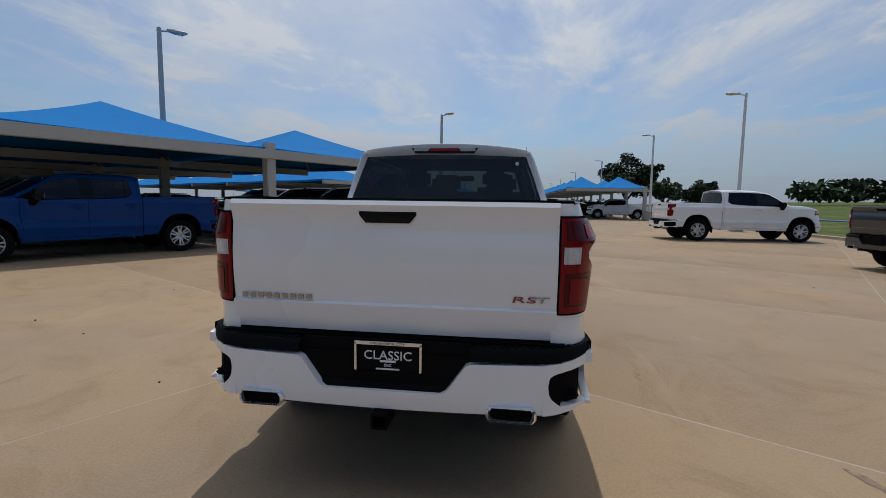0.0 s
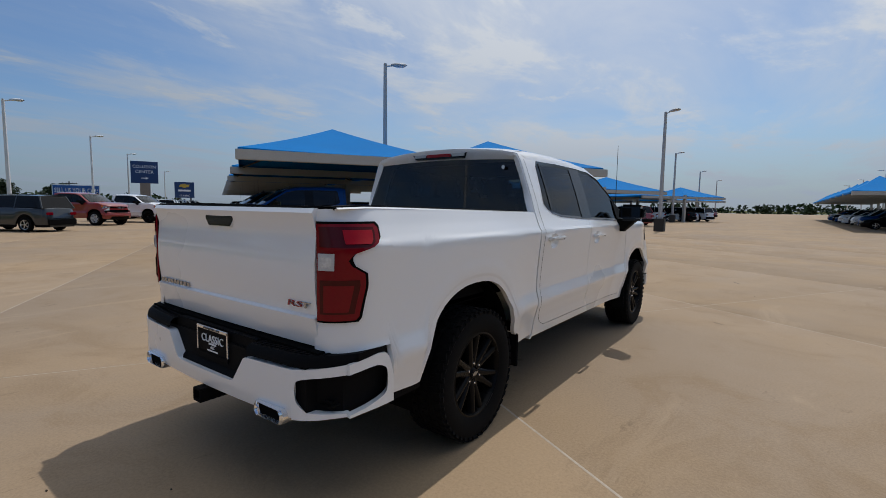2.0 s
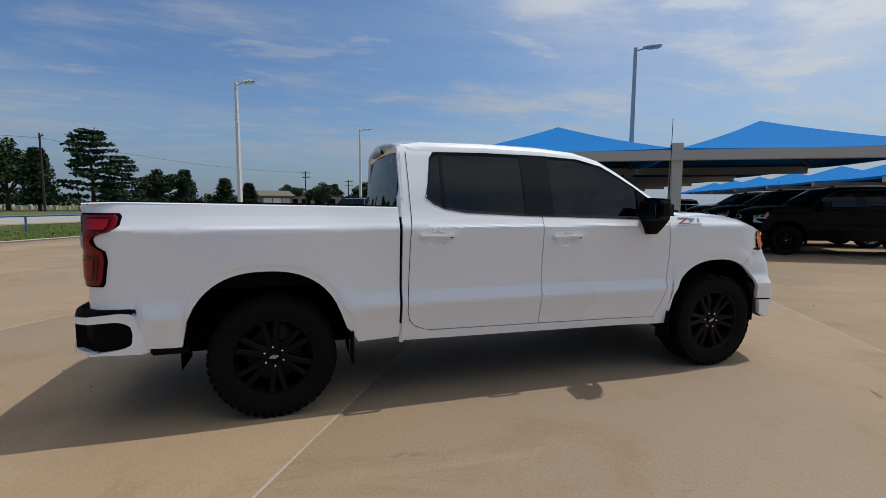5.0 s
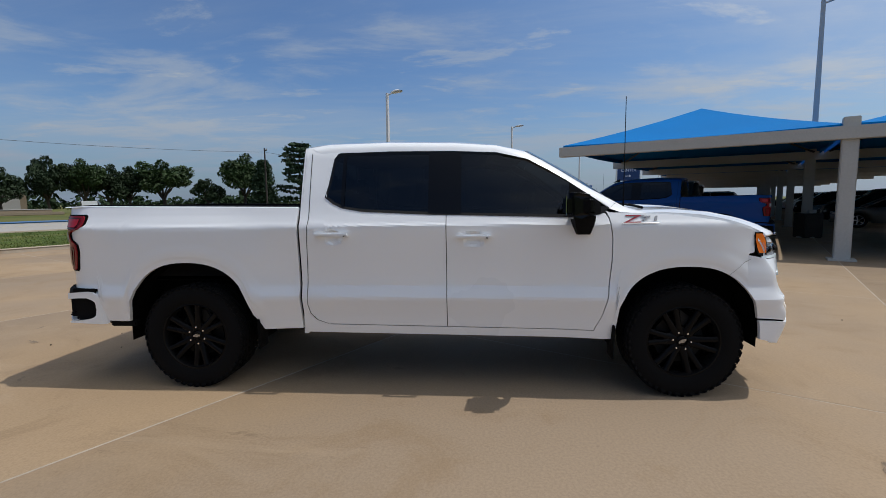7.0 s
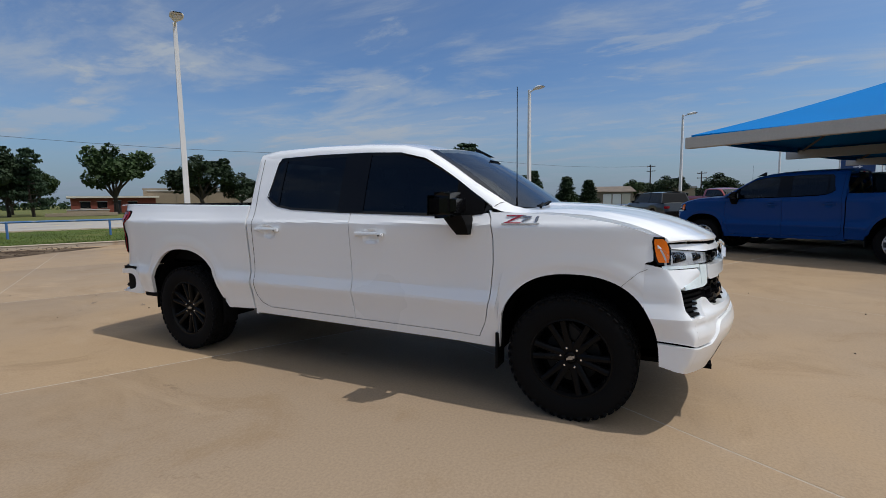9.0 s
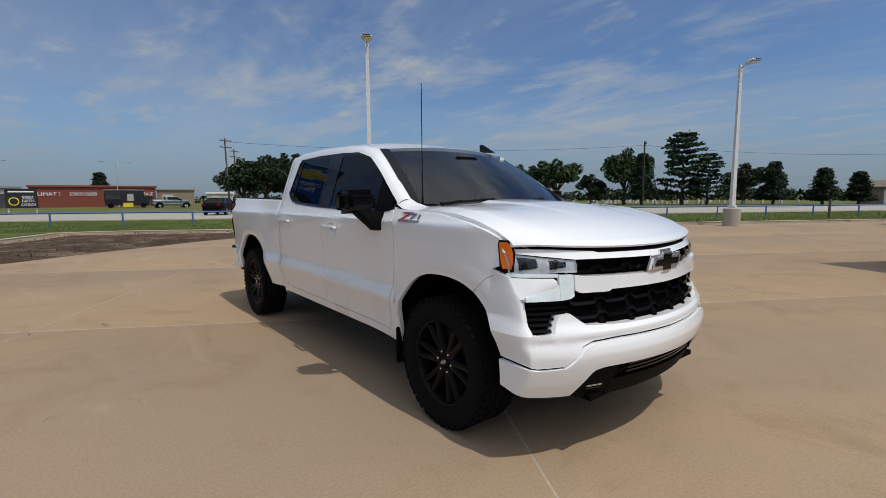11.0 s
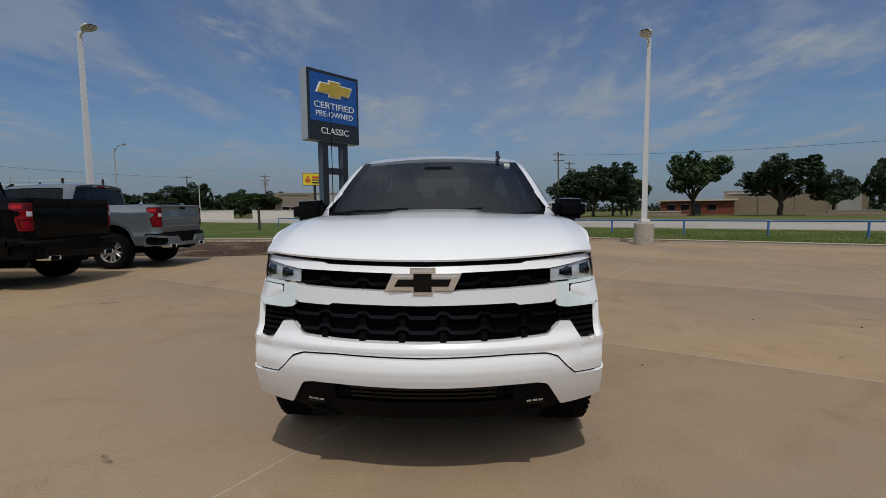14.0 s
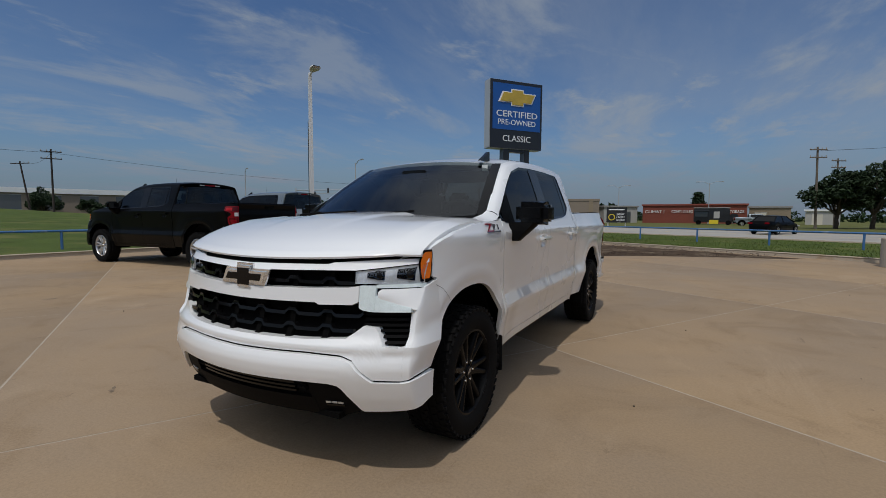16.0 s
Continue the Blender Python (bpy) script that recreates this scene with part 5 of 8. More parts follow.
        # exhaust tip: a wide flat bright pipe
        def ring(k, y):
            return [Vector((s * (0.592 + 0.112 * k * cx), y, 0.503 + 0.036 * k * cz)) for cx, cz in ((-1, -0.4), (-0.85, -1), (0.85, -1), (1, -0.4), (1, 0.4), (0.85, 1), (-0.85, 1), (-1, 0.4), (-1, -0.4))]
        part("exhaust_tip", sheet([ring(0.84, -2.90), ring(0.84, -3.098), ring(0.90, -3.108), ring(1.0, -3.098), ring(1.0, -2.88)]), M_CHROME, t)
        part("exhaust_bore", sheet([ring(0.85, -3.085), ring(0.01, -3.085)]), M_VOID, t)
    part("step_pad", boxed((0, -3.0, 0.787), (0.80, 0.07, 0.012), None, 0.004), M_TRIM, t)
    hp = bmesh.new()
    for c, sz in (((0, -3.06, 0.475), (0.075, 0.16, 0.012)), ((0, -3.06, 0.413), (0.075, 0.16, 0.012)), ((-0.034, -3.06, 0.444), (0.010, 0.16, 0.06)), ((0.034, -3.06, 0.444), (0.010, 0.16, 0.06)), ((0, -2.90, 0.46), (1.2, 0.07, 0.09))):
        box(hp, c, sz, None, 0.003)
    part("tow_hitch", hp, M_TRIM, t)
    # plate with a dealer's frame
    pl = part("plate", boxed((0.02, -3.052, 0.712), (0.305, 0.006, 0.152), Matrix.Identity(4), 0.004), M_TRIM, t)
    fr = bmesh.new()
    for c, sz in (((0.02, -3.057, 0.786), (0.32, 0.008, 0.016)), ((-0.135, -3.057, 0.722), (0.010, 0.008, 0.135)), ((0.175, -3.057, 0.722), (0.010, 0.008, 0.135))):
        box(fr, c, sz, None, 0.002)
    part("plate_frame", fr, M_CHROME if badges else M_TRIM, pl)
    part("frame_foot", boxed((0.02, -3.057, 0.640), (0.32, 0.008, 0.024), None, 0.002), M_TRIM, pl)
    if badges:
        mt = Matrix.Rotation(math.pi / 2, 4, "X")
        lettering("plate_letters", "CLASSIC", 0.060, Matrix.Translation((0.02, -3.057, 0.728)) @ mt, M_LETTER, pl, 0.225, 0.002)
        lettering("plate_letters", "OKLAHOMA CITY", 0.016, Matrix.Translation((0.02, -3.062, 0.786)) @ mt, M_SIGN_BLACK, pl, 0.165, 0.001)
        lettering("plate_letters", "OKC", 0.020, Matrix.Translation((0.02, -3.057, 0.682)) @ mt, M_LETTER, pl, 0.035, 0.002)
        part("plate_bar", boxed((0.02, -3.057, 0.702), (0.075, 0.003, 0.010)), M_LETTER, pl)
        part("plate_bar", boxed((0.02, -3.057, 0.665), (0.11, 0.003, 0.007)), M_LETTER, pl)
        part("plate_bar", boxed((0.02, -3.062, 0.640), (0.25, 0.002, 0.008)), M_TRIM, pl)

    # --- underside and cabin
    part("chassis", box(boxed((0.42, 0, 0.50), (0.10, 5.0, 0.14)), (-0.42, 0, 0.50), (0.10, 5.0, 0.14)), M_VOID, t)
    part("floor_pan", boxed((0, 0.1, 0.52), (1.66, 2.4, 0.05)), M_VOID, t)
    part("rear_axle", rod(rodded((-0.8, HUB_R, HUB_Z), (0.8, HUB_R, HUB_Z), 0.05), (0, HUB_R - 0.12, HUB_Z), (0, HUB_R + 0.12, HUB_Z), 0.13, 0.13, 14), M_VOID, t)
    part("front_axle", rodded((-0.8, HUB_F, HUB_Z), (0.8, HUB_F, HUB_Z), 0.04), M_VOID, t)
    part("under_tray", boxed((0, 2.45, 0.36), (1.2, 0.5, 0.03)), M_VOID, t)
    cab = part("cabin_lining", boxed((0, 0.05, 1.0), (1.70, 1.9, 0.03)), M_SEAT, t)
    part("headliner", boxed((0, -0.20, 1.825), (1.28, 1.3, 0.02)), M_SEAT, t)
    part("dashboard", box(boxed((0, 1.18, 1.18), (1.6, 0.36, 0.26), None, 0.06), (0, 1.40, 1.28), (1.5, 0.30, 0.12)), M_SEAT, t)
    for x in (-0.42, 0.42):
        sb = bmesh.new()
        box(sb, (x, 0.30, 1.08), (0.52, 0.52, 0.18), None, 0.06)
        box(sb, (x, 0.02, 1.34), (0.50, 0.16, 0.54), None, 0.06)
        box(sb, (x, -0.01, 1.70), (0.27, 0.11, 0.19), None, 0.04)
        rod(sb, (x - 0.06, 0, 1.58), (x - 0.06, 0, 1.66), 0.008, None, 6)
        rod(sb, (x + 0.06, 0, 1.58), (x + 0.06, 0, 1.66), 0.008, None, 6)
        part("front_seat", sb, M_SEAT, t)
    rb = bmesh.new()
    box(rb, (0, -0.62, 1.06), (1.5, 0.48, 0.16), None, 0.05)
    box(rb, (0, -0.85, 1.30), (1.5, 0.14, 0.48), None, 0.05)
    for x in (-0.5, 0.0, 0.5):
        box(rb, (x, -0.86, 1.61), (0.26, 0.10, 0.16), None, 0.035)
    part("rear_seat", rb, M_SEAT, t)
    sw = bmesh.new()
    seg = 24
    rows = []
    for i in range(seg + 1):
        a = 2 * math.pi * i / seg
        rows.append([Vector(((0.185 + 0.016 * math.cos(b)) * math.cos(a), (0.185 + 0.016 * math.cos(b)) * math.sin(a), 0.016 * math.sin(b))) for b in np.linspace(0, 2 * math.pi, 9)])
    sheet(rows, sw)
    box(sw, (0, 0, -0.01), (0.36, 0.05, 0.02)), box(sw, (0, 0, -0.01), (0.13, 0.11, 0.04), None, 0.01)
    part("steering_wheel", sw, M_SEAT, t).matrix_local = Matrix.Translation((-0.40, 0.86, 1.36)) @ Matrix.Rotation(radians(65), 4, "X")
    part("inside_mirror", boxed((0, 1.02, 1.755), (0.25, 0.03, 0.07), None, 0.012), M_GLOSS, t)
    part("screen_label", boxed((-0.60, 0.86, 1.80), (0.05, 0.002, 0.05)), M_PAPER, t).matrix_local = Matrix.Translation((0, 0, 0))
    fin = prism([(0, 0), (0.20, -0.012), (0.03, 0.080), (0.0, 0.080)], 0.030, Matrix.Translation((-0.545, 0.63, 1.880)) @ Matrix.Rotation(math.pi / 2, 4, "Z") @ Matrix.Rotation(math.pi / 2, 4, "X"), None, 0.006)
    part("roof_antenna", fin, M_GLOSS, t)
    part("mast_antenna", rod(rodded((0.80, 1.465, 1.36), (0.80, 1.465, 1.46), 0.010, 0.006, 8), (0.80, 1.465, 1.46), (0.80, 1.465, 2.21), 0.0036, 0.0026, 6), M_TRIM, t)
    return t


hero = pickup("white_pickup_truck", "clean white crew-cab pickup with black alloy wheels", M_WHITE, M_RIMB, badges=True)


# ---------------------------------------------------------------- the lot
def UV(u, v):
    """Place on the lot's own grid: u along the street, v away from it."""
    return (0.863 * u + 0.504 * v, -0.504 * u + 0.863 * v)


LOT_ANGLE = math.atan2(-0.504, 0.863)
GRASS_Z = 0.12
LOT = [UV(-165, -16.3), UV(11.6, -16.5), (3.2, -20.3), (4.6, -17.6), (6.6, -16.2), (13.6, -16.6), (15.9, -10.0), (16.2, -2.0), (15.4, 16.0), (15.0, 30.0), (16.5, 60.0), (20.0, 140.0), (20.0, 260.0), (-160.0, 230.0)]


def inside(x, y, poly):
    c = False
    for (x0, y0), (x1, y1) in zip(poly, poly[1:] + poly[:1]):
        if (y0 > y) != (y1 > y) and x < (x1 - x0) * (y - y0) / (y1 - y0) + x0:
            c = not c
    return c


def fill(loops, z):
    bm = bmesh.new()
    edges = []
    for lp in loops:
        vs = [bm.verts.new((x, y, z)) for x, y in lp]
        edges += [bm.edges.new((a, b)) for a, b in zip(vs, vs[1:] + vs[:1])]
    bmesh.ops.triangle_fill(bm, use_beauty=True, use_dissolve=False, edges=edges)
    return bm


RING = [(1500 * math.cos(a), 1500 * math.sin(a)) for a in np.linspace(0, 2 * math.pi, 49)[:-1]]
ground = tagged(part("ground", fill([RING, LOT], GRASS_Z), M_GRASS_D), "mown and dry grass round the car lot", "grass", "", "structure")
pavement = tagged(part("pavement", fill([LOT], -0.006), M_SLAB), "tan concrete car lot in large slabs", "pavement", "", "structure")
# rising field to the east
rows = []
for x in (16.6, 20, 40, 80, 160, 420):
    rows.append([Vector((x + (0 if x > 17 else lin(y, [(-40, -1.5), (-12, -0.4), (-2, 0), (16, -0.8), (30, -1.1), (60, 0.4), (140, 4), (300, 4)])), y, GRASS_Z + 0.004 + 0.028 * max(0, x - 17) * (1 if x < 200 else 0.6))) for y in (-26, -12, -2, 16, 30, 60, 140, 300)])
tagged(part("field", sheet(rows), M_GRASS), "green mown field rising from the lot", "grass", "", "structure")


def strip(points, w, z0, z1):
    """A kerb along a line of points, its outer side to the left of the way."""
    bm = bmesh.new()
    rows = []
    n = len(points)
    for i, p in enumerate(points):
        a, b = Vector(points[max(0, i - 1)]), Vector(points[min(n - 1, i + 1)])
        d = (b - a).normalized()
        nrm = Vector((d.y, -d.x))
        p = Vector(p)
        q = p + nrm * w
        rows.append([Vector((p.x, p.y, z0)), Vector((p.x + nrm.x * 0.02, p.y + nrm.y * 0.02, z1 - 0.02)), Vector((p.x + nrm.x * 0.045, p.y + nrm.y * 0.045, z1)), Vector((q.x, q.y, z1)), Vector((q.x, q.y, z1 - 0.06))])
    return sheet(rows, bm)


def along(points, step):
    out = []
    for a, b in zip(points, points[1:]):
        a, b = Vector(a), Vector(b)
        n = max(1, int((b - a).length / step))
        out += [tuple(a.lerp(b, i / n)) for i in range(n)]
    return out + [points[-1]]


tagged(part("kerb", strip(along(LOT[0:5], 3.0) + [LOT[5]], 0.16, -0.01, 0.145), M_KERB), "weathered concrete kerb along the street side", "kerb", "", "structure")
tagged(part("kerb", strip(along(LOT[5:12], 3.0), 0.16, -0.01, 0.145), M_KERB), "weathered concrete kerb along the field", "kerb", "", "structure")
# street
rows = [[Vector((*UV(u, v), GRASS_Z + 0.006)) for v in (-28.0, -36.0, -44.0)] for u in np.linspace(-400, 300, 15)]
tagged(part("road", sheet(rows), M_ROAD), "pale concrete four-lane street", "road", "", "structure")
for v in (-28.0, -44.0):
    rows = [[Vector((*UV(u, v + dv), GRASS_Z + dz)) for dv, dz in ((-0.12, 0.0), (-0.10, 0.07), (0.10, 0.07), (0.12, 0.0))] for u in np.linspace(-400, 300, 15)]
    tagged(part("road_edge", sheet(rows), M_KERB), "low concrete edge of the street", "kerb", "", "structure")
rows = [[Vector((*UV(u, -36 + dv), GRASS_Z + 0.010)) for dv in (-0.06, 0.06)] for u in np.linspace(-400, 300, 15)]
tagged(part("road_line", sheet(rows), M_YELLOW), "worn yellow centre line", "road marking", "", "structure")
# verge in fresher green between kerb and street
rows = [[Vector((*UV(u, v), GRASS_Z + 0.003)) for v in (-28.2, -24, -20, -16.62)] for u in np.linspace(-165, 11.0, 12)]
tagged(part("verge", sheet(rows), M_GRASS), "green mown grass verge", "grass", "", "structure")
tagged(part("verge", fill([[UV(11.0, -28.2), UV(60, -28.2), (40, -26), (17.0, -17.0), (13.7, -16.8), (6.6, -16.4), (4.8, -17.8), (3.4, -20.4), UV(11.5, -16.8)]], GRASS_Z + 0.003), M_GRASS), "green mown grass round the sign", "grass", "", "structure")
# grass blades standing up along the verge and by the sign
rng = random.Random(4)
bv = bmesh.new()
for i in range(42000):
    u, v = rng.uniform(-42, 24), -16.7 - 10.8 * rng.random() ** 1.6
    x, y = UV(u, v)
    if inside(x, y, LOT):
        continue
    a, h, w = rng.uniform(0, math.pi), rng.uniform(0.025, 0.075), rng.uniform(0.006, 0.018)
    dx, dy = math.cos(a) * w, math.sin(a) * w
    lx, ly = rng.uniform(-0.05, 0.05), rng.uniform(-0.05, 0.05)
    z = GRASS_Z
    bv.faces.new([bv.verts.new(p) for p in ((x - dx, y - dy, z), (x + dx, y + dy, z), (x + lx + dx * 0.3, y + ly + dy * 0.3, z + h), (x + lx - dx * 0.3, y + ly - dy * 0.3, z + h * 0.9))])
tagged(part("grass_tufts", bv, M_BLADE), "short green grass blades on the verge", "grass", "", "stuff")

# bare bed of bark in front of the sign
bed = [(-5.5, -15.2), (-1.0, -13.8), (2.2, -11.8), (4.8, -9.9), (8.0, -9.2), (12.5, -9.8), (15.3, -10.6), (13.4, -16.3), (6.5, -15.9), (4.3, -17.4), (2.8, -20.2), (-0.4, -18.6)]
bm = fill([bed], 0.0)
bmesh.ops.subdivide_edges(bm, edges=bm.edges[:], cuts=5, use_grid_fill=True)
cx, cy = 5.0, -14.2
for v in bm.verts:
    edge = min((Vector((v.co.x, v.co.y)) - Vector(a).lerp(Vector(b), max(0, min(1, (Vector((v.co.x, v.co.y)) - Vector(a)).dot(Vector(b) - Vector(a)) / (Vector(b) - Vector(a)).length_squared)))).length for a, b in zip(bed, bed[1:] + bed[:1]))
    v.co.z = 0.004 + min(0.07, edge * 0.06) + (0.035 * noise.noise(v.co * 1.7) if edge > 0.2 else 0)
tagged(part("bark_bed", bm, M_MULCH), "bare bed of dark bark and soil", "mulch", "", "structure")
bc = bmesh.new()
for i in range(9000):
    x, y = rng.uniform(-5, 15.5), rng.uniform(-20, -9)
    if not inside(x, y, bed):
        continue
    m = Matrix.Translation((x, y, rng.uniform(0.03, 0.10))) @ Euler((rng.uniform(-0.7, 0.7), rng.uniform(-0.7, 0.7), rng.uniform(0, 6.3))).to_matrix().to_4x4()
    s = rng.uniform(0.008, 0.03)
    bmesh.ops.create_cube(bc, size=1.0, matrix=m @ Matrix.Diagonal((s * 1.8, s, s * 0.35, 1)))
tagged(part("bark_chips", bc, M_CHIP), "loose dark bark chips on the bed", "mulch", "", "stuff")


# ---------------------------------------------------------------- lamp posts, signs, fence
def lamp_post(x, y, h, arm, base="pale", pole=None, label="", arm_len=0.72, base_h=0.85):
    pole = pole or M_POLE
    t = empty("street_lamp", label or "tall white lot lamp on a concrete foot", "street lamp", "lamps of the lot", "", Matrix.Translation((x, y, 0)))
    if base == "pale":
        part("foot", lathe([(0.0, 0.0), (0.37, 0.0), (0.37, base_h - 0.03), (0.34, base_h), (0.0, base_h)], 24, "z"), M_BASE, t, "round concrete foot")
    else:
        part("foot", boxed((0, 0, base_h / 2), (0.62, 0.62, base_h), None, 0.03), M_BASE_D, t, "square dark foot")
    b = part("base_plate", boxed((0, 0, base_h + 0.06), (0.34, 0.34, 0.13), None, 0.02), pole, t)
    sh = bmesh.new()
    r0, r1 = 0.095, 0.062
    m = Matrix.Translation((0, 0, (h + base_h) / 2))
    bmesh.ops.create_cone(sh, cap_ends=True, segments=4, radius1=r0 * 1.414, radius2=r1 * 1.414, depth=h - base_h, matrix=m @ Matrix.Rotation(math.pi / 4 + LOT_ANGLE, 4, "Z"))
    part("pole", sh, pole, t)
    d = Vector((arm[0], arm[1], 0)).normalized()
    part("arm", rod(rodded((0, 0, h - 0.12), tuple(d * 0.45 + Vector((0, 0, h - 0.02))), 0.035, None, 8), (0, 0, h - 0.02), (0, 0, h + 0.02), 0.06, 0.05, 8), pole, t)
    hd = bmesh.new()
    turn = Matrix.Translation(d * (0.30 + arm_len / 2) + Vector((0, 0, h + 0.0))) @ Matrix.Rotation(math.atan2(d.y, d.x), 4, "Z") @ Matrix.Rotation(-0.06, 4, "Y")
    rows = []
    for k in np.linspace(0, 1, 7):
        w = lin(k, [(0, 0.06), (0.25, 0.13), (0.45, 0.21), (0.9, 0.21), (1, 0.15)])
        hh = lin(k, [(0, 0.05), (0.4, 0.075), (0.9, 0.06), (1, 0.02)])
        rows.append([turn @ Vector(((k - 0.5) * arm_len, a * w, b * hh)) for a, b in ((-1, -0.6), (-1, 0.3), (-0.7, 1), (0.7, 1), (1, 0.3), (1, -0.6), (-1, -0.6))])
    sheet(rows, hd)
    part("lamp_head", hd, pole, t)
    part("lamp_window", boxed((0.18 * arm_len, 0, -0.052), (0.36 * arm_len, 0.30, 0.02), turn), M_CLEAR, t)
    return t


VV, UU = (0.504, 0.863), (0.863, -0.504)
lamp_post(-22.3, -4.8, 7.5, VV)
lamp_post(-7.29, -13.35, 7.75, VV)
lamp_post(-37.0, 3.2, 7.7, VV)
lamp_post(-51.5, 12.0, 7.7, VV)
lamp_post(-67.0, 20.6, 7.7, VV)
lamp_post(-83.0, 29.5, 7.7, VV)
lamp_post(-99.0, 38.5, 7.7, VV)
lamp_post(-12.93, 11.93, 8.0, VV, "dark", M_POLE_G, "tall grey lot lamp on a square black foot")
lamp_post(-4.3, 29.3, 7.8, UU, "dark", M_POLE_G, "tall grey lot lamp on a square black foot")
lamp_post(-8.0, 54.1, 7.8, UU, "dark", M_POLE_G, "tall grey lot lamp on a square black foot")
lamp_post(-9.5, 84.0, 7.8, UU, "dark", M_POLE_G, "tall grey lot lamp on a square black foot")
lamp_post(-10.0, 112.0, 7.8, UU, "dark", M_POLE_G, "tall grey lot lamp on a square black foot")
lamp_post(13.1, -11.2, 7.7, (-UU[0], -UU[1]))
lamp_post(13.8, 23.9, 7.8, (-1, 0.1))
lamp_post(13.7, 40.2, 7.8, (-1, 0.1))
for y in (66, 92, 118, 144):
    lamp_post(14.2, y, 7.8, (-1, 0.1))


# pylon sign
pylon = empty("pylon_sign", "tall blue and black dealer pylon sign on steel legs", "sign")
pc, pd = Vector((6.50, -19.70)), Vector((-0.615, -0.789))
pm = wall_matrix(pc.x, pc.y, 0, pd.x, pd.y)


def signbox(name, x0, x1, z0, z1, d0, d1, material, parent, bevel=0.0, label="", m=None):
    return part(name, box(bmesh.new(), ((x0 + x1) / 2, (z0 + z1) / 2, (d0 + d1) / 2), (x1 - x0, z1 - z0, abs(d1 - d0)), m or pm, bevel), material, parent, label)


signbox("cabinet", -1.64, 1.64, 5.02, 8.60, -0.62, 0.0, M_SIGN_SIDE, pylon, 0.03, "silver sign cabinet")
signbox("border", -1.62, 1.62, 5.04, 8.58, -0.02, 0.012, M_SIGN_BLACK, pylon)
signbox("blue_panel", -1.48, 1.50, 6.02, 8.42, 0.0, 0.022, M_SIGN_BLUE, pylon)
e1 = part("emblem", emblem_bm(1.12, 0.05, 1.0, 0.03), M_GOLD, pylon, "gold cross-shaped emblem")
e1.matrix_local = pm @ Matrix.Translation((0.02, 7.72, 0.025)) @ Matrix.Diagonal((1, 0.92, 1, 1))
e2 = part("emblem_edge", emblem_bm(1.18, 0.03, 1.0, 0.01), M_LETTER, pylon)
e2.matrix_local = pm @ Matrix.Translation((0.02, 7.72, 0.02)) @ Matrix.Diagonal((1, 0.94, 1, 1))
lettering("sign_letters", "CERTIFIED", 0.46, pm @ Matrix.Translation((0.02, 6.83, 0.03)), M_LETTER, pylon, 2.55, 0.012)
lettering("sign_letters", "PRE-OWNED", 0.40, pm @ Matrix.Translation((0.02, 6.40, 0.03)), M_LETTER, pylon, 2.35, 0.008)
lettering("sign_letters", "CLASSIC", 0.46, pm @ Matrix.Translation((0.02, 5.55, 0.02)), M_LETTER, pylon, 1.75, 0.012)
for a, b in ((-0.72, -0.36), (0.58, 0.92)):
    signbox("leg", a, b, 0.9, 5.05, -0.50, -0.10, M_SIGN_BLACK, pylon, 0.02)
    signbox("leg_side", a - 0.012, a, 0.9, 5.02, -0.49, -0.11, M_PLINTH, pylon)
    signbox("leg_side", b - 0.34, b - 0.02, 0.9, 5.02, -0.515, -0.50, M_SIGN_SIDE, pylon)
signbox("cross_bar", -0.36, 0.58, 3.35, 3.68, -0.48, -0.12, M_SIGN_BLACK, pylon, 0.01)
signbox("cross_bar", -0.36, 0.58, 4.86, 5.04, -0.48, -0.12, M_SIGN_BLACK, pylon, 0.01)
signbox("cross_bar", -0.36, 0.58, 0.86, 1.08, -0.48, -0.12, M_SIGN_BLACK, pylon, 0.01)
signbox("plinth", -1.50, 1.75, 0.06, 0.86, -0.85, 0.35, M_PLINTH, pylon, 0.02, "blue-grey steel plinth")
signbox("plinth_end", -1.505, -1.30, 0.14, 0.76, -0.70, 0.20, M_SIGN_BLACK, pylon)


def flat_sign(name, label, cx, cy, face, w, z0, z1, material, posts, lines, border=None, pole_mat=None, pole_w=0.25):
    """A sign board on posts; face is the way along which its writing runs."""
    t = empty(name, label, "sign")
    m = wall_matrix(cx, cy, 0, *face)
    if border is not None:
        signbox("edge", -w / 2 - 0.08, w / 2 + 0.08, z0 - 0.08, z1 + 0.08, -0.25, 0.0, border, t, 0.0, "", m)
    signbox("board", -w / 2, w / 2, z0, z1, -0.22, 0.02, material, t, 0.0, "", m)
    for p in posts:
        signbox("post", p - pole_w / 2, p + pole_w / 2, 0.0, z0, -0.22, -0.22 + pole_w, pole_mat or M_TIMBER_D, t, 0.0, "", m)
    for text, z, size, width, mm in lines:
        lettering("letters", text, size, m @ Matrix.Translation((0, z, 0.03)), mm, t, width, 0.01)
    return t, m


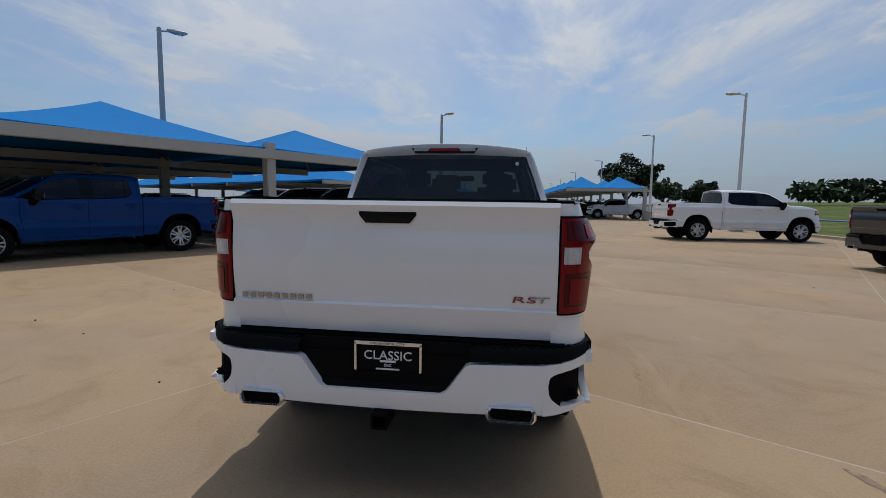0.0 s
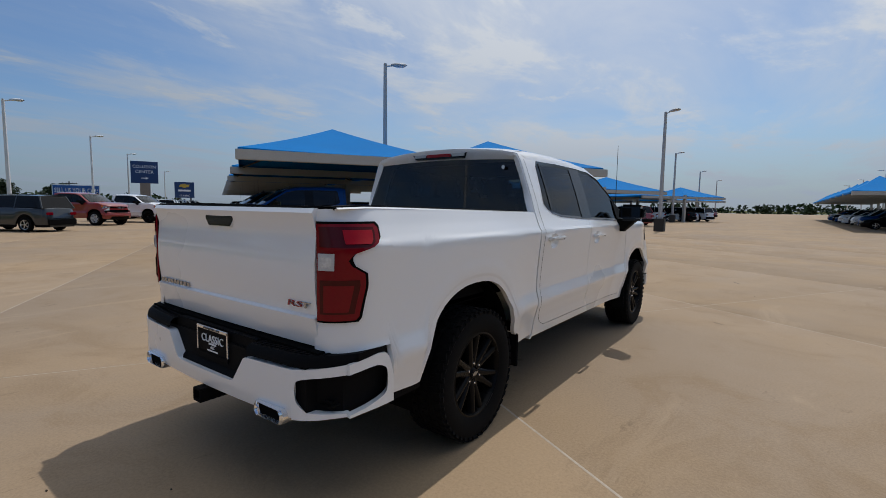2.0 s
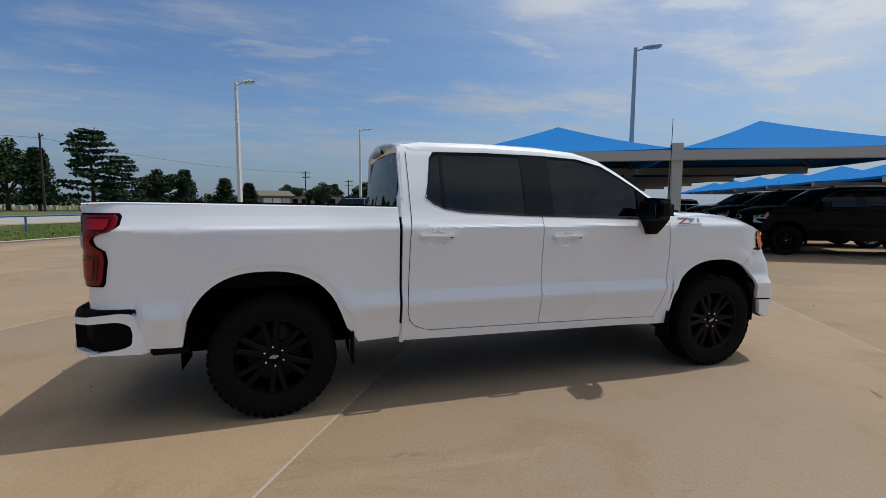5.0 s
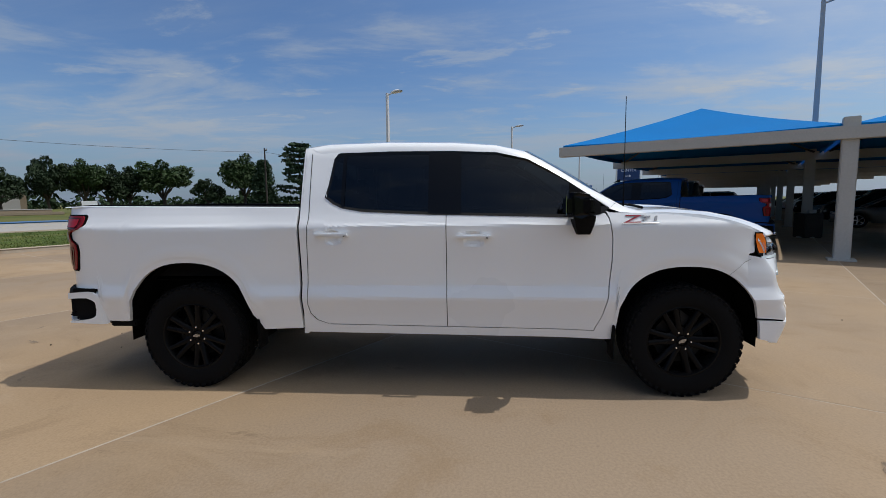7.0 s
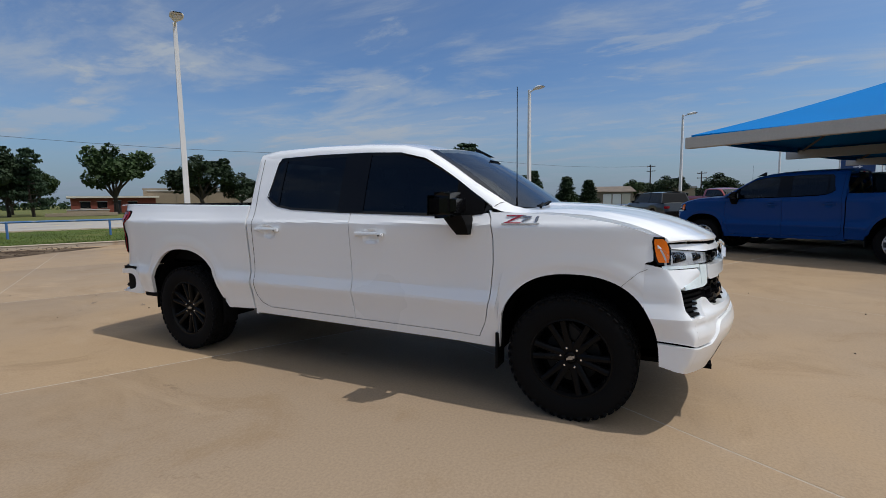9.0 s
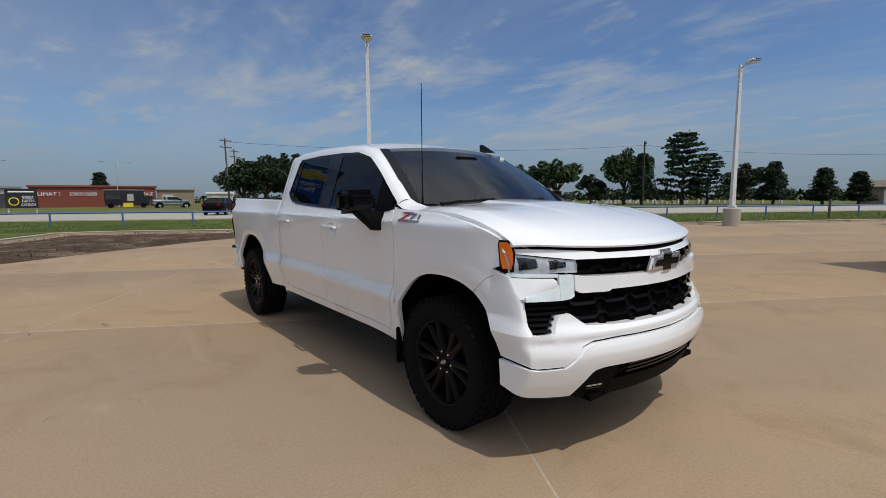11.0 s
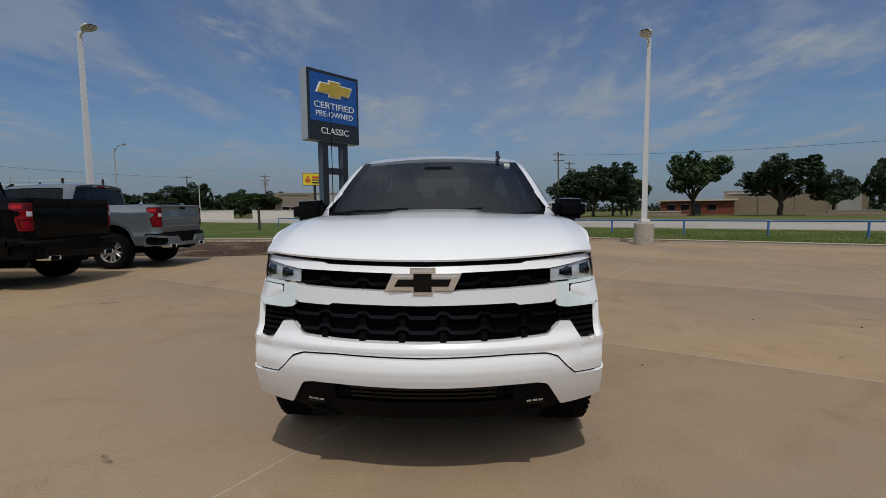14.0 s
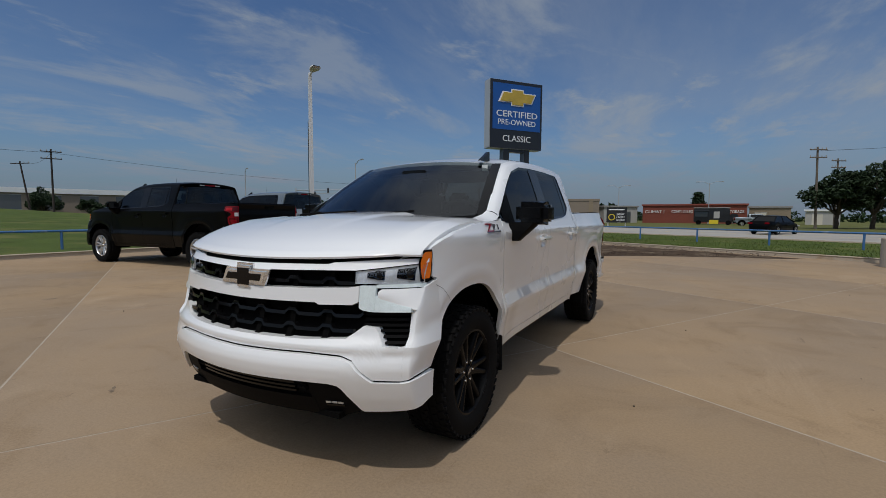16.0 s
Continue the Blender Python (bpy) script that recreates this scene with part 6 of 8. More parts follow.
F3 = (0.36, 0.93)
cs, cm_ = flat_sign("direction_sign", "blue dealership direction sign on a brown pillar", -64.6, 21.6, F3, 3.0, 3.9, 6.7, M_SIGN_NAVY, (0,), [("COLLISION", 6.0, 0.55, 2.5, M_LETTER), ("CENTER", 5.35, 0.55, 2.0, M_LETTER)], None, M_TAUPE, 1.1)
part("arrow", prism([(-0.4, -0.05), (0.1, -0.05), (0.1, -0.18), (0.42, 0), (0.1, 0.18), (0.1, 0.05), (-0.4, 0.05)], 0.02, cm_ @ Matrix.Translation((0, 4.55, 0.02))), M_LETTER, cs)
bs, bmx = flat_sign("brand_sign", "navy brand sign with a gold emblem", -79.2, 33.2, (0.42, 0.91), 2.9, 2.3, 4.9, M_SIGN_NAVY, (-0.9, 0.9), [("CLASSIC", 2.65, 0.40, 1.5, M_LETTER)])
part("emblem", emblem_bm(0.8, 0.03), M_GOLD, bs).matrix_local = bmx @ Matrix.Translation((0, 4.3, 0.02))
signbox("bar", -0.9, 0.9, 3.35, 3.65, 0.02, 0.03, M_LETTER, bs, 0.0, "", bmx)
flat_sign("banner_sign", "blue banner board reading sell us your car", -64.9, 14.4, (0.27, 0.96), 4.3, 2.1, 3.3, M_SIGN_BLUE, (-1.4, 1.4), [("SELL US YOUR CAR!", 2.7, 0.74, 4.0, M_LETTER)], M_LETTER, M_POLE_G, 0.12)
ys, ym = flat_sign("storage_sign", "yellow self storage sign on a black pole", 22.6, -66.6, (-0.95, -0.30), 3.3, 5.4, 7.15, M_YELLOW, (0.05,), [], M_SIGN_BLACK, M_SIGN_BLACK, 0.42)
part("lock_picture", box(prism([(0.42 * math.cos(a), 0.36 * math.sin(a) - 0.12) for a in np.linspace(0, 6.28, 17)[:-1]], 0.03, ym @ Matrix.Translation((-0.95, 6.2, 0.03))), (-0.95, 6.62, 0.04), (0.42, 0.18, 0.03), ym), M_ORANGE, ys)
for z, x0, x1, hh, mm in ((6.55, -0.35, 1.4, 0.34, M_ORANGE), (6.15, -0.35, 1.4, 0.18, M_SIGN_BLACK), (5.75, -0.35, 1.45, 0.22, M_SIGN_BLACK)):
    signbox("lettering_bar", x0, x1, z - hh / 2, z + hh / 2, 0.02, 0.04, mm, ys, 0.0, "", ym)
ch, chm = flat_sign("church_sign", "black roadside church sign with yellow ring", 6.2, -54.6, (-1, 0.03), 2.3, 0.75, 2.55, M_SIGN_BLACK, (-1.0, 1.0), [("GREAT", 1.75, 0.36, 0.85, M_LETTER), ("FAITH", 1.40, 0.36, 0.85, M_LETTER), ("CHURCH", 1.05, 0.36, 1.0, M_LETTER)], None, M_DOOR_W, 0.12)
for o in ch.children:
    if o.name.startswith("letters"):
        o.location = chm.to_3x3() @ Vector((0.45, 0, 0))
part("ring", lathe([(0.30, 0.0), (0.38, 0.0), (0.38, 0.04), (0.30, 0.04)], 24, "z"), M_YELLOW, ch).matrix_local = chm @ Matrix.Translation((-0.55, 1.38, 0.02))
signbox("lettering_bar", -0.9, 0.9, 2.22, 2.34, 0.02, 0.04, M_LETTER, ch, 0.0, "", chm)


def rail_fence(points, label):
    t = empty("rail_fence", label, "fence", "", "structure")
    pr = keep("fencepost", lambda: mesh_of("post", rodded((0, 0, 0.0), (0, 0, 0.72), 0.045, None, 8), M_RAIL))
    pts = along(points, 3.35)
    for i, (x, y) in enumerate(pts):
        o = part("post", pr, None, t)
        o.location = (x, y, GRASS_Z - 0.02)
    for a, b in zip(pts, pts[1:]):
        part("rail", rodded((a[0], a[1], GRASS_Z + 0.68), (b[0], b[1], GRASS_Z + 0.68), 0.042, None, 8), M_RAIL, t)
    return t


rail_fence([UV(-95, -21.0), UV(30, -21.2)], "single blue pipe rail fence along the street")
rail_fence([(17.3, -14.0), (17.6, 0.0), (16.6, 18.0), (16.3, 40.0)], "single blue pipe rail fence along the field")


# ---------------------------------------------------------------- shade canopies
def tent_bm(w, d, z0, z1):
    """Hipped fabric roof, drawn in along its hips; centre at the origin."""
    n = 7
    bm = bmesh.new()
    for q in range(4):
        rows = []
        for i in range(n + 1):
            r = 1 - i / n
            z = z0 + (z1 - z0) * (0.80 * (1 - r) + 0.20 * (1 - r) ** 2)
            row = []
            for c in np.linspace(-1, 1, 7):
                a, b = ((r, r * c), (-r * c, r), (-r, -r * c), (r * c, -r))[q]
                row.append(Vector((a * w / 2, b * d / 2, z - 0.05 * r * (1 - c * c))))
            rows.append(row)
        sheet(rows, bm)
    bmesh.ops.remove_doubles(bm, verts=bm.verts, dist=1e-4)
    return rim_of(bm, (0, 0, -0.14))


def canopy_row(x, y, angle, length, depth, label, tents=True, post=True, off=0.0):
    """One beam on its post, with two fabric roofs behind it: x across, y along the beam."""
    t = empty("shade_canopy", label, "canopy", "canopies of the lot", "", Matrix.Translation((x, y, 0)) @ Matrix.Rotation(angle, 4, "Z"))
    if post:
        part("post", keep("cpost", lambda: mesh_of("post", box(boxed((0, 0, 1.59), (0.30, 0.30, 3.18), None, 0.02), (0, 0, 0.02), (0.5, 0.5, 0.04)), M_BEAM)), None, t)
    part("beam", keep("cbeam%g" % length, lambda: mesh_of("beam", boxed((0.12, 0, 2.83), (0.24, length, 0.28), None, 0.01), M_BEAM)), None, t).location.y = off
    if tents:
        for s in (-1, 1):
            f = part("fabric_roof", keep("tent%g" % length, lambda: mesh_of("fabric_roof", tent_bm(depth - 0.02, length / 2 - 0.12, 3.04, 4.27), M_TENT, 20)), None, t)
            f.location = (-depth / 2 + 0.06, off + s * length / 4, 0)
            for a in (-1, 1):
                for b in (-1, 1):
                    st = part("strut", keep("strut%d%d%g" % (a, b, length), lambda: mesh_of("strut", rodded((a * (depth / 2 - 0.1), b * (length / 4 - 0.15), 2.93), (0, 0, 4.16), 0.035, None, 6), M_STRUT)), None, t)
                    st.location = f.location
    return t


for k in range(10):
    u, v = -10.15 - 7.0 * k, 4.0 - 0.28 * k
    canopy_row(*UV(u, v), LOT_ANGLE, 13.2, 7.0, "blue fabric shade canopy on a pale steel frame", True, True)
for k in range(6):
    x, y = -9.44, 33.5
    canopy_row(x - 0.863 * 7.0 * k, y + 0.504 * 7.0 * k, LOT_ANGLE, 13.5, 7.0, "blue fabric shade canopy on a pale steel frame")
for k in range(6):
    x, y = -7.2, 56.4
    canopy_row(x - 0.863 * 7.0 * k, y + 0.504 * 7.0 * k, LOT_ANGLE, 13.5, 7.0, "blue fabric shade canopy on a pale steel frame")
for k in range(4):
    x, y = -9.5, 82.0
    canopy_row(x - 0.863 * 7.0 * k, y + 0.504 * 7.0 * k, LOT_ANGLE, 13.5, 7.0, "blue fabric shade canopy on a pale steel frame")
for k in range(9):
    row = canopy_row(9.9, 41.0 + 7.0 * k, -math.pi / 2, 7.4 * 1, 7.0, "blue fabric shade canopy on a pale steel frame", True, False)
    o = part("post", SHARED["cpost"], None, row)
    o.location = (0.15, 3.5, 0)


# ---------------------------------------------------------------- parked vehicles
def recolour(t, swap):
    for o in t.children_recursive:
        for sl in o.material_slots:
            if sl.material in swap:
                m = swap[sl.material]
                sl.link = "OBJECT"
                sl.material = m
    return t


stock = pickup("pickup_truck", "blue crew-cab pickup with bright wheels under a canopy", M_BLUE, M_RIMS, grille_mat=M_TRIM, at=Matrix.Translation((-10.15, 5.42, 0)) @ Matrix.Rotation(radians(150.6), 4, "Z") @ Matrix.Scale(1.03, 4))


FINE = {"lug_nut", "handle_lock", "grille_post", "valance_slat", "fog_slat", "fog_lamp", "turn_signal", "badge_letters", "screen_label", "window_sticker"}


def another(x, y, heading, swap, label, k=1.0):
    """A further pickup like the blue one; heading is the way that its bonnet points, degrees left of +y."""
    t = copy_thing(stock, Matrix.Translation((x, y, 0)) @ Matrix.Rotation(radians(heading), 4, "Z") @ Matrix.Scale(k, 4))
    tagged(t, label)
    for o in [o for o in t.children_recursive if o.name.split(".")[0] in FINE]:
        bpy.data.objects.remove(o)
    return recolour(t, swap)


another(10.39, 16.53, -86.5, {M_BLUE: M_WHITE}, "white crew-cab pickup nosed up to the grass", 1.05)
another(12.0, 6.9, -85, {M_BLUE: M_DARK}, "dark grey-green crew-cab pickup nosed up to the grass")
another(11.05, -3.9, -88.4, {M_BLUE: M_BLACK}, "black crew-cab pickup nosed up to the grass", 1.13)
another(10.7, -7.2, -88.6, {M_BLUE: M_SILVER}, "silver crew-cab pickup nosed up to the grass", 1.08)
LH = 180 + math.degrees(LOT_ANGLE)
for u, v, sw, lb in ((-12.0, 9.2, {M_BLUE: M_BLACK, M_RIMS: M_RIMB}, "black crew-cab pickup in the shade of a canopy"), (-15.2, 9.2, {M_BLUE: M_BLACK}, "black crew-cab pickup in the shade of a canopy"), (-14.7, -0.5, {M_BLUE: M_DARK}, "dark grey crew-cab pickup in the shade of a canopy"), (-17.9, -0.9, {M_BLUE: M_BLACK}, "black crew-cab pickup in the shade of a canopy"), (-21.2, -1.0, {M_BLUE: M_DARK}, "dark grey crew-cab pickup in the shade of a canopy"), (-18.9, 9.4, {M_BLUE: M_RED}, "red crew-cab pickup in the shade of a canopy")):
    another(*UV(u, v), LH, sw, lb)
another(-36.3, 9.9, -62, {M_BLUE: M_WHITE, M_RIMS: M_RIMB}, "white crew-cab pickup by the street")
another(-33.6, 5.9, -62, {M_BLUE: M_RED}, "red crew-cab pickup by the street")
another(11.8, 45.2, 88, {M_BLUE: M_WHITE}, "white work pickup beneath a canopy")
another(-10.6, -85.0, 92, {M_BLUE: M_SILVER}, "silver pickup parked before the storage hall")


def car_rim():
    """Five flat spokes between a hub and a thin ring."""
    bm = lathe([(0.0, 0.078), (0.045, 0.076), (0.055, 0.06), (0.04, 0.055)], 16)
    ring_ = lathe([(0.200, 0.070), (0.206, 0.090), (0.222, 0.094), (0.224, 0.080)], 24)
    tmp = bpy.data.meshes.new("ring")
    ring_.to_mesh(tmp)
    bm.from_mesh(tmp)
    ring_.free()
    bpy.data.meshes.remove(tmp)
    for i in range(5):
        box(bm, (0.068, 0, 0.125), (0.016, 0.046, 0.17), Matrix.Rotation(2 * math.pi * i / 5 + 0.3, 4, "X"), 0.004)
    return bm


def car(name, label, body, kind="sedan"):
    """A plain parked car facing +y: body, glasshouse, roof, lamps and wheels."""
    t = empty(name, label, "car")
    L, W, H, belt, bonnet, boot = {"sedan": (4.8, 0.90, 1.46, 0.95, 0.90, 1.02), "suv": (4.7, 0.94, 1.74, 1.12, 1.14, 1.14)}[kind]
    h = L / 2
    sedan = kind == "sedan"
    top = [(-h, 0.80), (-h + 0.06, boot), (-h + (0.85 if sedan else 0.15), belt + 0.03), (h - 1.35, belt), (h - 0.45, bonnet - 0.12), (h - 0.08, 0.66), (h, 0.56)] if sedan else [(-h, 0.62), (-h + 0.05, 0.80), (-h + 0.12, boot), (h - 1.35, belt), (h - 0.38, bonnet - 0.07), (h - 0.12, 0.92), (h - 0.02, 0.78), (h, 0.60)]
    plan = [(-h, 0.70), (-h + 0.15, 0.86), (-h + 0.6, 0.97), (0, 1.0), (h - 0.7, 0.95), (h - 0.2, 0.80), (h, 0.60)]
    ax = 0.95 if sedan else 0.90
    rr = 0.33 if sedan else 0.37

    def low(y):
        z = 0.22
        for yc in (h - ax, -h + ax + 0.1):
            d = abs(y - yc)
            if d < rr + 0.05:
                z = max(z, 0.30 + math.sqrt(max(0, (rr + 0.05) ** 2 - d * d)))
        return z

    def sec(y, s):
        w = W * lin(y, plan)
        zt, zb = lin(y, top), low(y)
        return [Vector((s * w * a, y, zb + (zt - zb) * b)) for a, b in ((0.94, 0), (0.985, 0.25), (1.0, 0.6), (0.985, 0.85), (0.90, 1.0))]
    ys = span(-h, h, 44)
    key = "car" + kind
    bm = bmesh.new()
    for s in (1, -1):
        sheet([sec(y, s) for y in ys], bm)
    sheet([[Vector((W * lin(y, plan) * 0.90 * k, y, lin(y, top) + 0.03 * (1 - k * k))) for k in np.linspace(-1, 1, 7)] for y in ys], bm)
    for y in (-h, h):
        a, b = sec(y, 1), sec(y, -1)
        sheet([a, b], bm)
    part("body", keep(key + body.name, lambda: mesh_of("body", bm, body, 45)), None, t)
    g0, g1, g2, g3 = (-h + 0.55, -h + 1.25, h - 2.05, h - 1.15) if sedan else (-h + 0.14, -h + 0.42, h - 2.00, h - 1.22)
    gl, rf = bmesh.new(), bmesh.new()
    rows = []
    for z, ya, yb, w in ((belt - 0.02, g0, g3, W * 0.90), (H - 0.10, g1 - 0.05, g2 + 0.10, W * 0.74), (H - 0.05, g1, g2, W * 0.70)):
        rows.append([Vector(p) for p in ((w, ya, z), (w, yb, z), (-w, yb, z), (-w, ya, z), (w, ya, z))])
    sheet(rows, gl)
    part("glasshouse", keep(key + "glass", lambda: mesh_of("glasshouse", gl, M_GLOSS, 20)), None, t)
    sheet([[Vector((W * 0.71 * k, y, H - 0.055 + 0.05 * (1 - k * k) + 0.02 * (1 - ((y - (g1 + g2) / 2) / (g2 - g1) * 2) ** 2))) for k in np.linspace(-1, 1, 7)] for y in np.linspace(g1 - 0.02, g2 + 0.02, 7)], rf)
    for s in (1, -1):
        for ya, yb in ((g0, g1), ((g1 + g2) / 2, (g1 + g2) / 2), (g3, g2)):
            rod(rf, (s * W * 0.905, ya, belt - 0.02), (s * W * 0.715, yb, H - 0.06), 0.035, None, 6)
    part("roof", keep(key + "roof" + body.name, lambda: mesh_of("roof", rim_of(rf, (0, 0, -0.02)), body)), None, t)
    for s in (1, -1):
        part("tail_lamp", keep(key + "tl%d" % s, lambda: mesh_of("tail_lamp", boxed((s * W * 0.66, -h - 0.004, 0.86), (0.34, 0.05, 0.13), None, 0.02), M_TAIL)), None, t)
        part("head_lamp", keep(key + "hl%d" % s, lambda: mesh_of("head_lamp", boxed((s * W * 0.66, h - 0.10, 0.66), (0.34, 0.12, 0.10), Matrix.Identity(4), 0.02), M_CLEAR)), None, t)
        part("mirror", keep(key + "mi%d" % s, lambda: mesh_of("mirror", boxed((s * (W + 0.07), g3 - 0.35, belt + 0.06), (0.18, 0.10, 0.12), None, 0.03), M_GLOSS)), None, t)
        for yc in (h - ax, -h + ax + 0.1):
            w = part("wheel", keep("cwheel", lambda: mesh_of("wheel", lathe([(0.0, 0.02), (0.21, 0.04), (0.22, 0.09), (0.31, 0.10), (0.335, 0.07), (0.335, -0.08), (0.22, -0.10), (0.0, -0.10)], 24), M_RUBBER)), None, t)
            w.location = (s * (W - 0.10), yc, 0.335)
            w.rotation_euler = (0, 0, 0 if s > 0 else math.pi)
            part("rim", keep("crim", lambda: mesh_of("rim", car_rim(), M_RIMS)), None, w)
    if not sedan:
        for s in (1, -1):
            part("cladding", keep(key + "cl%d" % s, lambda: mesh_of("cladding", sheet([[Vector((s * (W * lin(y, plan) * k + 0.006), y, low(y) + dz)) for k, dz in ((0.94, 0.0), (0.965, 0.05), (0.985, 0.11))] for y in ys]), M_TRIM)), None, t)
            part("roof_rail", keep(key + "rr%d" % s, lambda: mesh_of("roof_rail", boxed((s * W * 0.66, (g1 + g2) / 2, H + 0.01), (0.04, (g2 - g1) * 0.85, 0.035), None, 0.01), M_TRIM)), None, t)
            part("side_window", keep(key + "sw%d" % s, lambda: mesh_of("side_window", sheet([[Vector((s * (W * (0.90 - 0.16 * v) + 0.004), y, belt + 0.03 + v * (H - belt - 0.17))) for y in np.linspace(g0 + 0.30 + 0.2 * v, g3 - 0.25 - 0.5 * v, 5)] for v in (0.0, 0.5, 1.0)]), M_GLOSS)), None, t)
        part("rear_bumper", keep(key + "rb", lambda: mesh_of("rear_bumper", boxed((0, -h - 0.02, 0.46), (1.5, 0.10, 0.26), None, 0.03), M_TRIM)), None, t)
    part("grille", keep(key + "gr", lambda: mesh_of("grille", boxed((0, h - 0.02, 0.45), (1.0, 0.06, 0.16), None, 0.02), M_VOID)), None, t)
    return t


def parked(kind, colour, x, y, heading, where):
    mats = {"white": M_WHITE, "black": M_BLACK, "silver": M_SILVER, "grey": M_GREY, "dark grey": M_DARK, "red": M_RED, "blue": M_BLUE}
    lab = {"sedan": "%s four-door saloon car %s", "suv": "%s sport utility car %s"}[kind] % (colour, where)
    t = car("parked_car", lab, mats[colour], kind)
    t.matrix_world = Matrix.Translation((x, y, 0)) @ Matrix.Rotation(radians(heading), 4, "Z")
    t["group"] = "cars of the lot"
    return t


rc = random.Random(11)
KINDS, COLS = ("suv", "suv", "sedan"), ("black", "white", "grey", "silver", "black", "red", "white", "blue")
for k in range(2, 9):
    for v in (-0.7 - 0.28 * k, 8.0 - 0.28 * k):
        for du in (-0.6, -3.9):
            u = -10.3 - 7.0 * k + du
            x, y = UV(u, v + rc.uniform(-0.4, 0.4))
            parked(rc.choice(KINDS), rc.choice(COLS), x, y, LH + rc.uniform(-2, 2), "in the shade of a canopy")
for bx, by, n in ((-9.44, 33.5, 4), (-7.2, 56.4, 4), (-9.5, 82.0, 3)):
    for k in range(n):
        for v in (-5.0, -2.2, 3.0, 6.2):
            u0 = -7.0 * k - 3.6
            x, y = bx + 0.863 * u0 + 0.504 * v, by - 0.504 * u0 + 0.863 * v
            if k == 0 and v == -5.0:
                continue
            parked(rc.choice(KINDS), rc.choice(COLS), x, y, 90 + math.degrees(LOT_ANGLE) + 180 * (k % 2), "in the shade of a canopy")
for i in range(14):
    parked(rc.choice(KINDS), rc.choice(COLS), 10.2 + rc.uniform(-0.3, 0.3), 50.0 + i * 3.4, 88 + rc.uniform(-2, 2), "in a long row under canopies")
for i in range(9):
    x, y = UV(-44 - i * 3.2, -10.2 + rc.uniform(-0.3, 0.3))
    parked(rc.choice(KINDS), rc.choice(COLS), x, y, LH, "in the row by the street")
for kind, col, x, y, hd, wh in (("sedan", "black", -7.6, -40.0, -121, "on the street"), ("sedan", "white", -8.6, 60.2, 122, "in the open lot"), ("suv", "white", -12.6, 38.0, -60, "under a canopy"), ("suv", "dark grey", -27.6, 1.65, 121, "by the kerb of the lot")):
    t = parked(kind, col, x, y, hd - 90 if wh == "on the street" else hd, wh)
    if wh == "on the street":
        t.location.z = GRASS_Z + 0.006


# ---------------------------------------------------------------- trees
def leaf_cloud(rng_, n, centre, radius, size, flat=1.0, bm=None, thin=0.0):
    """Many small leaf clumps through a lumpy volume, denser towards its skin."""
    bm = bm or bmesh.new()
    c = Vector(centre)
    for i in range(n):
        d = Vector((rng_.gauss(0, 1), rng_.gauss(0, 1), rng_.gauss(0, 1))).normalized()
        r = radius * (0.45 + 0.55 * rng_.random() ** 0.5)
        p = c + Vector((d.x * r, d.y * r, d.z * r * flat))
        s = size * rng_.uniform(0.5, 1.2)
        q = Euler((rng_.uniform(-1.2, 1.2), rng_.uniform(-1.2, 1.2), rng_.uniform(0, 6.28))).to_matrix()
        k = rng_.uniform(0.35, 0.7)
        pts = [(-s, 0, 0), (-s * 0.3, -s * k, s * 0.15), (s * 0.6, -s * k * 0.7, 0), (s, s * 0.1, -s * 0.1), (s * 0.2, s * k, s * 0.12)]
        bm.faces.new([bm.verts.new(p + q @ Vector(v)) for v in pts])
    return bm


def limb(bm, p0, p1, r0, r1, rng_, n=4):
    p0, p1 = Vector(p0), Vector(p1)
    prev, pr = p0, r0
    for i in range(1, n + 1):
        k = i / n
        p = p0.lerp(p1, k) + Vector((rng_.uniform(-1, 1), rng_.uniform(-1, 1), 0)) * (p1 - p0).length * 0.04
        r = r0 + (r1 - r0) * k
        rod(bm, prev, p, pr, r, 7, False)
        prev, pr = p, r
    return bm


def oak_meshes(seed, leaf):
    """Broad crown 1 tall in units: trunk, limbs, lobes of leaves with gaps between them."""
    r = random.Random(seed)
    tr, cr = bmesh.new(), bmesh.new()
    fork = Vector((0, 0, 0.22))
    limb(tr, (0, 0, -0.02), fork, 0.032, 0.024, r)
    n = 7
    for i in range(n):
        a = 2 * math.pi * i / n + r.uniform(-0.4, 0.4)
        rad = r.uniform(0.18, 0.34)
        tip = Vector((math.cos(a) * rad, math.sin(a) * rad, r.uniform(0.42, 0.78)))
        limb(tr, fork, tip, 0.018, 0.005, r)
        leaf_cloud(r, 420, tip, r.uniform(0.14, 0.20), 0.030, 0.85, cr)
        for j in range(3):
            q = tip + Vector((r.uniform(-0.16, 0.16), r.uniform(-0.16, 0.16), r.uniform(-0.10, 0.14)))
            leaf_cloud(r, 120, q, r.uniform(0.06, 0.11), 0.026, 0.8, cr)
    limb(tr, fork, (0.02, 0.01, 0.82), 0.02, 0.004, r)
    leaf_cloud(r, 700, (0.01, 0, 0.68), 0.25, 0.030, 0.9, cr)
    leaf_cloud(r, 120, (0.0, 0.03, 0.90), 0.10, 0.03, 0.9, cr)
    return mesh_of("trunk", tr, M_BARK), mesh_of("crown", cr, leaf, 180)


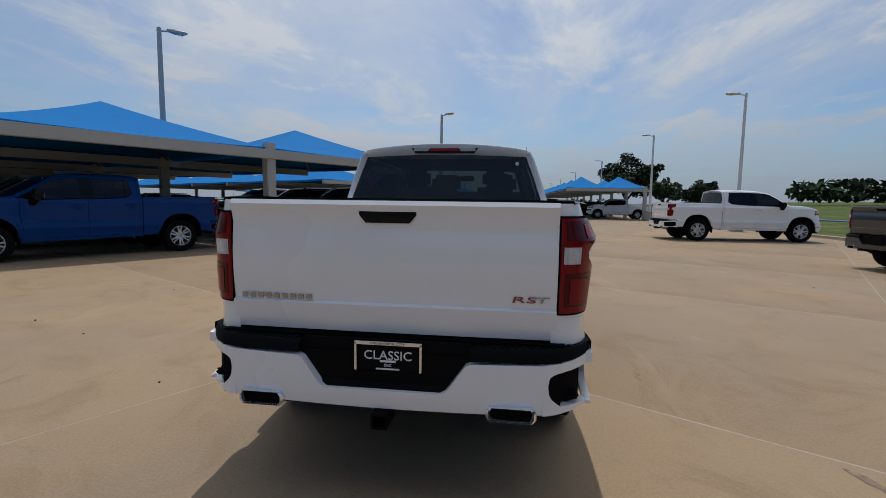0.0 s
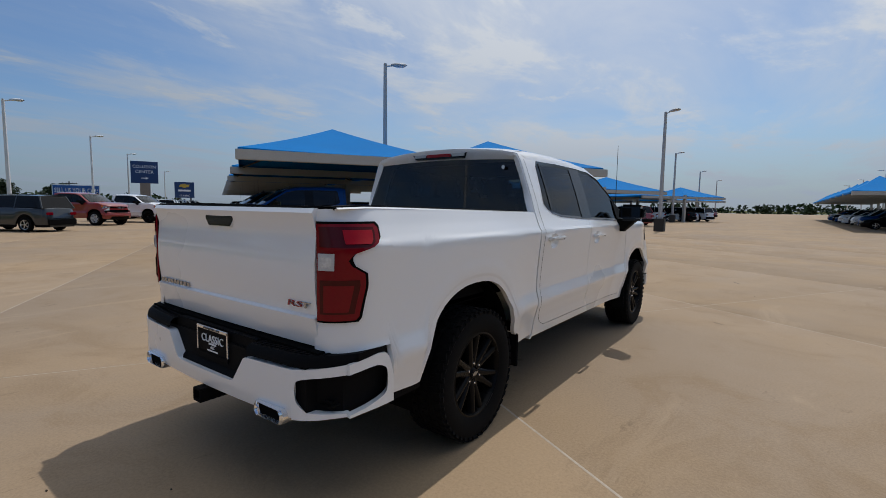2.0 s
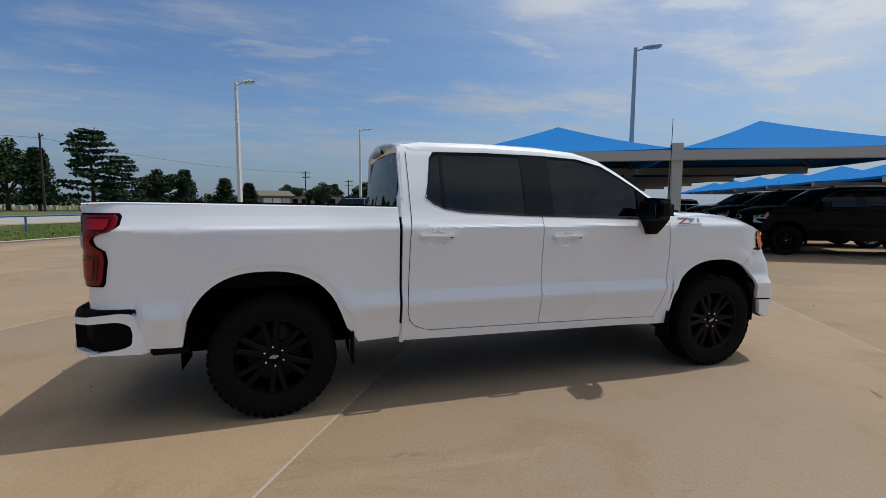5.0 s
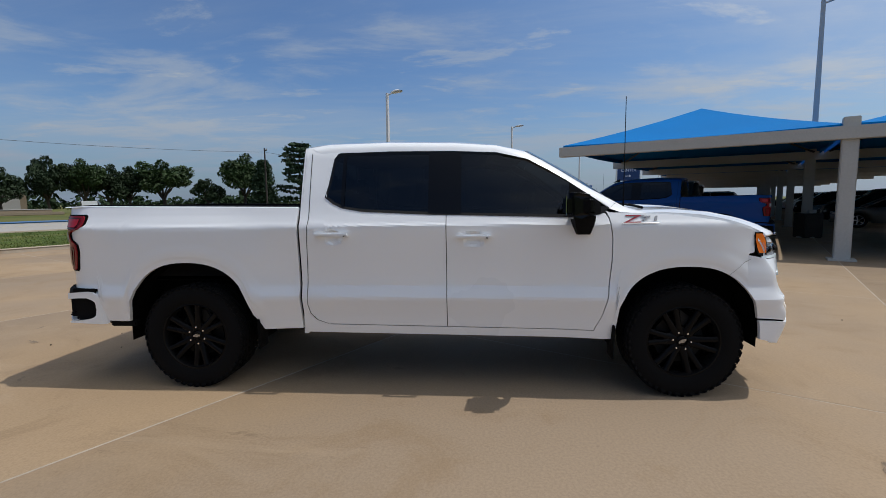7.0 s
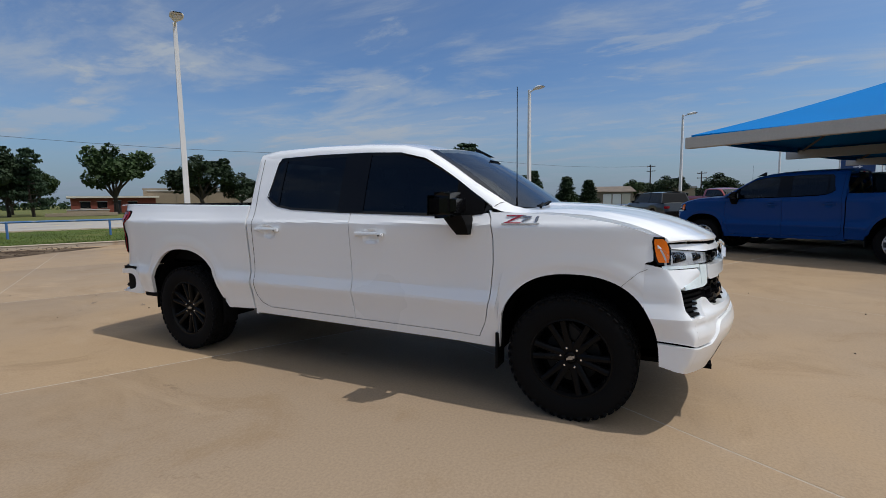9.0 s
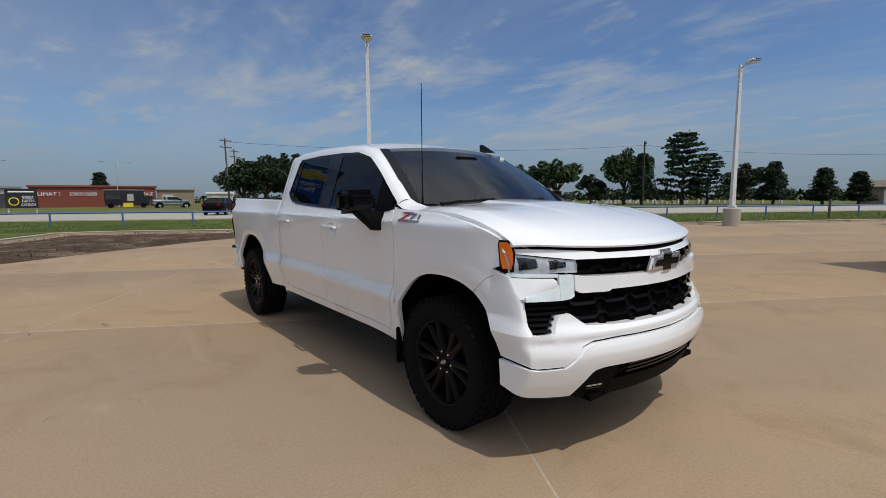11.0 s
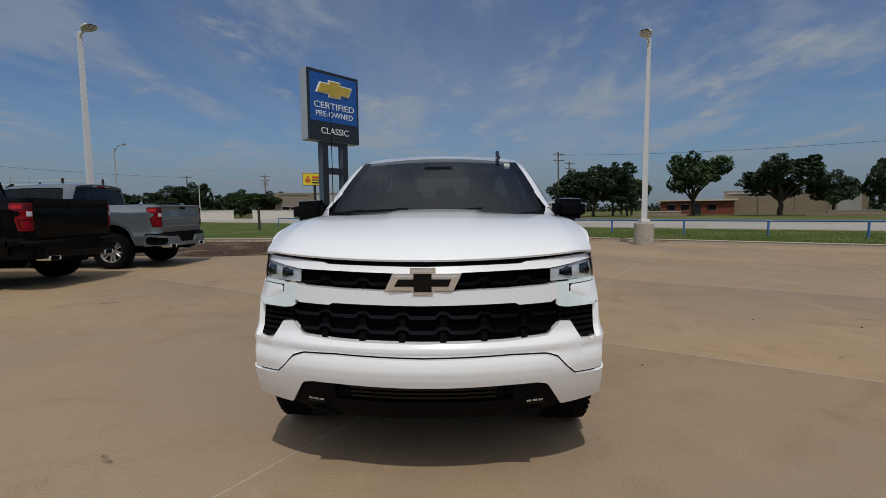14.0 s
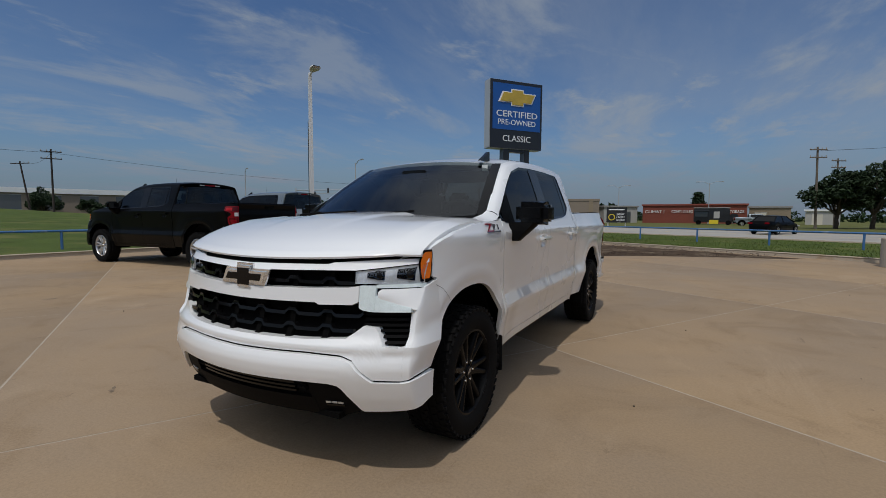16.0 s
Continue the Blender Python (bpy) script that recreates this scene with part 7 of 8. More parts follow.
def conifer_meshes(seed, leaf, open_=True):
    """Layered evergreen: whorls of flat boughs up a straight stem."""
    r = random.Random(seed)
    tr, cr = bmesh.new(), bmesh.new()
    limb(tr, (0, 0, -0.02), (0.01, 0, 0.97), 0.026, 0.004, r, 6)
    z = 0.16
    while z < 0.98:
        reach = (0.34 if open_ else 0.22) * (1 - (z - 0.1) / 0.95) ** (0.6 if open_ else 0.9) + 0.02
        for i in range(6 if open_ else 8):
            a = r.uniform(0, 6.28)
            l = reach * r.uniform(0.55, 1.1)
            tip = Vector((math.cos(a) * l, math.sin(a) * l, z + l * r.uniform(-0.05, 0.18)))
            limb(tr, (0, 0, z), tip, 0.006, 0.002, r, 2)
            for k in (0.4, 0.7, 1.0):
                leaf_cloud(r, 20 if open_ else 26, Vector((0, 0, z)).lerp(tip, k), 0.06 if open_ else 0.075, 0.028, 0.35 if open_ else 0.8, cr)
        z += 0.075 if open_ else 0.055
    return mesh_of("trunk", tr, M_BARK), mesh_of("crown", cr, leaf, 180)


OAKS = [oak_meshes(3, M_LEAF), oak_meshes(8, M_LEAF_D), oak_meshes(15, M_LEAF), oak_meshes(21, M_LEAF_D)]
CONS = [conifer_meshes(5, M_NEEDLE, True), conifer_meshes(9, M_NEEDLE, False), conifer_meshes(12, M_LEAF_D, False)]


def tree(kind, x, y, h, w, turn, label, z=None):
    """w: how wide, as a share of the built shape."""
    tm, cm = (OAKS if kind[0] == "o" else CONS)[int(kind[1])]
    t = empty("tree", label, "tree", "", "", Matrix.Translation((x, y, GRASS_Z - 0.02 if z is None else z)) @ Matrix.Rotation(turn, 4, "Z") @ Matrix.Diagonal((h * w, h * w, h, 1)))
    part("trunk", tm, None, t)
    part("crown", cm, None, t)
    return t


OAK = "broad leafy tree with a dark green crown"
for kind, x, y, h, w in (("o0", -37.2, -71.3, 10.3, 1.10), ("o1", -47.0, -65.5, 9.2, 1.35), ("o3", -52.5, -62.8, 6.6, 1.1), ("o1", -62.7, -66.0, 9.0, 0.85), ("o2", -66.2, -63.0, 8.8, 0.9), ("o3", -69.8, -61.6, 8.2, 1.0), ("o1", -72.6, -60.4, 8.0, 1.0), ("o0", -73.3, -54.6, 8.9, 1.25), ("o2", -71.0, -38.7, 9.6, 1.0), ("o1", -69.0, -43.9, 5.4, 1.1), ("o1", -24.5, -71.0, 8.8, 0.8), ("o0", -30.0, -78.0, 6.6, 1.0), ("o3", 18.6, 69.0, 9.4, 1.1), ("o1", 29.8, 71.0, 5.4, 1.2), ("o2", 25.0, 72.0, 5.8, 1.0), ("o1", -84.0, 2.0, 5.0, 1.6), ("o3", -83.0, 9.5, 5.2, 1.6), ("o2", -110.0, -5.0, 5.5, 1.4), ("o1", -88.0, 19.0, 4.2, 1.5), ("o1", 52.0, -84.0, 7.2, 1.1), ("o3", 56.0, -82.0, 6.5, 1.2), ("o2", 47.5, -94.0, 6.2, 1.4), ("o1", 43.0, -99.0, 6.0, 1.4), ("o3", 99.0, -34.0, 6.2, 1.0), ("o1", 104.0, -44.0, 4.5, 1.3)):
    tree(kind, x, y, h, w, x * 0.7, OAK)
for kind, x, y, h, w, lb in (("c0", -70.6, -29.0, 11.6, 1.0, "tall open cedar with layered boughs"), ("c1", -67.0, -33.5, 8.0, 1.1, "dense dark evergreen by the street"), ("c0", -73.0, -26.3, 8.2, 1.0, "open cedar with dark layered boughs"), ("o1", -78.0, -23.2, 6.4, 1.2, "low spreading dark tree by the street"), ("c1", -79.2, -19.6, 6.4, 1.3, "pointed dark evergreen by the street"), ("c2", -80.5, -14.0, 5.2, 1.5, "pointed dark evergreen by the street"), ("c2", -82.5, -10.5, 4.6, 1.6, "bushy dark evergreen by the street"), ("o3", -17.0, -67.0, 7.4, 1.15, "bushy dark pine with a spreading crown"), ("o1", -20.6, -68.0, 7.9, 1.1, "bushy dark pine with a spreading crown"), ("c0", -25.6, -67.5, 8.8, 0.8, "ragged tall cedar in the grounds"), ("c1", -2.5, -118.0, 7.2, 1.3, "dark conical evergreen behind the storage hall"), ("o2", -31.5, -88.0, 5.5, 1.2, "yellow-green leafy tree in the grounds")):
    tree(kind, x, y, h, w, x * 1.3, lb)


def woods(label, a0, a1, dist, h, n, seed, z0=0.0, centre=(0, 0)):
    """A far belt of trees: uneven lobes of leaf clumps in one mesh."""
    r = random.Random(seed)
    bm = bmesh.new()
    for i in range(n):
        a = radians(a0 + (a1 - a0) * (i + r.uniform(-0.5, 0.5)) / n)
        d = dist * r.uniform(0.94, 1.10)
        hh = h * r.uniform(0.5, 1.15) * (0.75 + 0.4 * noise.noise(Vector((a * 9, seed, 0))))
        c = (centre[0] - math.sin(a) * d, centre[1] + math.cos(a) * d)
        leaf_cloud(r, 46, (c[0], c[1], z0 + hh * 0.45), hh * 0.62, hh * 0.22, 0.8, bm)
    return tagged(part("far_trees", bm, M_HEDGE, None, "", None, 180), label, "trees", "", "stuff")


woods("dark belt of distant trees behind the field", -88, -30, 150, 7.5, 110, 1, 3.2)
woods("low distant trees beyond the lot", -14, 12, 260, 6.0, 60, 2)
woods("low distant trees along the street", 66, 100, 150, 5.0, 90, 3)
woods("distant trees beyond the cemetery", 100, 150, 165, 5.5, 130, 4)
woods("dark trees behind the storage halls", 188, 222, 140, 7.0, 90, 5, 0.5)
woods("distant trees beyond the grounds", 150, 186, 190, 4.5, 70, 6)
woods("distant trees beyond the junction", 222, 262, 180, 6.5, 80, 7, 2.0)


# ---------------------------------------------------------------- poles and wires
def utility_pole(x, y, h, material, turn=0.0, lean=0.0, cans=False, arms=1):
    t = empty("utility_pole", "timber utility pole with cross arm and wires", "utility pole", "", "", Matrix.Translation((x, y, GRASS_Z - 0.05)) @ Matrix.Rotation(turn, 4, "Z") @ Matrix.Rotation(lean, 4, "Y"))
    part("pole", rodded((0, 0, 0), (0, 0, h), 0.15, 0.10, 10), material, t)
    for i in range(arms):
        z = h - 0.35 - i * 0.9
        part("cross_arm", boxed((0, 0.13, z), (2.2, 0.10, 0.12), None, 0.01), material, t)
        for xx in (-1.0, -0.45, 0.45, 1.0):
            part("insulator", rodded((xx, 0.13, z + 0.06), (xx, 0.13, z + 0.24), 0.045, 0.03, 8), M_BASE, t)
    if cans:
        for a in (-0.35, 0.35):
            part("transformer", rodded((a, -0.2, h - 2.6), (a, -0.2, h - 1.6), 0.24, None, 12), M_POLE_G, t)
    return t


utility_pole(-14.7, -65.3, 9.7, M_TIMBER, 0.6, 0.03, False, 2)
utility_pole(-19.2, -78.8, 9.6, M_TIMBER, 0.6, 0, False, 2)
utility_pole(-63.8, -31.6, 9.4, M_TIMBER_D, 0.6)
utility_pole(45.0, -101.0, 9.6, M_TIMBER, 0.2, 0, True, 2)
utility_pole(72.2, -25.0, 9.8, M_TIMBER_D, 1.2, 0, False, 2)
utility_pole(88.0, -28.5, 9.4, M_TIMBER_D, 1.2, 0.12)
utility_pole(-97.0, -1.0, 7.7, M_TIMBER_D, 0.8, 0, False, 2)
utility_pole(-100.0, 8.0, 6.2, M_TIMBER_D, 0.8, 0, False, 2)
utility_pole(58.0, -92.0, 9.0, M_TIMBER, 0.2)
utility_pole(-92.0, 21.0, 4.6, M_TIMBER_D, 0.8)


def wire(a, b, sag):
    bm = bmesh.new()
    pts = [Vector(a).lerp(Vector(b), k) - Vector((0, 0, sag * 4 * k * (1 - k))) for k in np.linspace(0, 1, 13)]
    for p, q in zip(pts, pts[1:]):
        rod(bm, p, q, 0.018, None, 4, False)
    return tagged(part("overhead_wire", bm, M_WIRE), "thin black overhead wire between poles", "wire")


wire((-14.7, -65.3, 9.3), (-63.8, -31.6, 8.9), 1.0)
wire((-63.8, -31.6, 8.9), (-97.0, -1.0, 7.5), 0.9)
wire((72.2, -25.0, 9.4), (58.0, -92.0, 8.7), 1.0)
wire((88.0, -28.5, 9.2), (72.2, -25.0, 9.4), 0.5)
wire((72.2, -25.0, 9.4), (60.0, 40.0, 9.4), 1.0)


def road_light(x, y, h, turn, twin=True):
    t = empty("road_light", "slim grey double-armed road light", "street lamp", "", "", Matrix.Translation((x, y, GRASS_Z)) @ Matrix.Rotation(turn, 4, "Z"))
    part("pole", rodded((0, 0, 0), (0, 0, h), 0.10, 0.06, 8), M_POLE_G, t)
    for s in (-1, 1) if twin else (1,):
        part("arm", rod(rodded((0, 0, h - 0.3), (s * 1.0, 0, h + 0.2), 0.04, None, 6), (s * 1.0, 0, h + 0.2), (s * 1.8, 0, h + 0.22), 0.04, None, 6), M_POLE_G, t)
        part("lamp_head", boxed((s * 2.1, 0, h + 0.2), (0.7, 0.26, 0.14), None, 0.04), M_POLE_G, t)
    return t


for x, y in ((13.0, -105.0), (-4.3, -100.0), (44.0, -72.0)):
    road_light(x, y, 8.0, 0.2)
road_light(34.0, -40.0, 7.6, 2.6, False)
road_light(60.4, -45.4, 8.2, 2.6, False)
# signals over the junction
for x, y, ln in ((77.0, -72.0, 14.0), (92.0, -82.0, 16.0)):
    t = empty("traffic_signal", "traffic signals on a mast arm over the junction", "traffic light", "", "", Matrix.Translation((x, y, GRASS_Z)) @ Matrix.Rotation(radians(222), 4, "Z"))
    part("mast", rodded((0, 0, 0), (0, 0, 7.4), 0.16, 0.12, 10), M_POLE_G, t)
    part("mast_arm", rodded((0, 0, 6.9), (ln, 0, 7.3), 0.11, 0.06, 8), M_POLE_G, t)
    for k in (0.5, 0.92):
        part("signal_head", boxed((ln * k, 0, 7.0), (0.4, 0.35, 1.1), None, 0.05), M_SIGN_BLACK, t)


# ---------------------------------------------------------------- buildings over the street
def facing(x, y, dx, dy, z=None):
    """A frame with x along the front, y going in, z up."""
    d = Vector((dx, dy, 0)).normalized()
    n = Vector((-d.y, d.x, 0))
    return Matrix(((d.x, n.x, 0, x), (d.y, n.y, 0, y), (0, 0, 1, GRASS_Z - 0.05 if z is None else z), (0, 0, 0, 1)))


def hall(name, label, p0, p1, h, depth, wall, roof=None, openings=(), rim=0.35, overhang=0.25):
    """A flat-roofed building whose front goes from p0 to p1, seen with p0 to the left."""
    a, b = Vector(p0), Vector(p1)
    w = (b - a).length
    t = empty(name, label, "building", "", "", facing(a.x, a.y, b.x - a.x, b.y - a.y))
    part("wall", boxed((w / 2, depth / 2, h / 2), (w, depth, h)), wall, t)
    part("roof", boxed((w / 2, depth / 2, h + rim / 2), (w + 2 * overhang, depth + 2 * overhang, rim), None, 0.02), roof or M_ROOF, t)
    for nm, x0, x1, z0, z1, m in openings:
        out = -0.06 if nm in ("pilaster", "awning", "band", "sign_panel") else 0.02
        o = part(nm, boxed(((x0 + x1) / 2, out if out < 0 else -0.015, (z0 + z1) / 2), (x1 - x0, 0.12 if out < 0 else 0.06, z1 - z0), None, 0.01), m, t)
        if nm in ("window", "door"):
            part("frame", box(boxed(((x0 + x1) / 2, -0.03, z1 + 0.04), (x1 - x0 + 0.16, 0.10, 0.08)), ((x0 + x1) / 2, -0.03, z0 - 0.03), (x1 - x0 + 0.16, 0.10, 0.06)), M_TAUPE_L, o)
    return t, w


# brick storage hall with white lettering
ops = []
for i in range(6):
    ops.append(("pilaster", 0.1 + i * 3.88, 0.45 + i * 3.88, 0.0, 3.3, M_BRICK))
sh, w_ = hall("storage_hall", "long red-brick climate controlled storage hall", (8.5, -110.5), (-11.4, -109.3), 3.9, 12, M_BRICK, M_ROOF_R, ops)
for text, x, wd in (("CLIMATE", 2.5, 4.0), ("CONTROLLED", 8.0, 4.2), ("INSIDE", 12.6, 2.6), ("SELF STORAGE", 17.3, 4.2)):
    lettering("wall_letters", text, 0.9, Matrix.Translation((x, -0.08, 2.55)) @ Matrix.Rotation(math.pi / 2, 4, "X"), M_LETTER, sh, wd, 0.03)
# taupe shops
ops = [("pilaster", x, x + 0.9, 0, 5.4, M_STONE) for x in (0, 7.5, 15.5, 23.2)]
ops += [("sign_panel", 9.0, 15.0, 0.9, 4.9, M_TAUPE_L)]
ops += [("window", x, x + 1.5, 0.5, 2.3, M_GLOSS) for x in (1.6, 4.6, 9.4, 11.4, 13.3, 17.0, 19.6)] + [("door", x, x + 1.0, 0.05, 2.2, M_GLOSS) for x in (3.4, 6.4, 16.4 - 0.2, 21.6)]
hall("shop_row", "taupe stucco row of small shops", (41.5, -97.5), (17.0, -104.5), 4.9, 14, M_TAUPE, M_TAUPE, ops, 0.5, 0.1)
hall("shop", "low pale workshop with a flat roof", (16.2, -106.0), (9.8, -112.0), 3.6, 9, M_TAUPE_L, M_ROOF, [("door", 1.0, 3.6, 0, 2.6, M_GREY), ("door", 4.4, 7.0, 0, 2.6, M_GREY)])
hall("shed", "tan metal shed with roller door", (-12.0, -112.5), (-19.0, -111.5), 3.4, 10, M_STONE, M_ROOF, [("door", 1.0, 3.0, 0, 2.4, M_DOOR_W)])
hall("shed", "small white shed with a door", (-20.5, -106.5), (-25.5, -105.5), 2.6, 6, M_TAUPE_L, M_LETTER, [("door", 1.0, 2.6, 0, 2.1, M_DOOR_W)])
# house and mausoleum in the grounds
ops = [("window", x, x + 1.3, 0.9, 1.9, M_GLOSS) for x in (1.2, 3.4, 7.6)] + [("door", 5.6, 6.6, 0.05, 2.05, M_SIGN_BLACK)]
hall("brick_house", "low brown-brick office with a flat roof", (-37.0, -83.0), (-47.5, -78.0), 2.5, 7, M_BRICK, M_DOOR_W, ops, 0.3, 0.5)
ops = [("pilaster", x, x + 0.6, 0, 4.0, M_STONE) for x in (0, 5.2, 10.4, 15.0)] + [("band", 0.0, 19.2, 3.7, 4.0, M_TAUPE_L)] + [("sign_panel", 16.0, 19.0, 0.6, 3.5, M_TAUPE_L)]
hall("mausoleum", "long tan-brick mausoleum with flat roof", (-48.5, -83.0), (-65.0, -72.0), 4.0, 8, M_STONE, M_STONE, ops, 0.25, 0.1)
t, _w = hall("garden_shed", "small tan garage with pale doors", (-86.0, -10.0), (-88.5, -3.5), 2.4, 6, M_TAUPE, M_TAUPE, [("door", 1.6, 3.1, 0.05, 2.05, M_LETTER), ("door", 3.3, 4.8, 0.05, 2.05, M_LETTER), ("door", 5.0, 6.5, 0.05, 2.05, M_DOOR_W)], 0.15, 0.4)
part("gable_roof", sheet([[Vector((x, y, z)) for x in (-0.5, 7.4)] for y, z in ((-0.6, 2.45), (3.0, 3.5), (6.6, 2.45))]), M_TIMBER, t)
hall("school", "low tan building with dark bays", (-118.0, -6.0), (-121.0, 8.0), 3.4, 10, M_STONE, M_ROOF, [("window", x, x + 2.2, 0.2, 2.2, M_GLOSS) for x in (1.0, 4.2, 7.4, 10.6)], 0.4)
hall("warehouse", "long white-roofed warehouse on the rise", (114.0, -30.0), (104.0, -56.0), 5.4, 20, M_TAUPE, M_LETTER, [("door", x, x + 3.0, 2.2, 5.0, M_GREY) for x in (3, 9, 15, 21)], 1.0, 0.4)
# stone planters and tables in the grounds
for x, y, ln, turn in ((-52.5, -59.5, 9.0, 0.6), (-70.0, -52.0, 8.0, 0.7), (-29.0, -62.5, 7.0, 0.45)):
    t = empty("stone_planter", "low stacked stone planter with pale coping", "planter", "", "", Matrix.Translation((x, y, GRASS_Z)) @ Matrix.Rotation(-turn, 4, "Z"))
    part("wall", boxed((0, 0, 0.35), (ln * 0.6, 2.0, 0.7), None, 0.05), M_STONE, t)
    part("lower_wall", boxed((0.6, 1.0, 0.2), (ln, 1.2, 0.4), None, 0.05), M_STONE, t)
    part("coping", boxed((0, 0, 0.75), (ln * 0.62, 2.1, 0.10), None, 0.03), M_TAUPE_L, t)
t = empty("notice_board", "white notice board on two dark posts", "sign", "", "", facing(-63.0, -59.5, -0.7, 0.72))
part("board", boxed((0, 0, 1.35), (2.0, 0.08, 1.1), None, 0.02), M_LETTER, t)
for x in (-1.05, 1.05):
    part("post", boxed((x, 0, 0.95), (0.12, 0.12, 1.9)), M_TIMBER_D, t)
rg = random.Random(5)
hb = leaf_cloud(rg, 500, (0, 0, 0.55), 0.9, 0.10, 0.55)
for v in hb.verts:
    v.co.x *= 1.6
tagged(part("clipped_bush", hb, M_LEAF_D, None, "", None, 180), "clipped green bush beside the board", "bush").location = (-66.5, -57.8, GRASS_Z)
# headstones
hs = bmesh.new()
for i in range(70):
    x, y = rg.uniform(-105, -72), rg.uniform(-62, -22)
    box(hs, (x, y, GRASS_Z + 0.25), (rg.uniform(0.5, 0.9), 0.25, rg.uniform(0.4, 0.8)), None)
tagged(part("headstones", hs, M_TAUPE_L), "small pale headstones on the lawn", "headstones", "", "stuff")
# food truck before the storage hall
ft = empty("food_truck", "black food truck with a striped awning", "truck", "", "", facing(-1.4, -91.3, -1, 0.05))
part("body", boxed((3.2, 1.1, 1.75), (5.6, 2.2, 2.5), None, 0.10), M_SIGN_BLACK, ft)
part("roof", boxed((3.2, 1.1, 3.05), (5.7, 2.3, 0.12), None, 0.03), M_TAUPE_L, ft)
part("hatch", boxed((1.6, -0.03, 1.9), (2.0, 0.08, 0.8)), M_GREY, ft)
part("awning", boxed((1.6, -0.5, 2.5), (2.4, 1.0, 0.06), Matrix.Identity(4)), M_GREY, ft)
part("menu_board", boxed((4.0, -0.03, 1.8), (0.9, 0.06, 1.2)), M_TAUPE_L, ft)
part("cab", boxed((6.6, 1.1, 1.2), (1.3, 2.0, 1.6), None, 0.15), M_SIGN_BLACK, ft)
for x in (1.2, 5.8):
    part("wheel", rodded((x, -0.02, 0.42), (x, 0.25, 0.42), 0.42, None, 18), M_RUBBER, ft)
part("banner", boxed((3.6, -0.8, 0.55), (1.4, 0.06, 0.7)), M_YELLOW, ft)
# low pale walls on the far side of the street
for x, y, ln in ((36.0, -62.0, 5.0), (29.0, -66.0, 6.0)):
    t = empty("block_wall", "low cream block wall by the street", "wall", "", "", Matrix.Translation((x, y, GRASS_Z)) @ Matrix.Rotation(0.3, 4, "Z"))
    part("wall", boxed((0, 0, 0.7), (ln, 0.3, 1.4), None, 0.02), M_DOOR_W, t)
    part("coping", boxed((0, 0, 1.43), (ln + 0.1, 0.4, 0.08), None, 0.02), M_DOOR_W, t)
# post in the verge and the marker by the fence
t = empty("marker_post", "weathered timber marker post in the grass", "post", "", "", Matrix.Translation((-32.5, -3.2, GRASS_Z - 0.02)))
part("post", boxed((0, 0, 0.55), (0.12, 0.12, 1.1), None, 0.01), M_TIMBER, t)
for x, y, h in ((14.0, -27.0, 1.6), (10.4, -30.0, 1.2)):
    t = empty("dark_post", "dark round post in the grass", "post", "", "", Matrix.Translation((x, y, GRASS_Z - 0.02)))
    part("post", rodded((0, 0, 0), (0, 0, h), 0.09, None, 10), M_TIMBER_D, t)


# ---------------------------------------------------------------- slabs of the lot, last
STEP, U0, V0, GAP = 4.66, -0.56, -0.73, 0.009


def slab_bm():
    h = STEP / 2 - GAP
    c = 0.006
    bm = sheet([[Vector((x, y, z)) for x in (-h, h)] for y, z in ((-h, -0.003), (-h + c, 0.0), (h - c, 0.0), (h, -0.003))])
    return bm


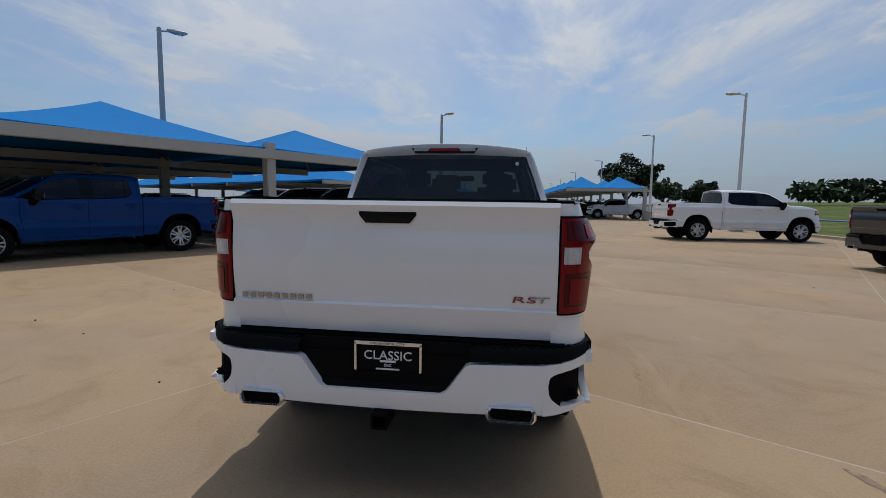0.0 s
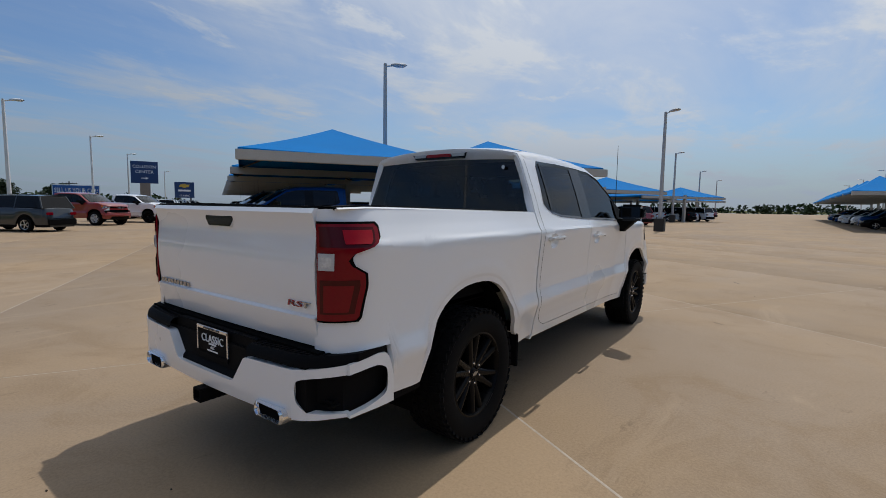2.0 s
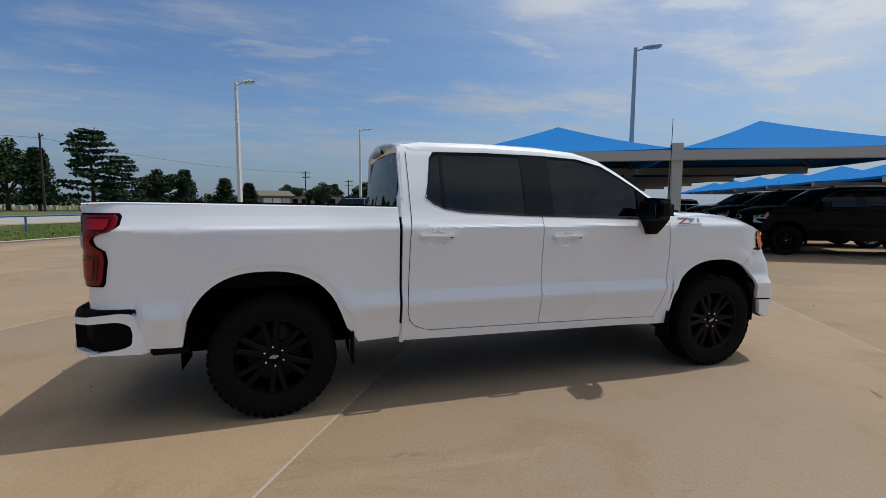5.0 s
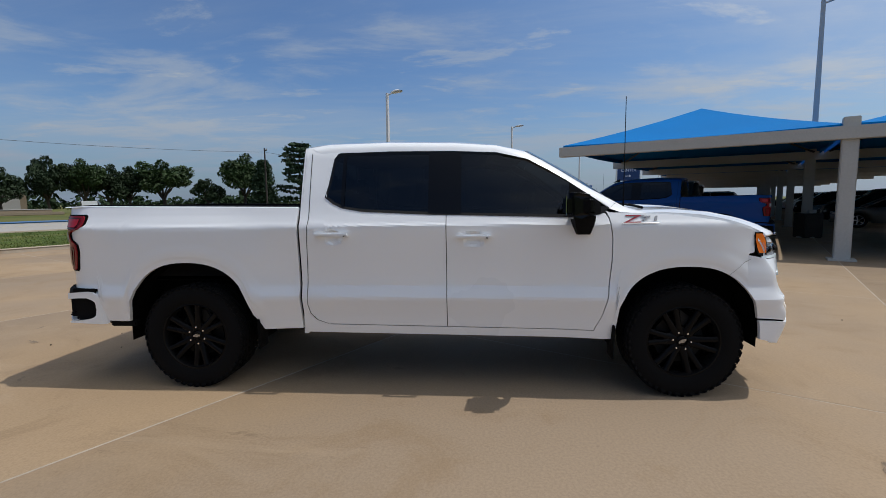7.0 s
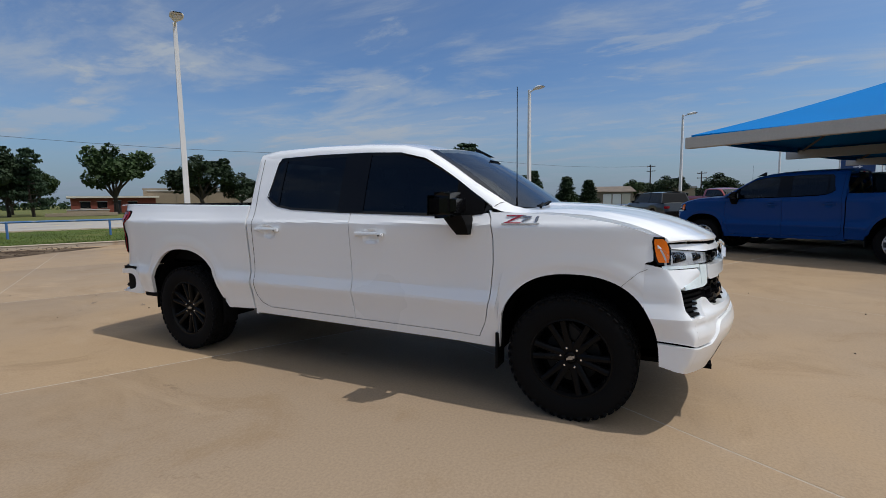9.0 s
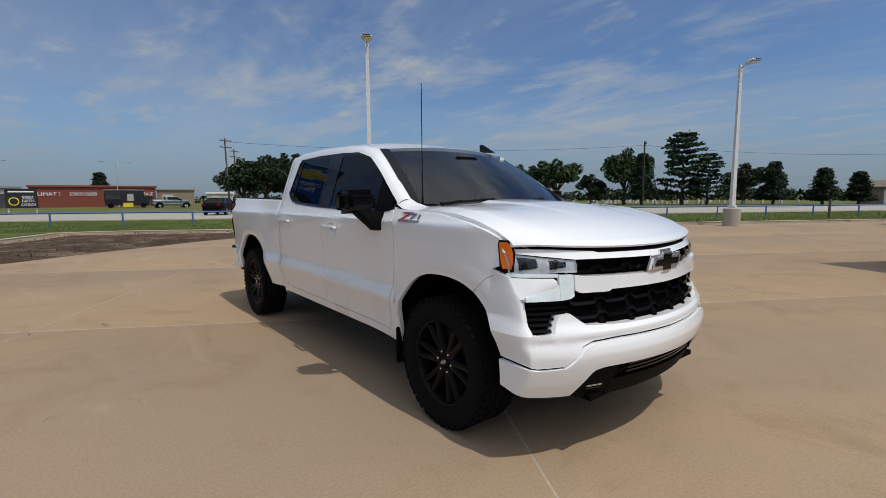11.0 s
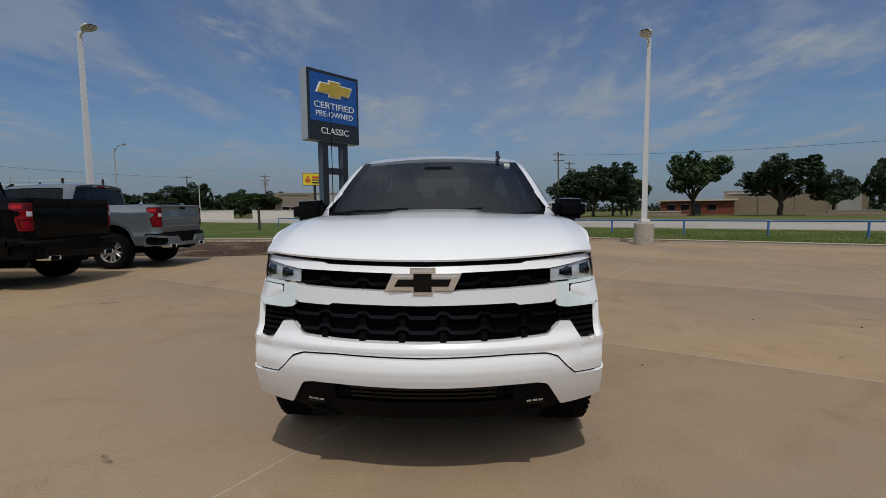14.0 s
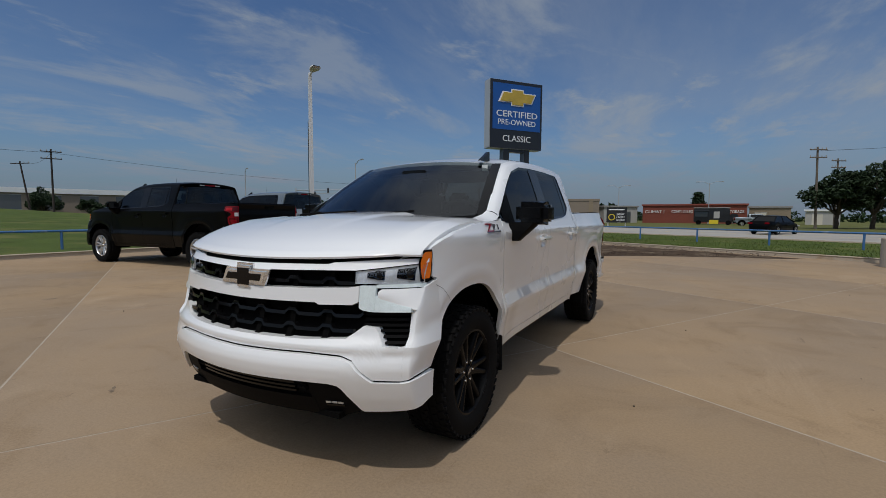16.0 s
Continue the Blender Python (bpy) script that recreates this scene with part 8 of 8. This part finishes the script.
near = keep("slab", lambda: mesh_of("slab", slab_bm(), M_SLAB))
far = bmesh.new()
for i in range(-30, 31):
    for j in range(-5, 34):
        u, v = U0 + STEP * (i + 0.5), V0 + STEP * (j + 0.5)
        if not all(inside(*UV(u + a, v + b), LOT) for a in (-2.32, 2.32) for b in (-2.32, 2.32)):
            continue
        x, y = UV(u, v)
        d = math.hypot(x, y)
        if d < 24:
            o = part("slab", near, None, pavement)
            o.location = (x, y, 0)
            o.rotation_euler = (0, 0, LOT_ANGLE)
        elif d < 95:
            h = STEP / 2 - GAP
            far.faces.new([far.verts.new((*UV(u + a, v + b), 0.0)) for a, b in ((-h, -h), (h, -h), (h, h), (-h, h))])
tagged(part("far_slabs", far, M_SLAB, pavement), "", "", "", "stuff")
jt = bmesh.new()
for i in range(-6, 8):
    c = U0 + STEP * i
    sheet([[Vector((*UV(c + a, v), -0.0012)) for a in (-0.009, 0.009)] for v in (-15.8, 24)], jt)
for j in range(-3, 6):
    c = V0 + STEP * j
    sheet([[Vector((*UV(u, c + a), -0.0012)) for a in (-0.009, 0.009)] for u in (-26, 14)], jt)
part("joint_filler", jt, M_JOINT, pavement)
# worn marks and crumbs on the concrete
rs = random.Random(17)
for i in range(20):
    a, d = rs.uniform(0, 6.28), rs.uniform(2.2, 11)
    x, y = d * math.cos(a), d * math.sin(a)
    if inside(x, y, LOT) and not (abs(x) < 1.2 and abs(y) < 3.2):
        r = rs.uniform(0.03, 0.08)
        n = 22
        turn = rs.uniform(0, 3.14)
        ph = rs.uniform(0, 6)
        pts = []
        for k in range(n):
            b = 6.283 * k / n
            rr = r * (1 + 0.30 * math.sin(2 * b + ph) + 0.25 * math.sin(3 * b + 2 * ph) + 0.22 * math.sin(5 * b + 3 * ph) + 0.15 * math.sin(9 * b + ph))
            px, py = rr * 1.7 * math.cos(b), rr * 0.42 * math.sin(b)
            pts.append((x + px * math.cos(turn) - py * math.sin(turn), y + px * math.sin(turn) + py * math.cos(turn)))
        part("stain", fill([pts], 0.0025), M_STAIN, pavement)
for i in range(46):
    a, d = rs.uniform(0, 6.28), rs.uniform(1.6, 9)
    x, y = d * math.cos(a), d * math.sin(a)
    if abs(x) < 1.1 and abs(y) < 3.1:
        continue
    s = rs.uniform(0.008, 0.022)
    t = tagged(part("pebble", box(bmesh.new(), (0, 0, s * 0.3), (s, s * 0.8, s * 0.6), None, s * 0.2), M_BARK), "small dark crumb lying on the concrete", "pebble", "crumbs on the concrete")
    t.location = (x, y, 0.0)
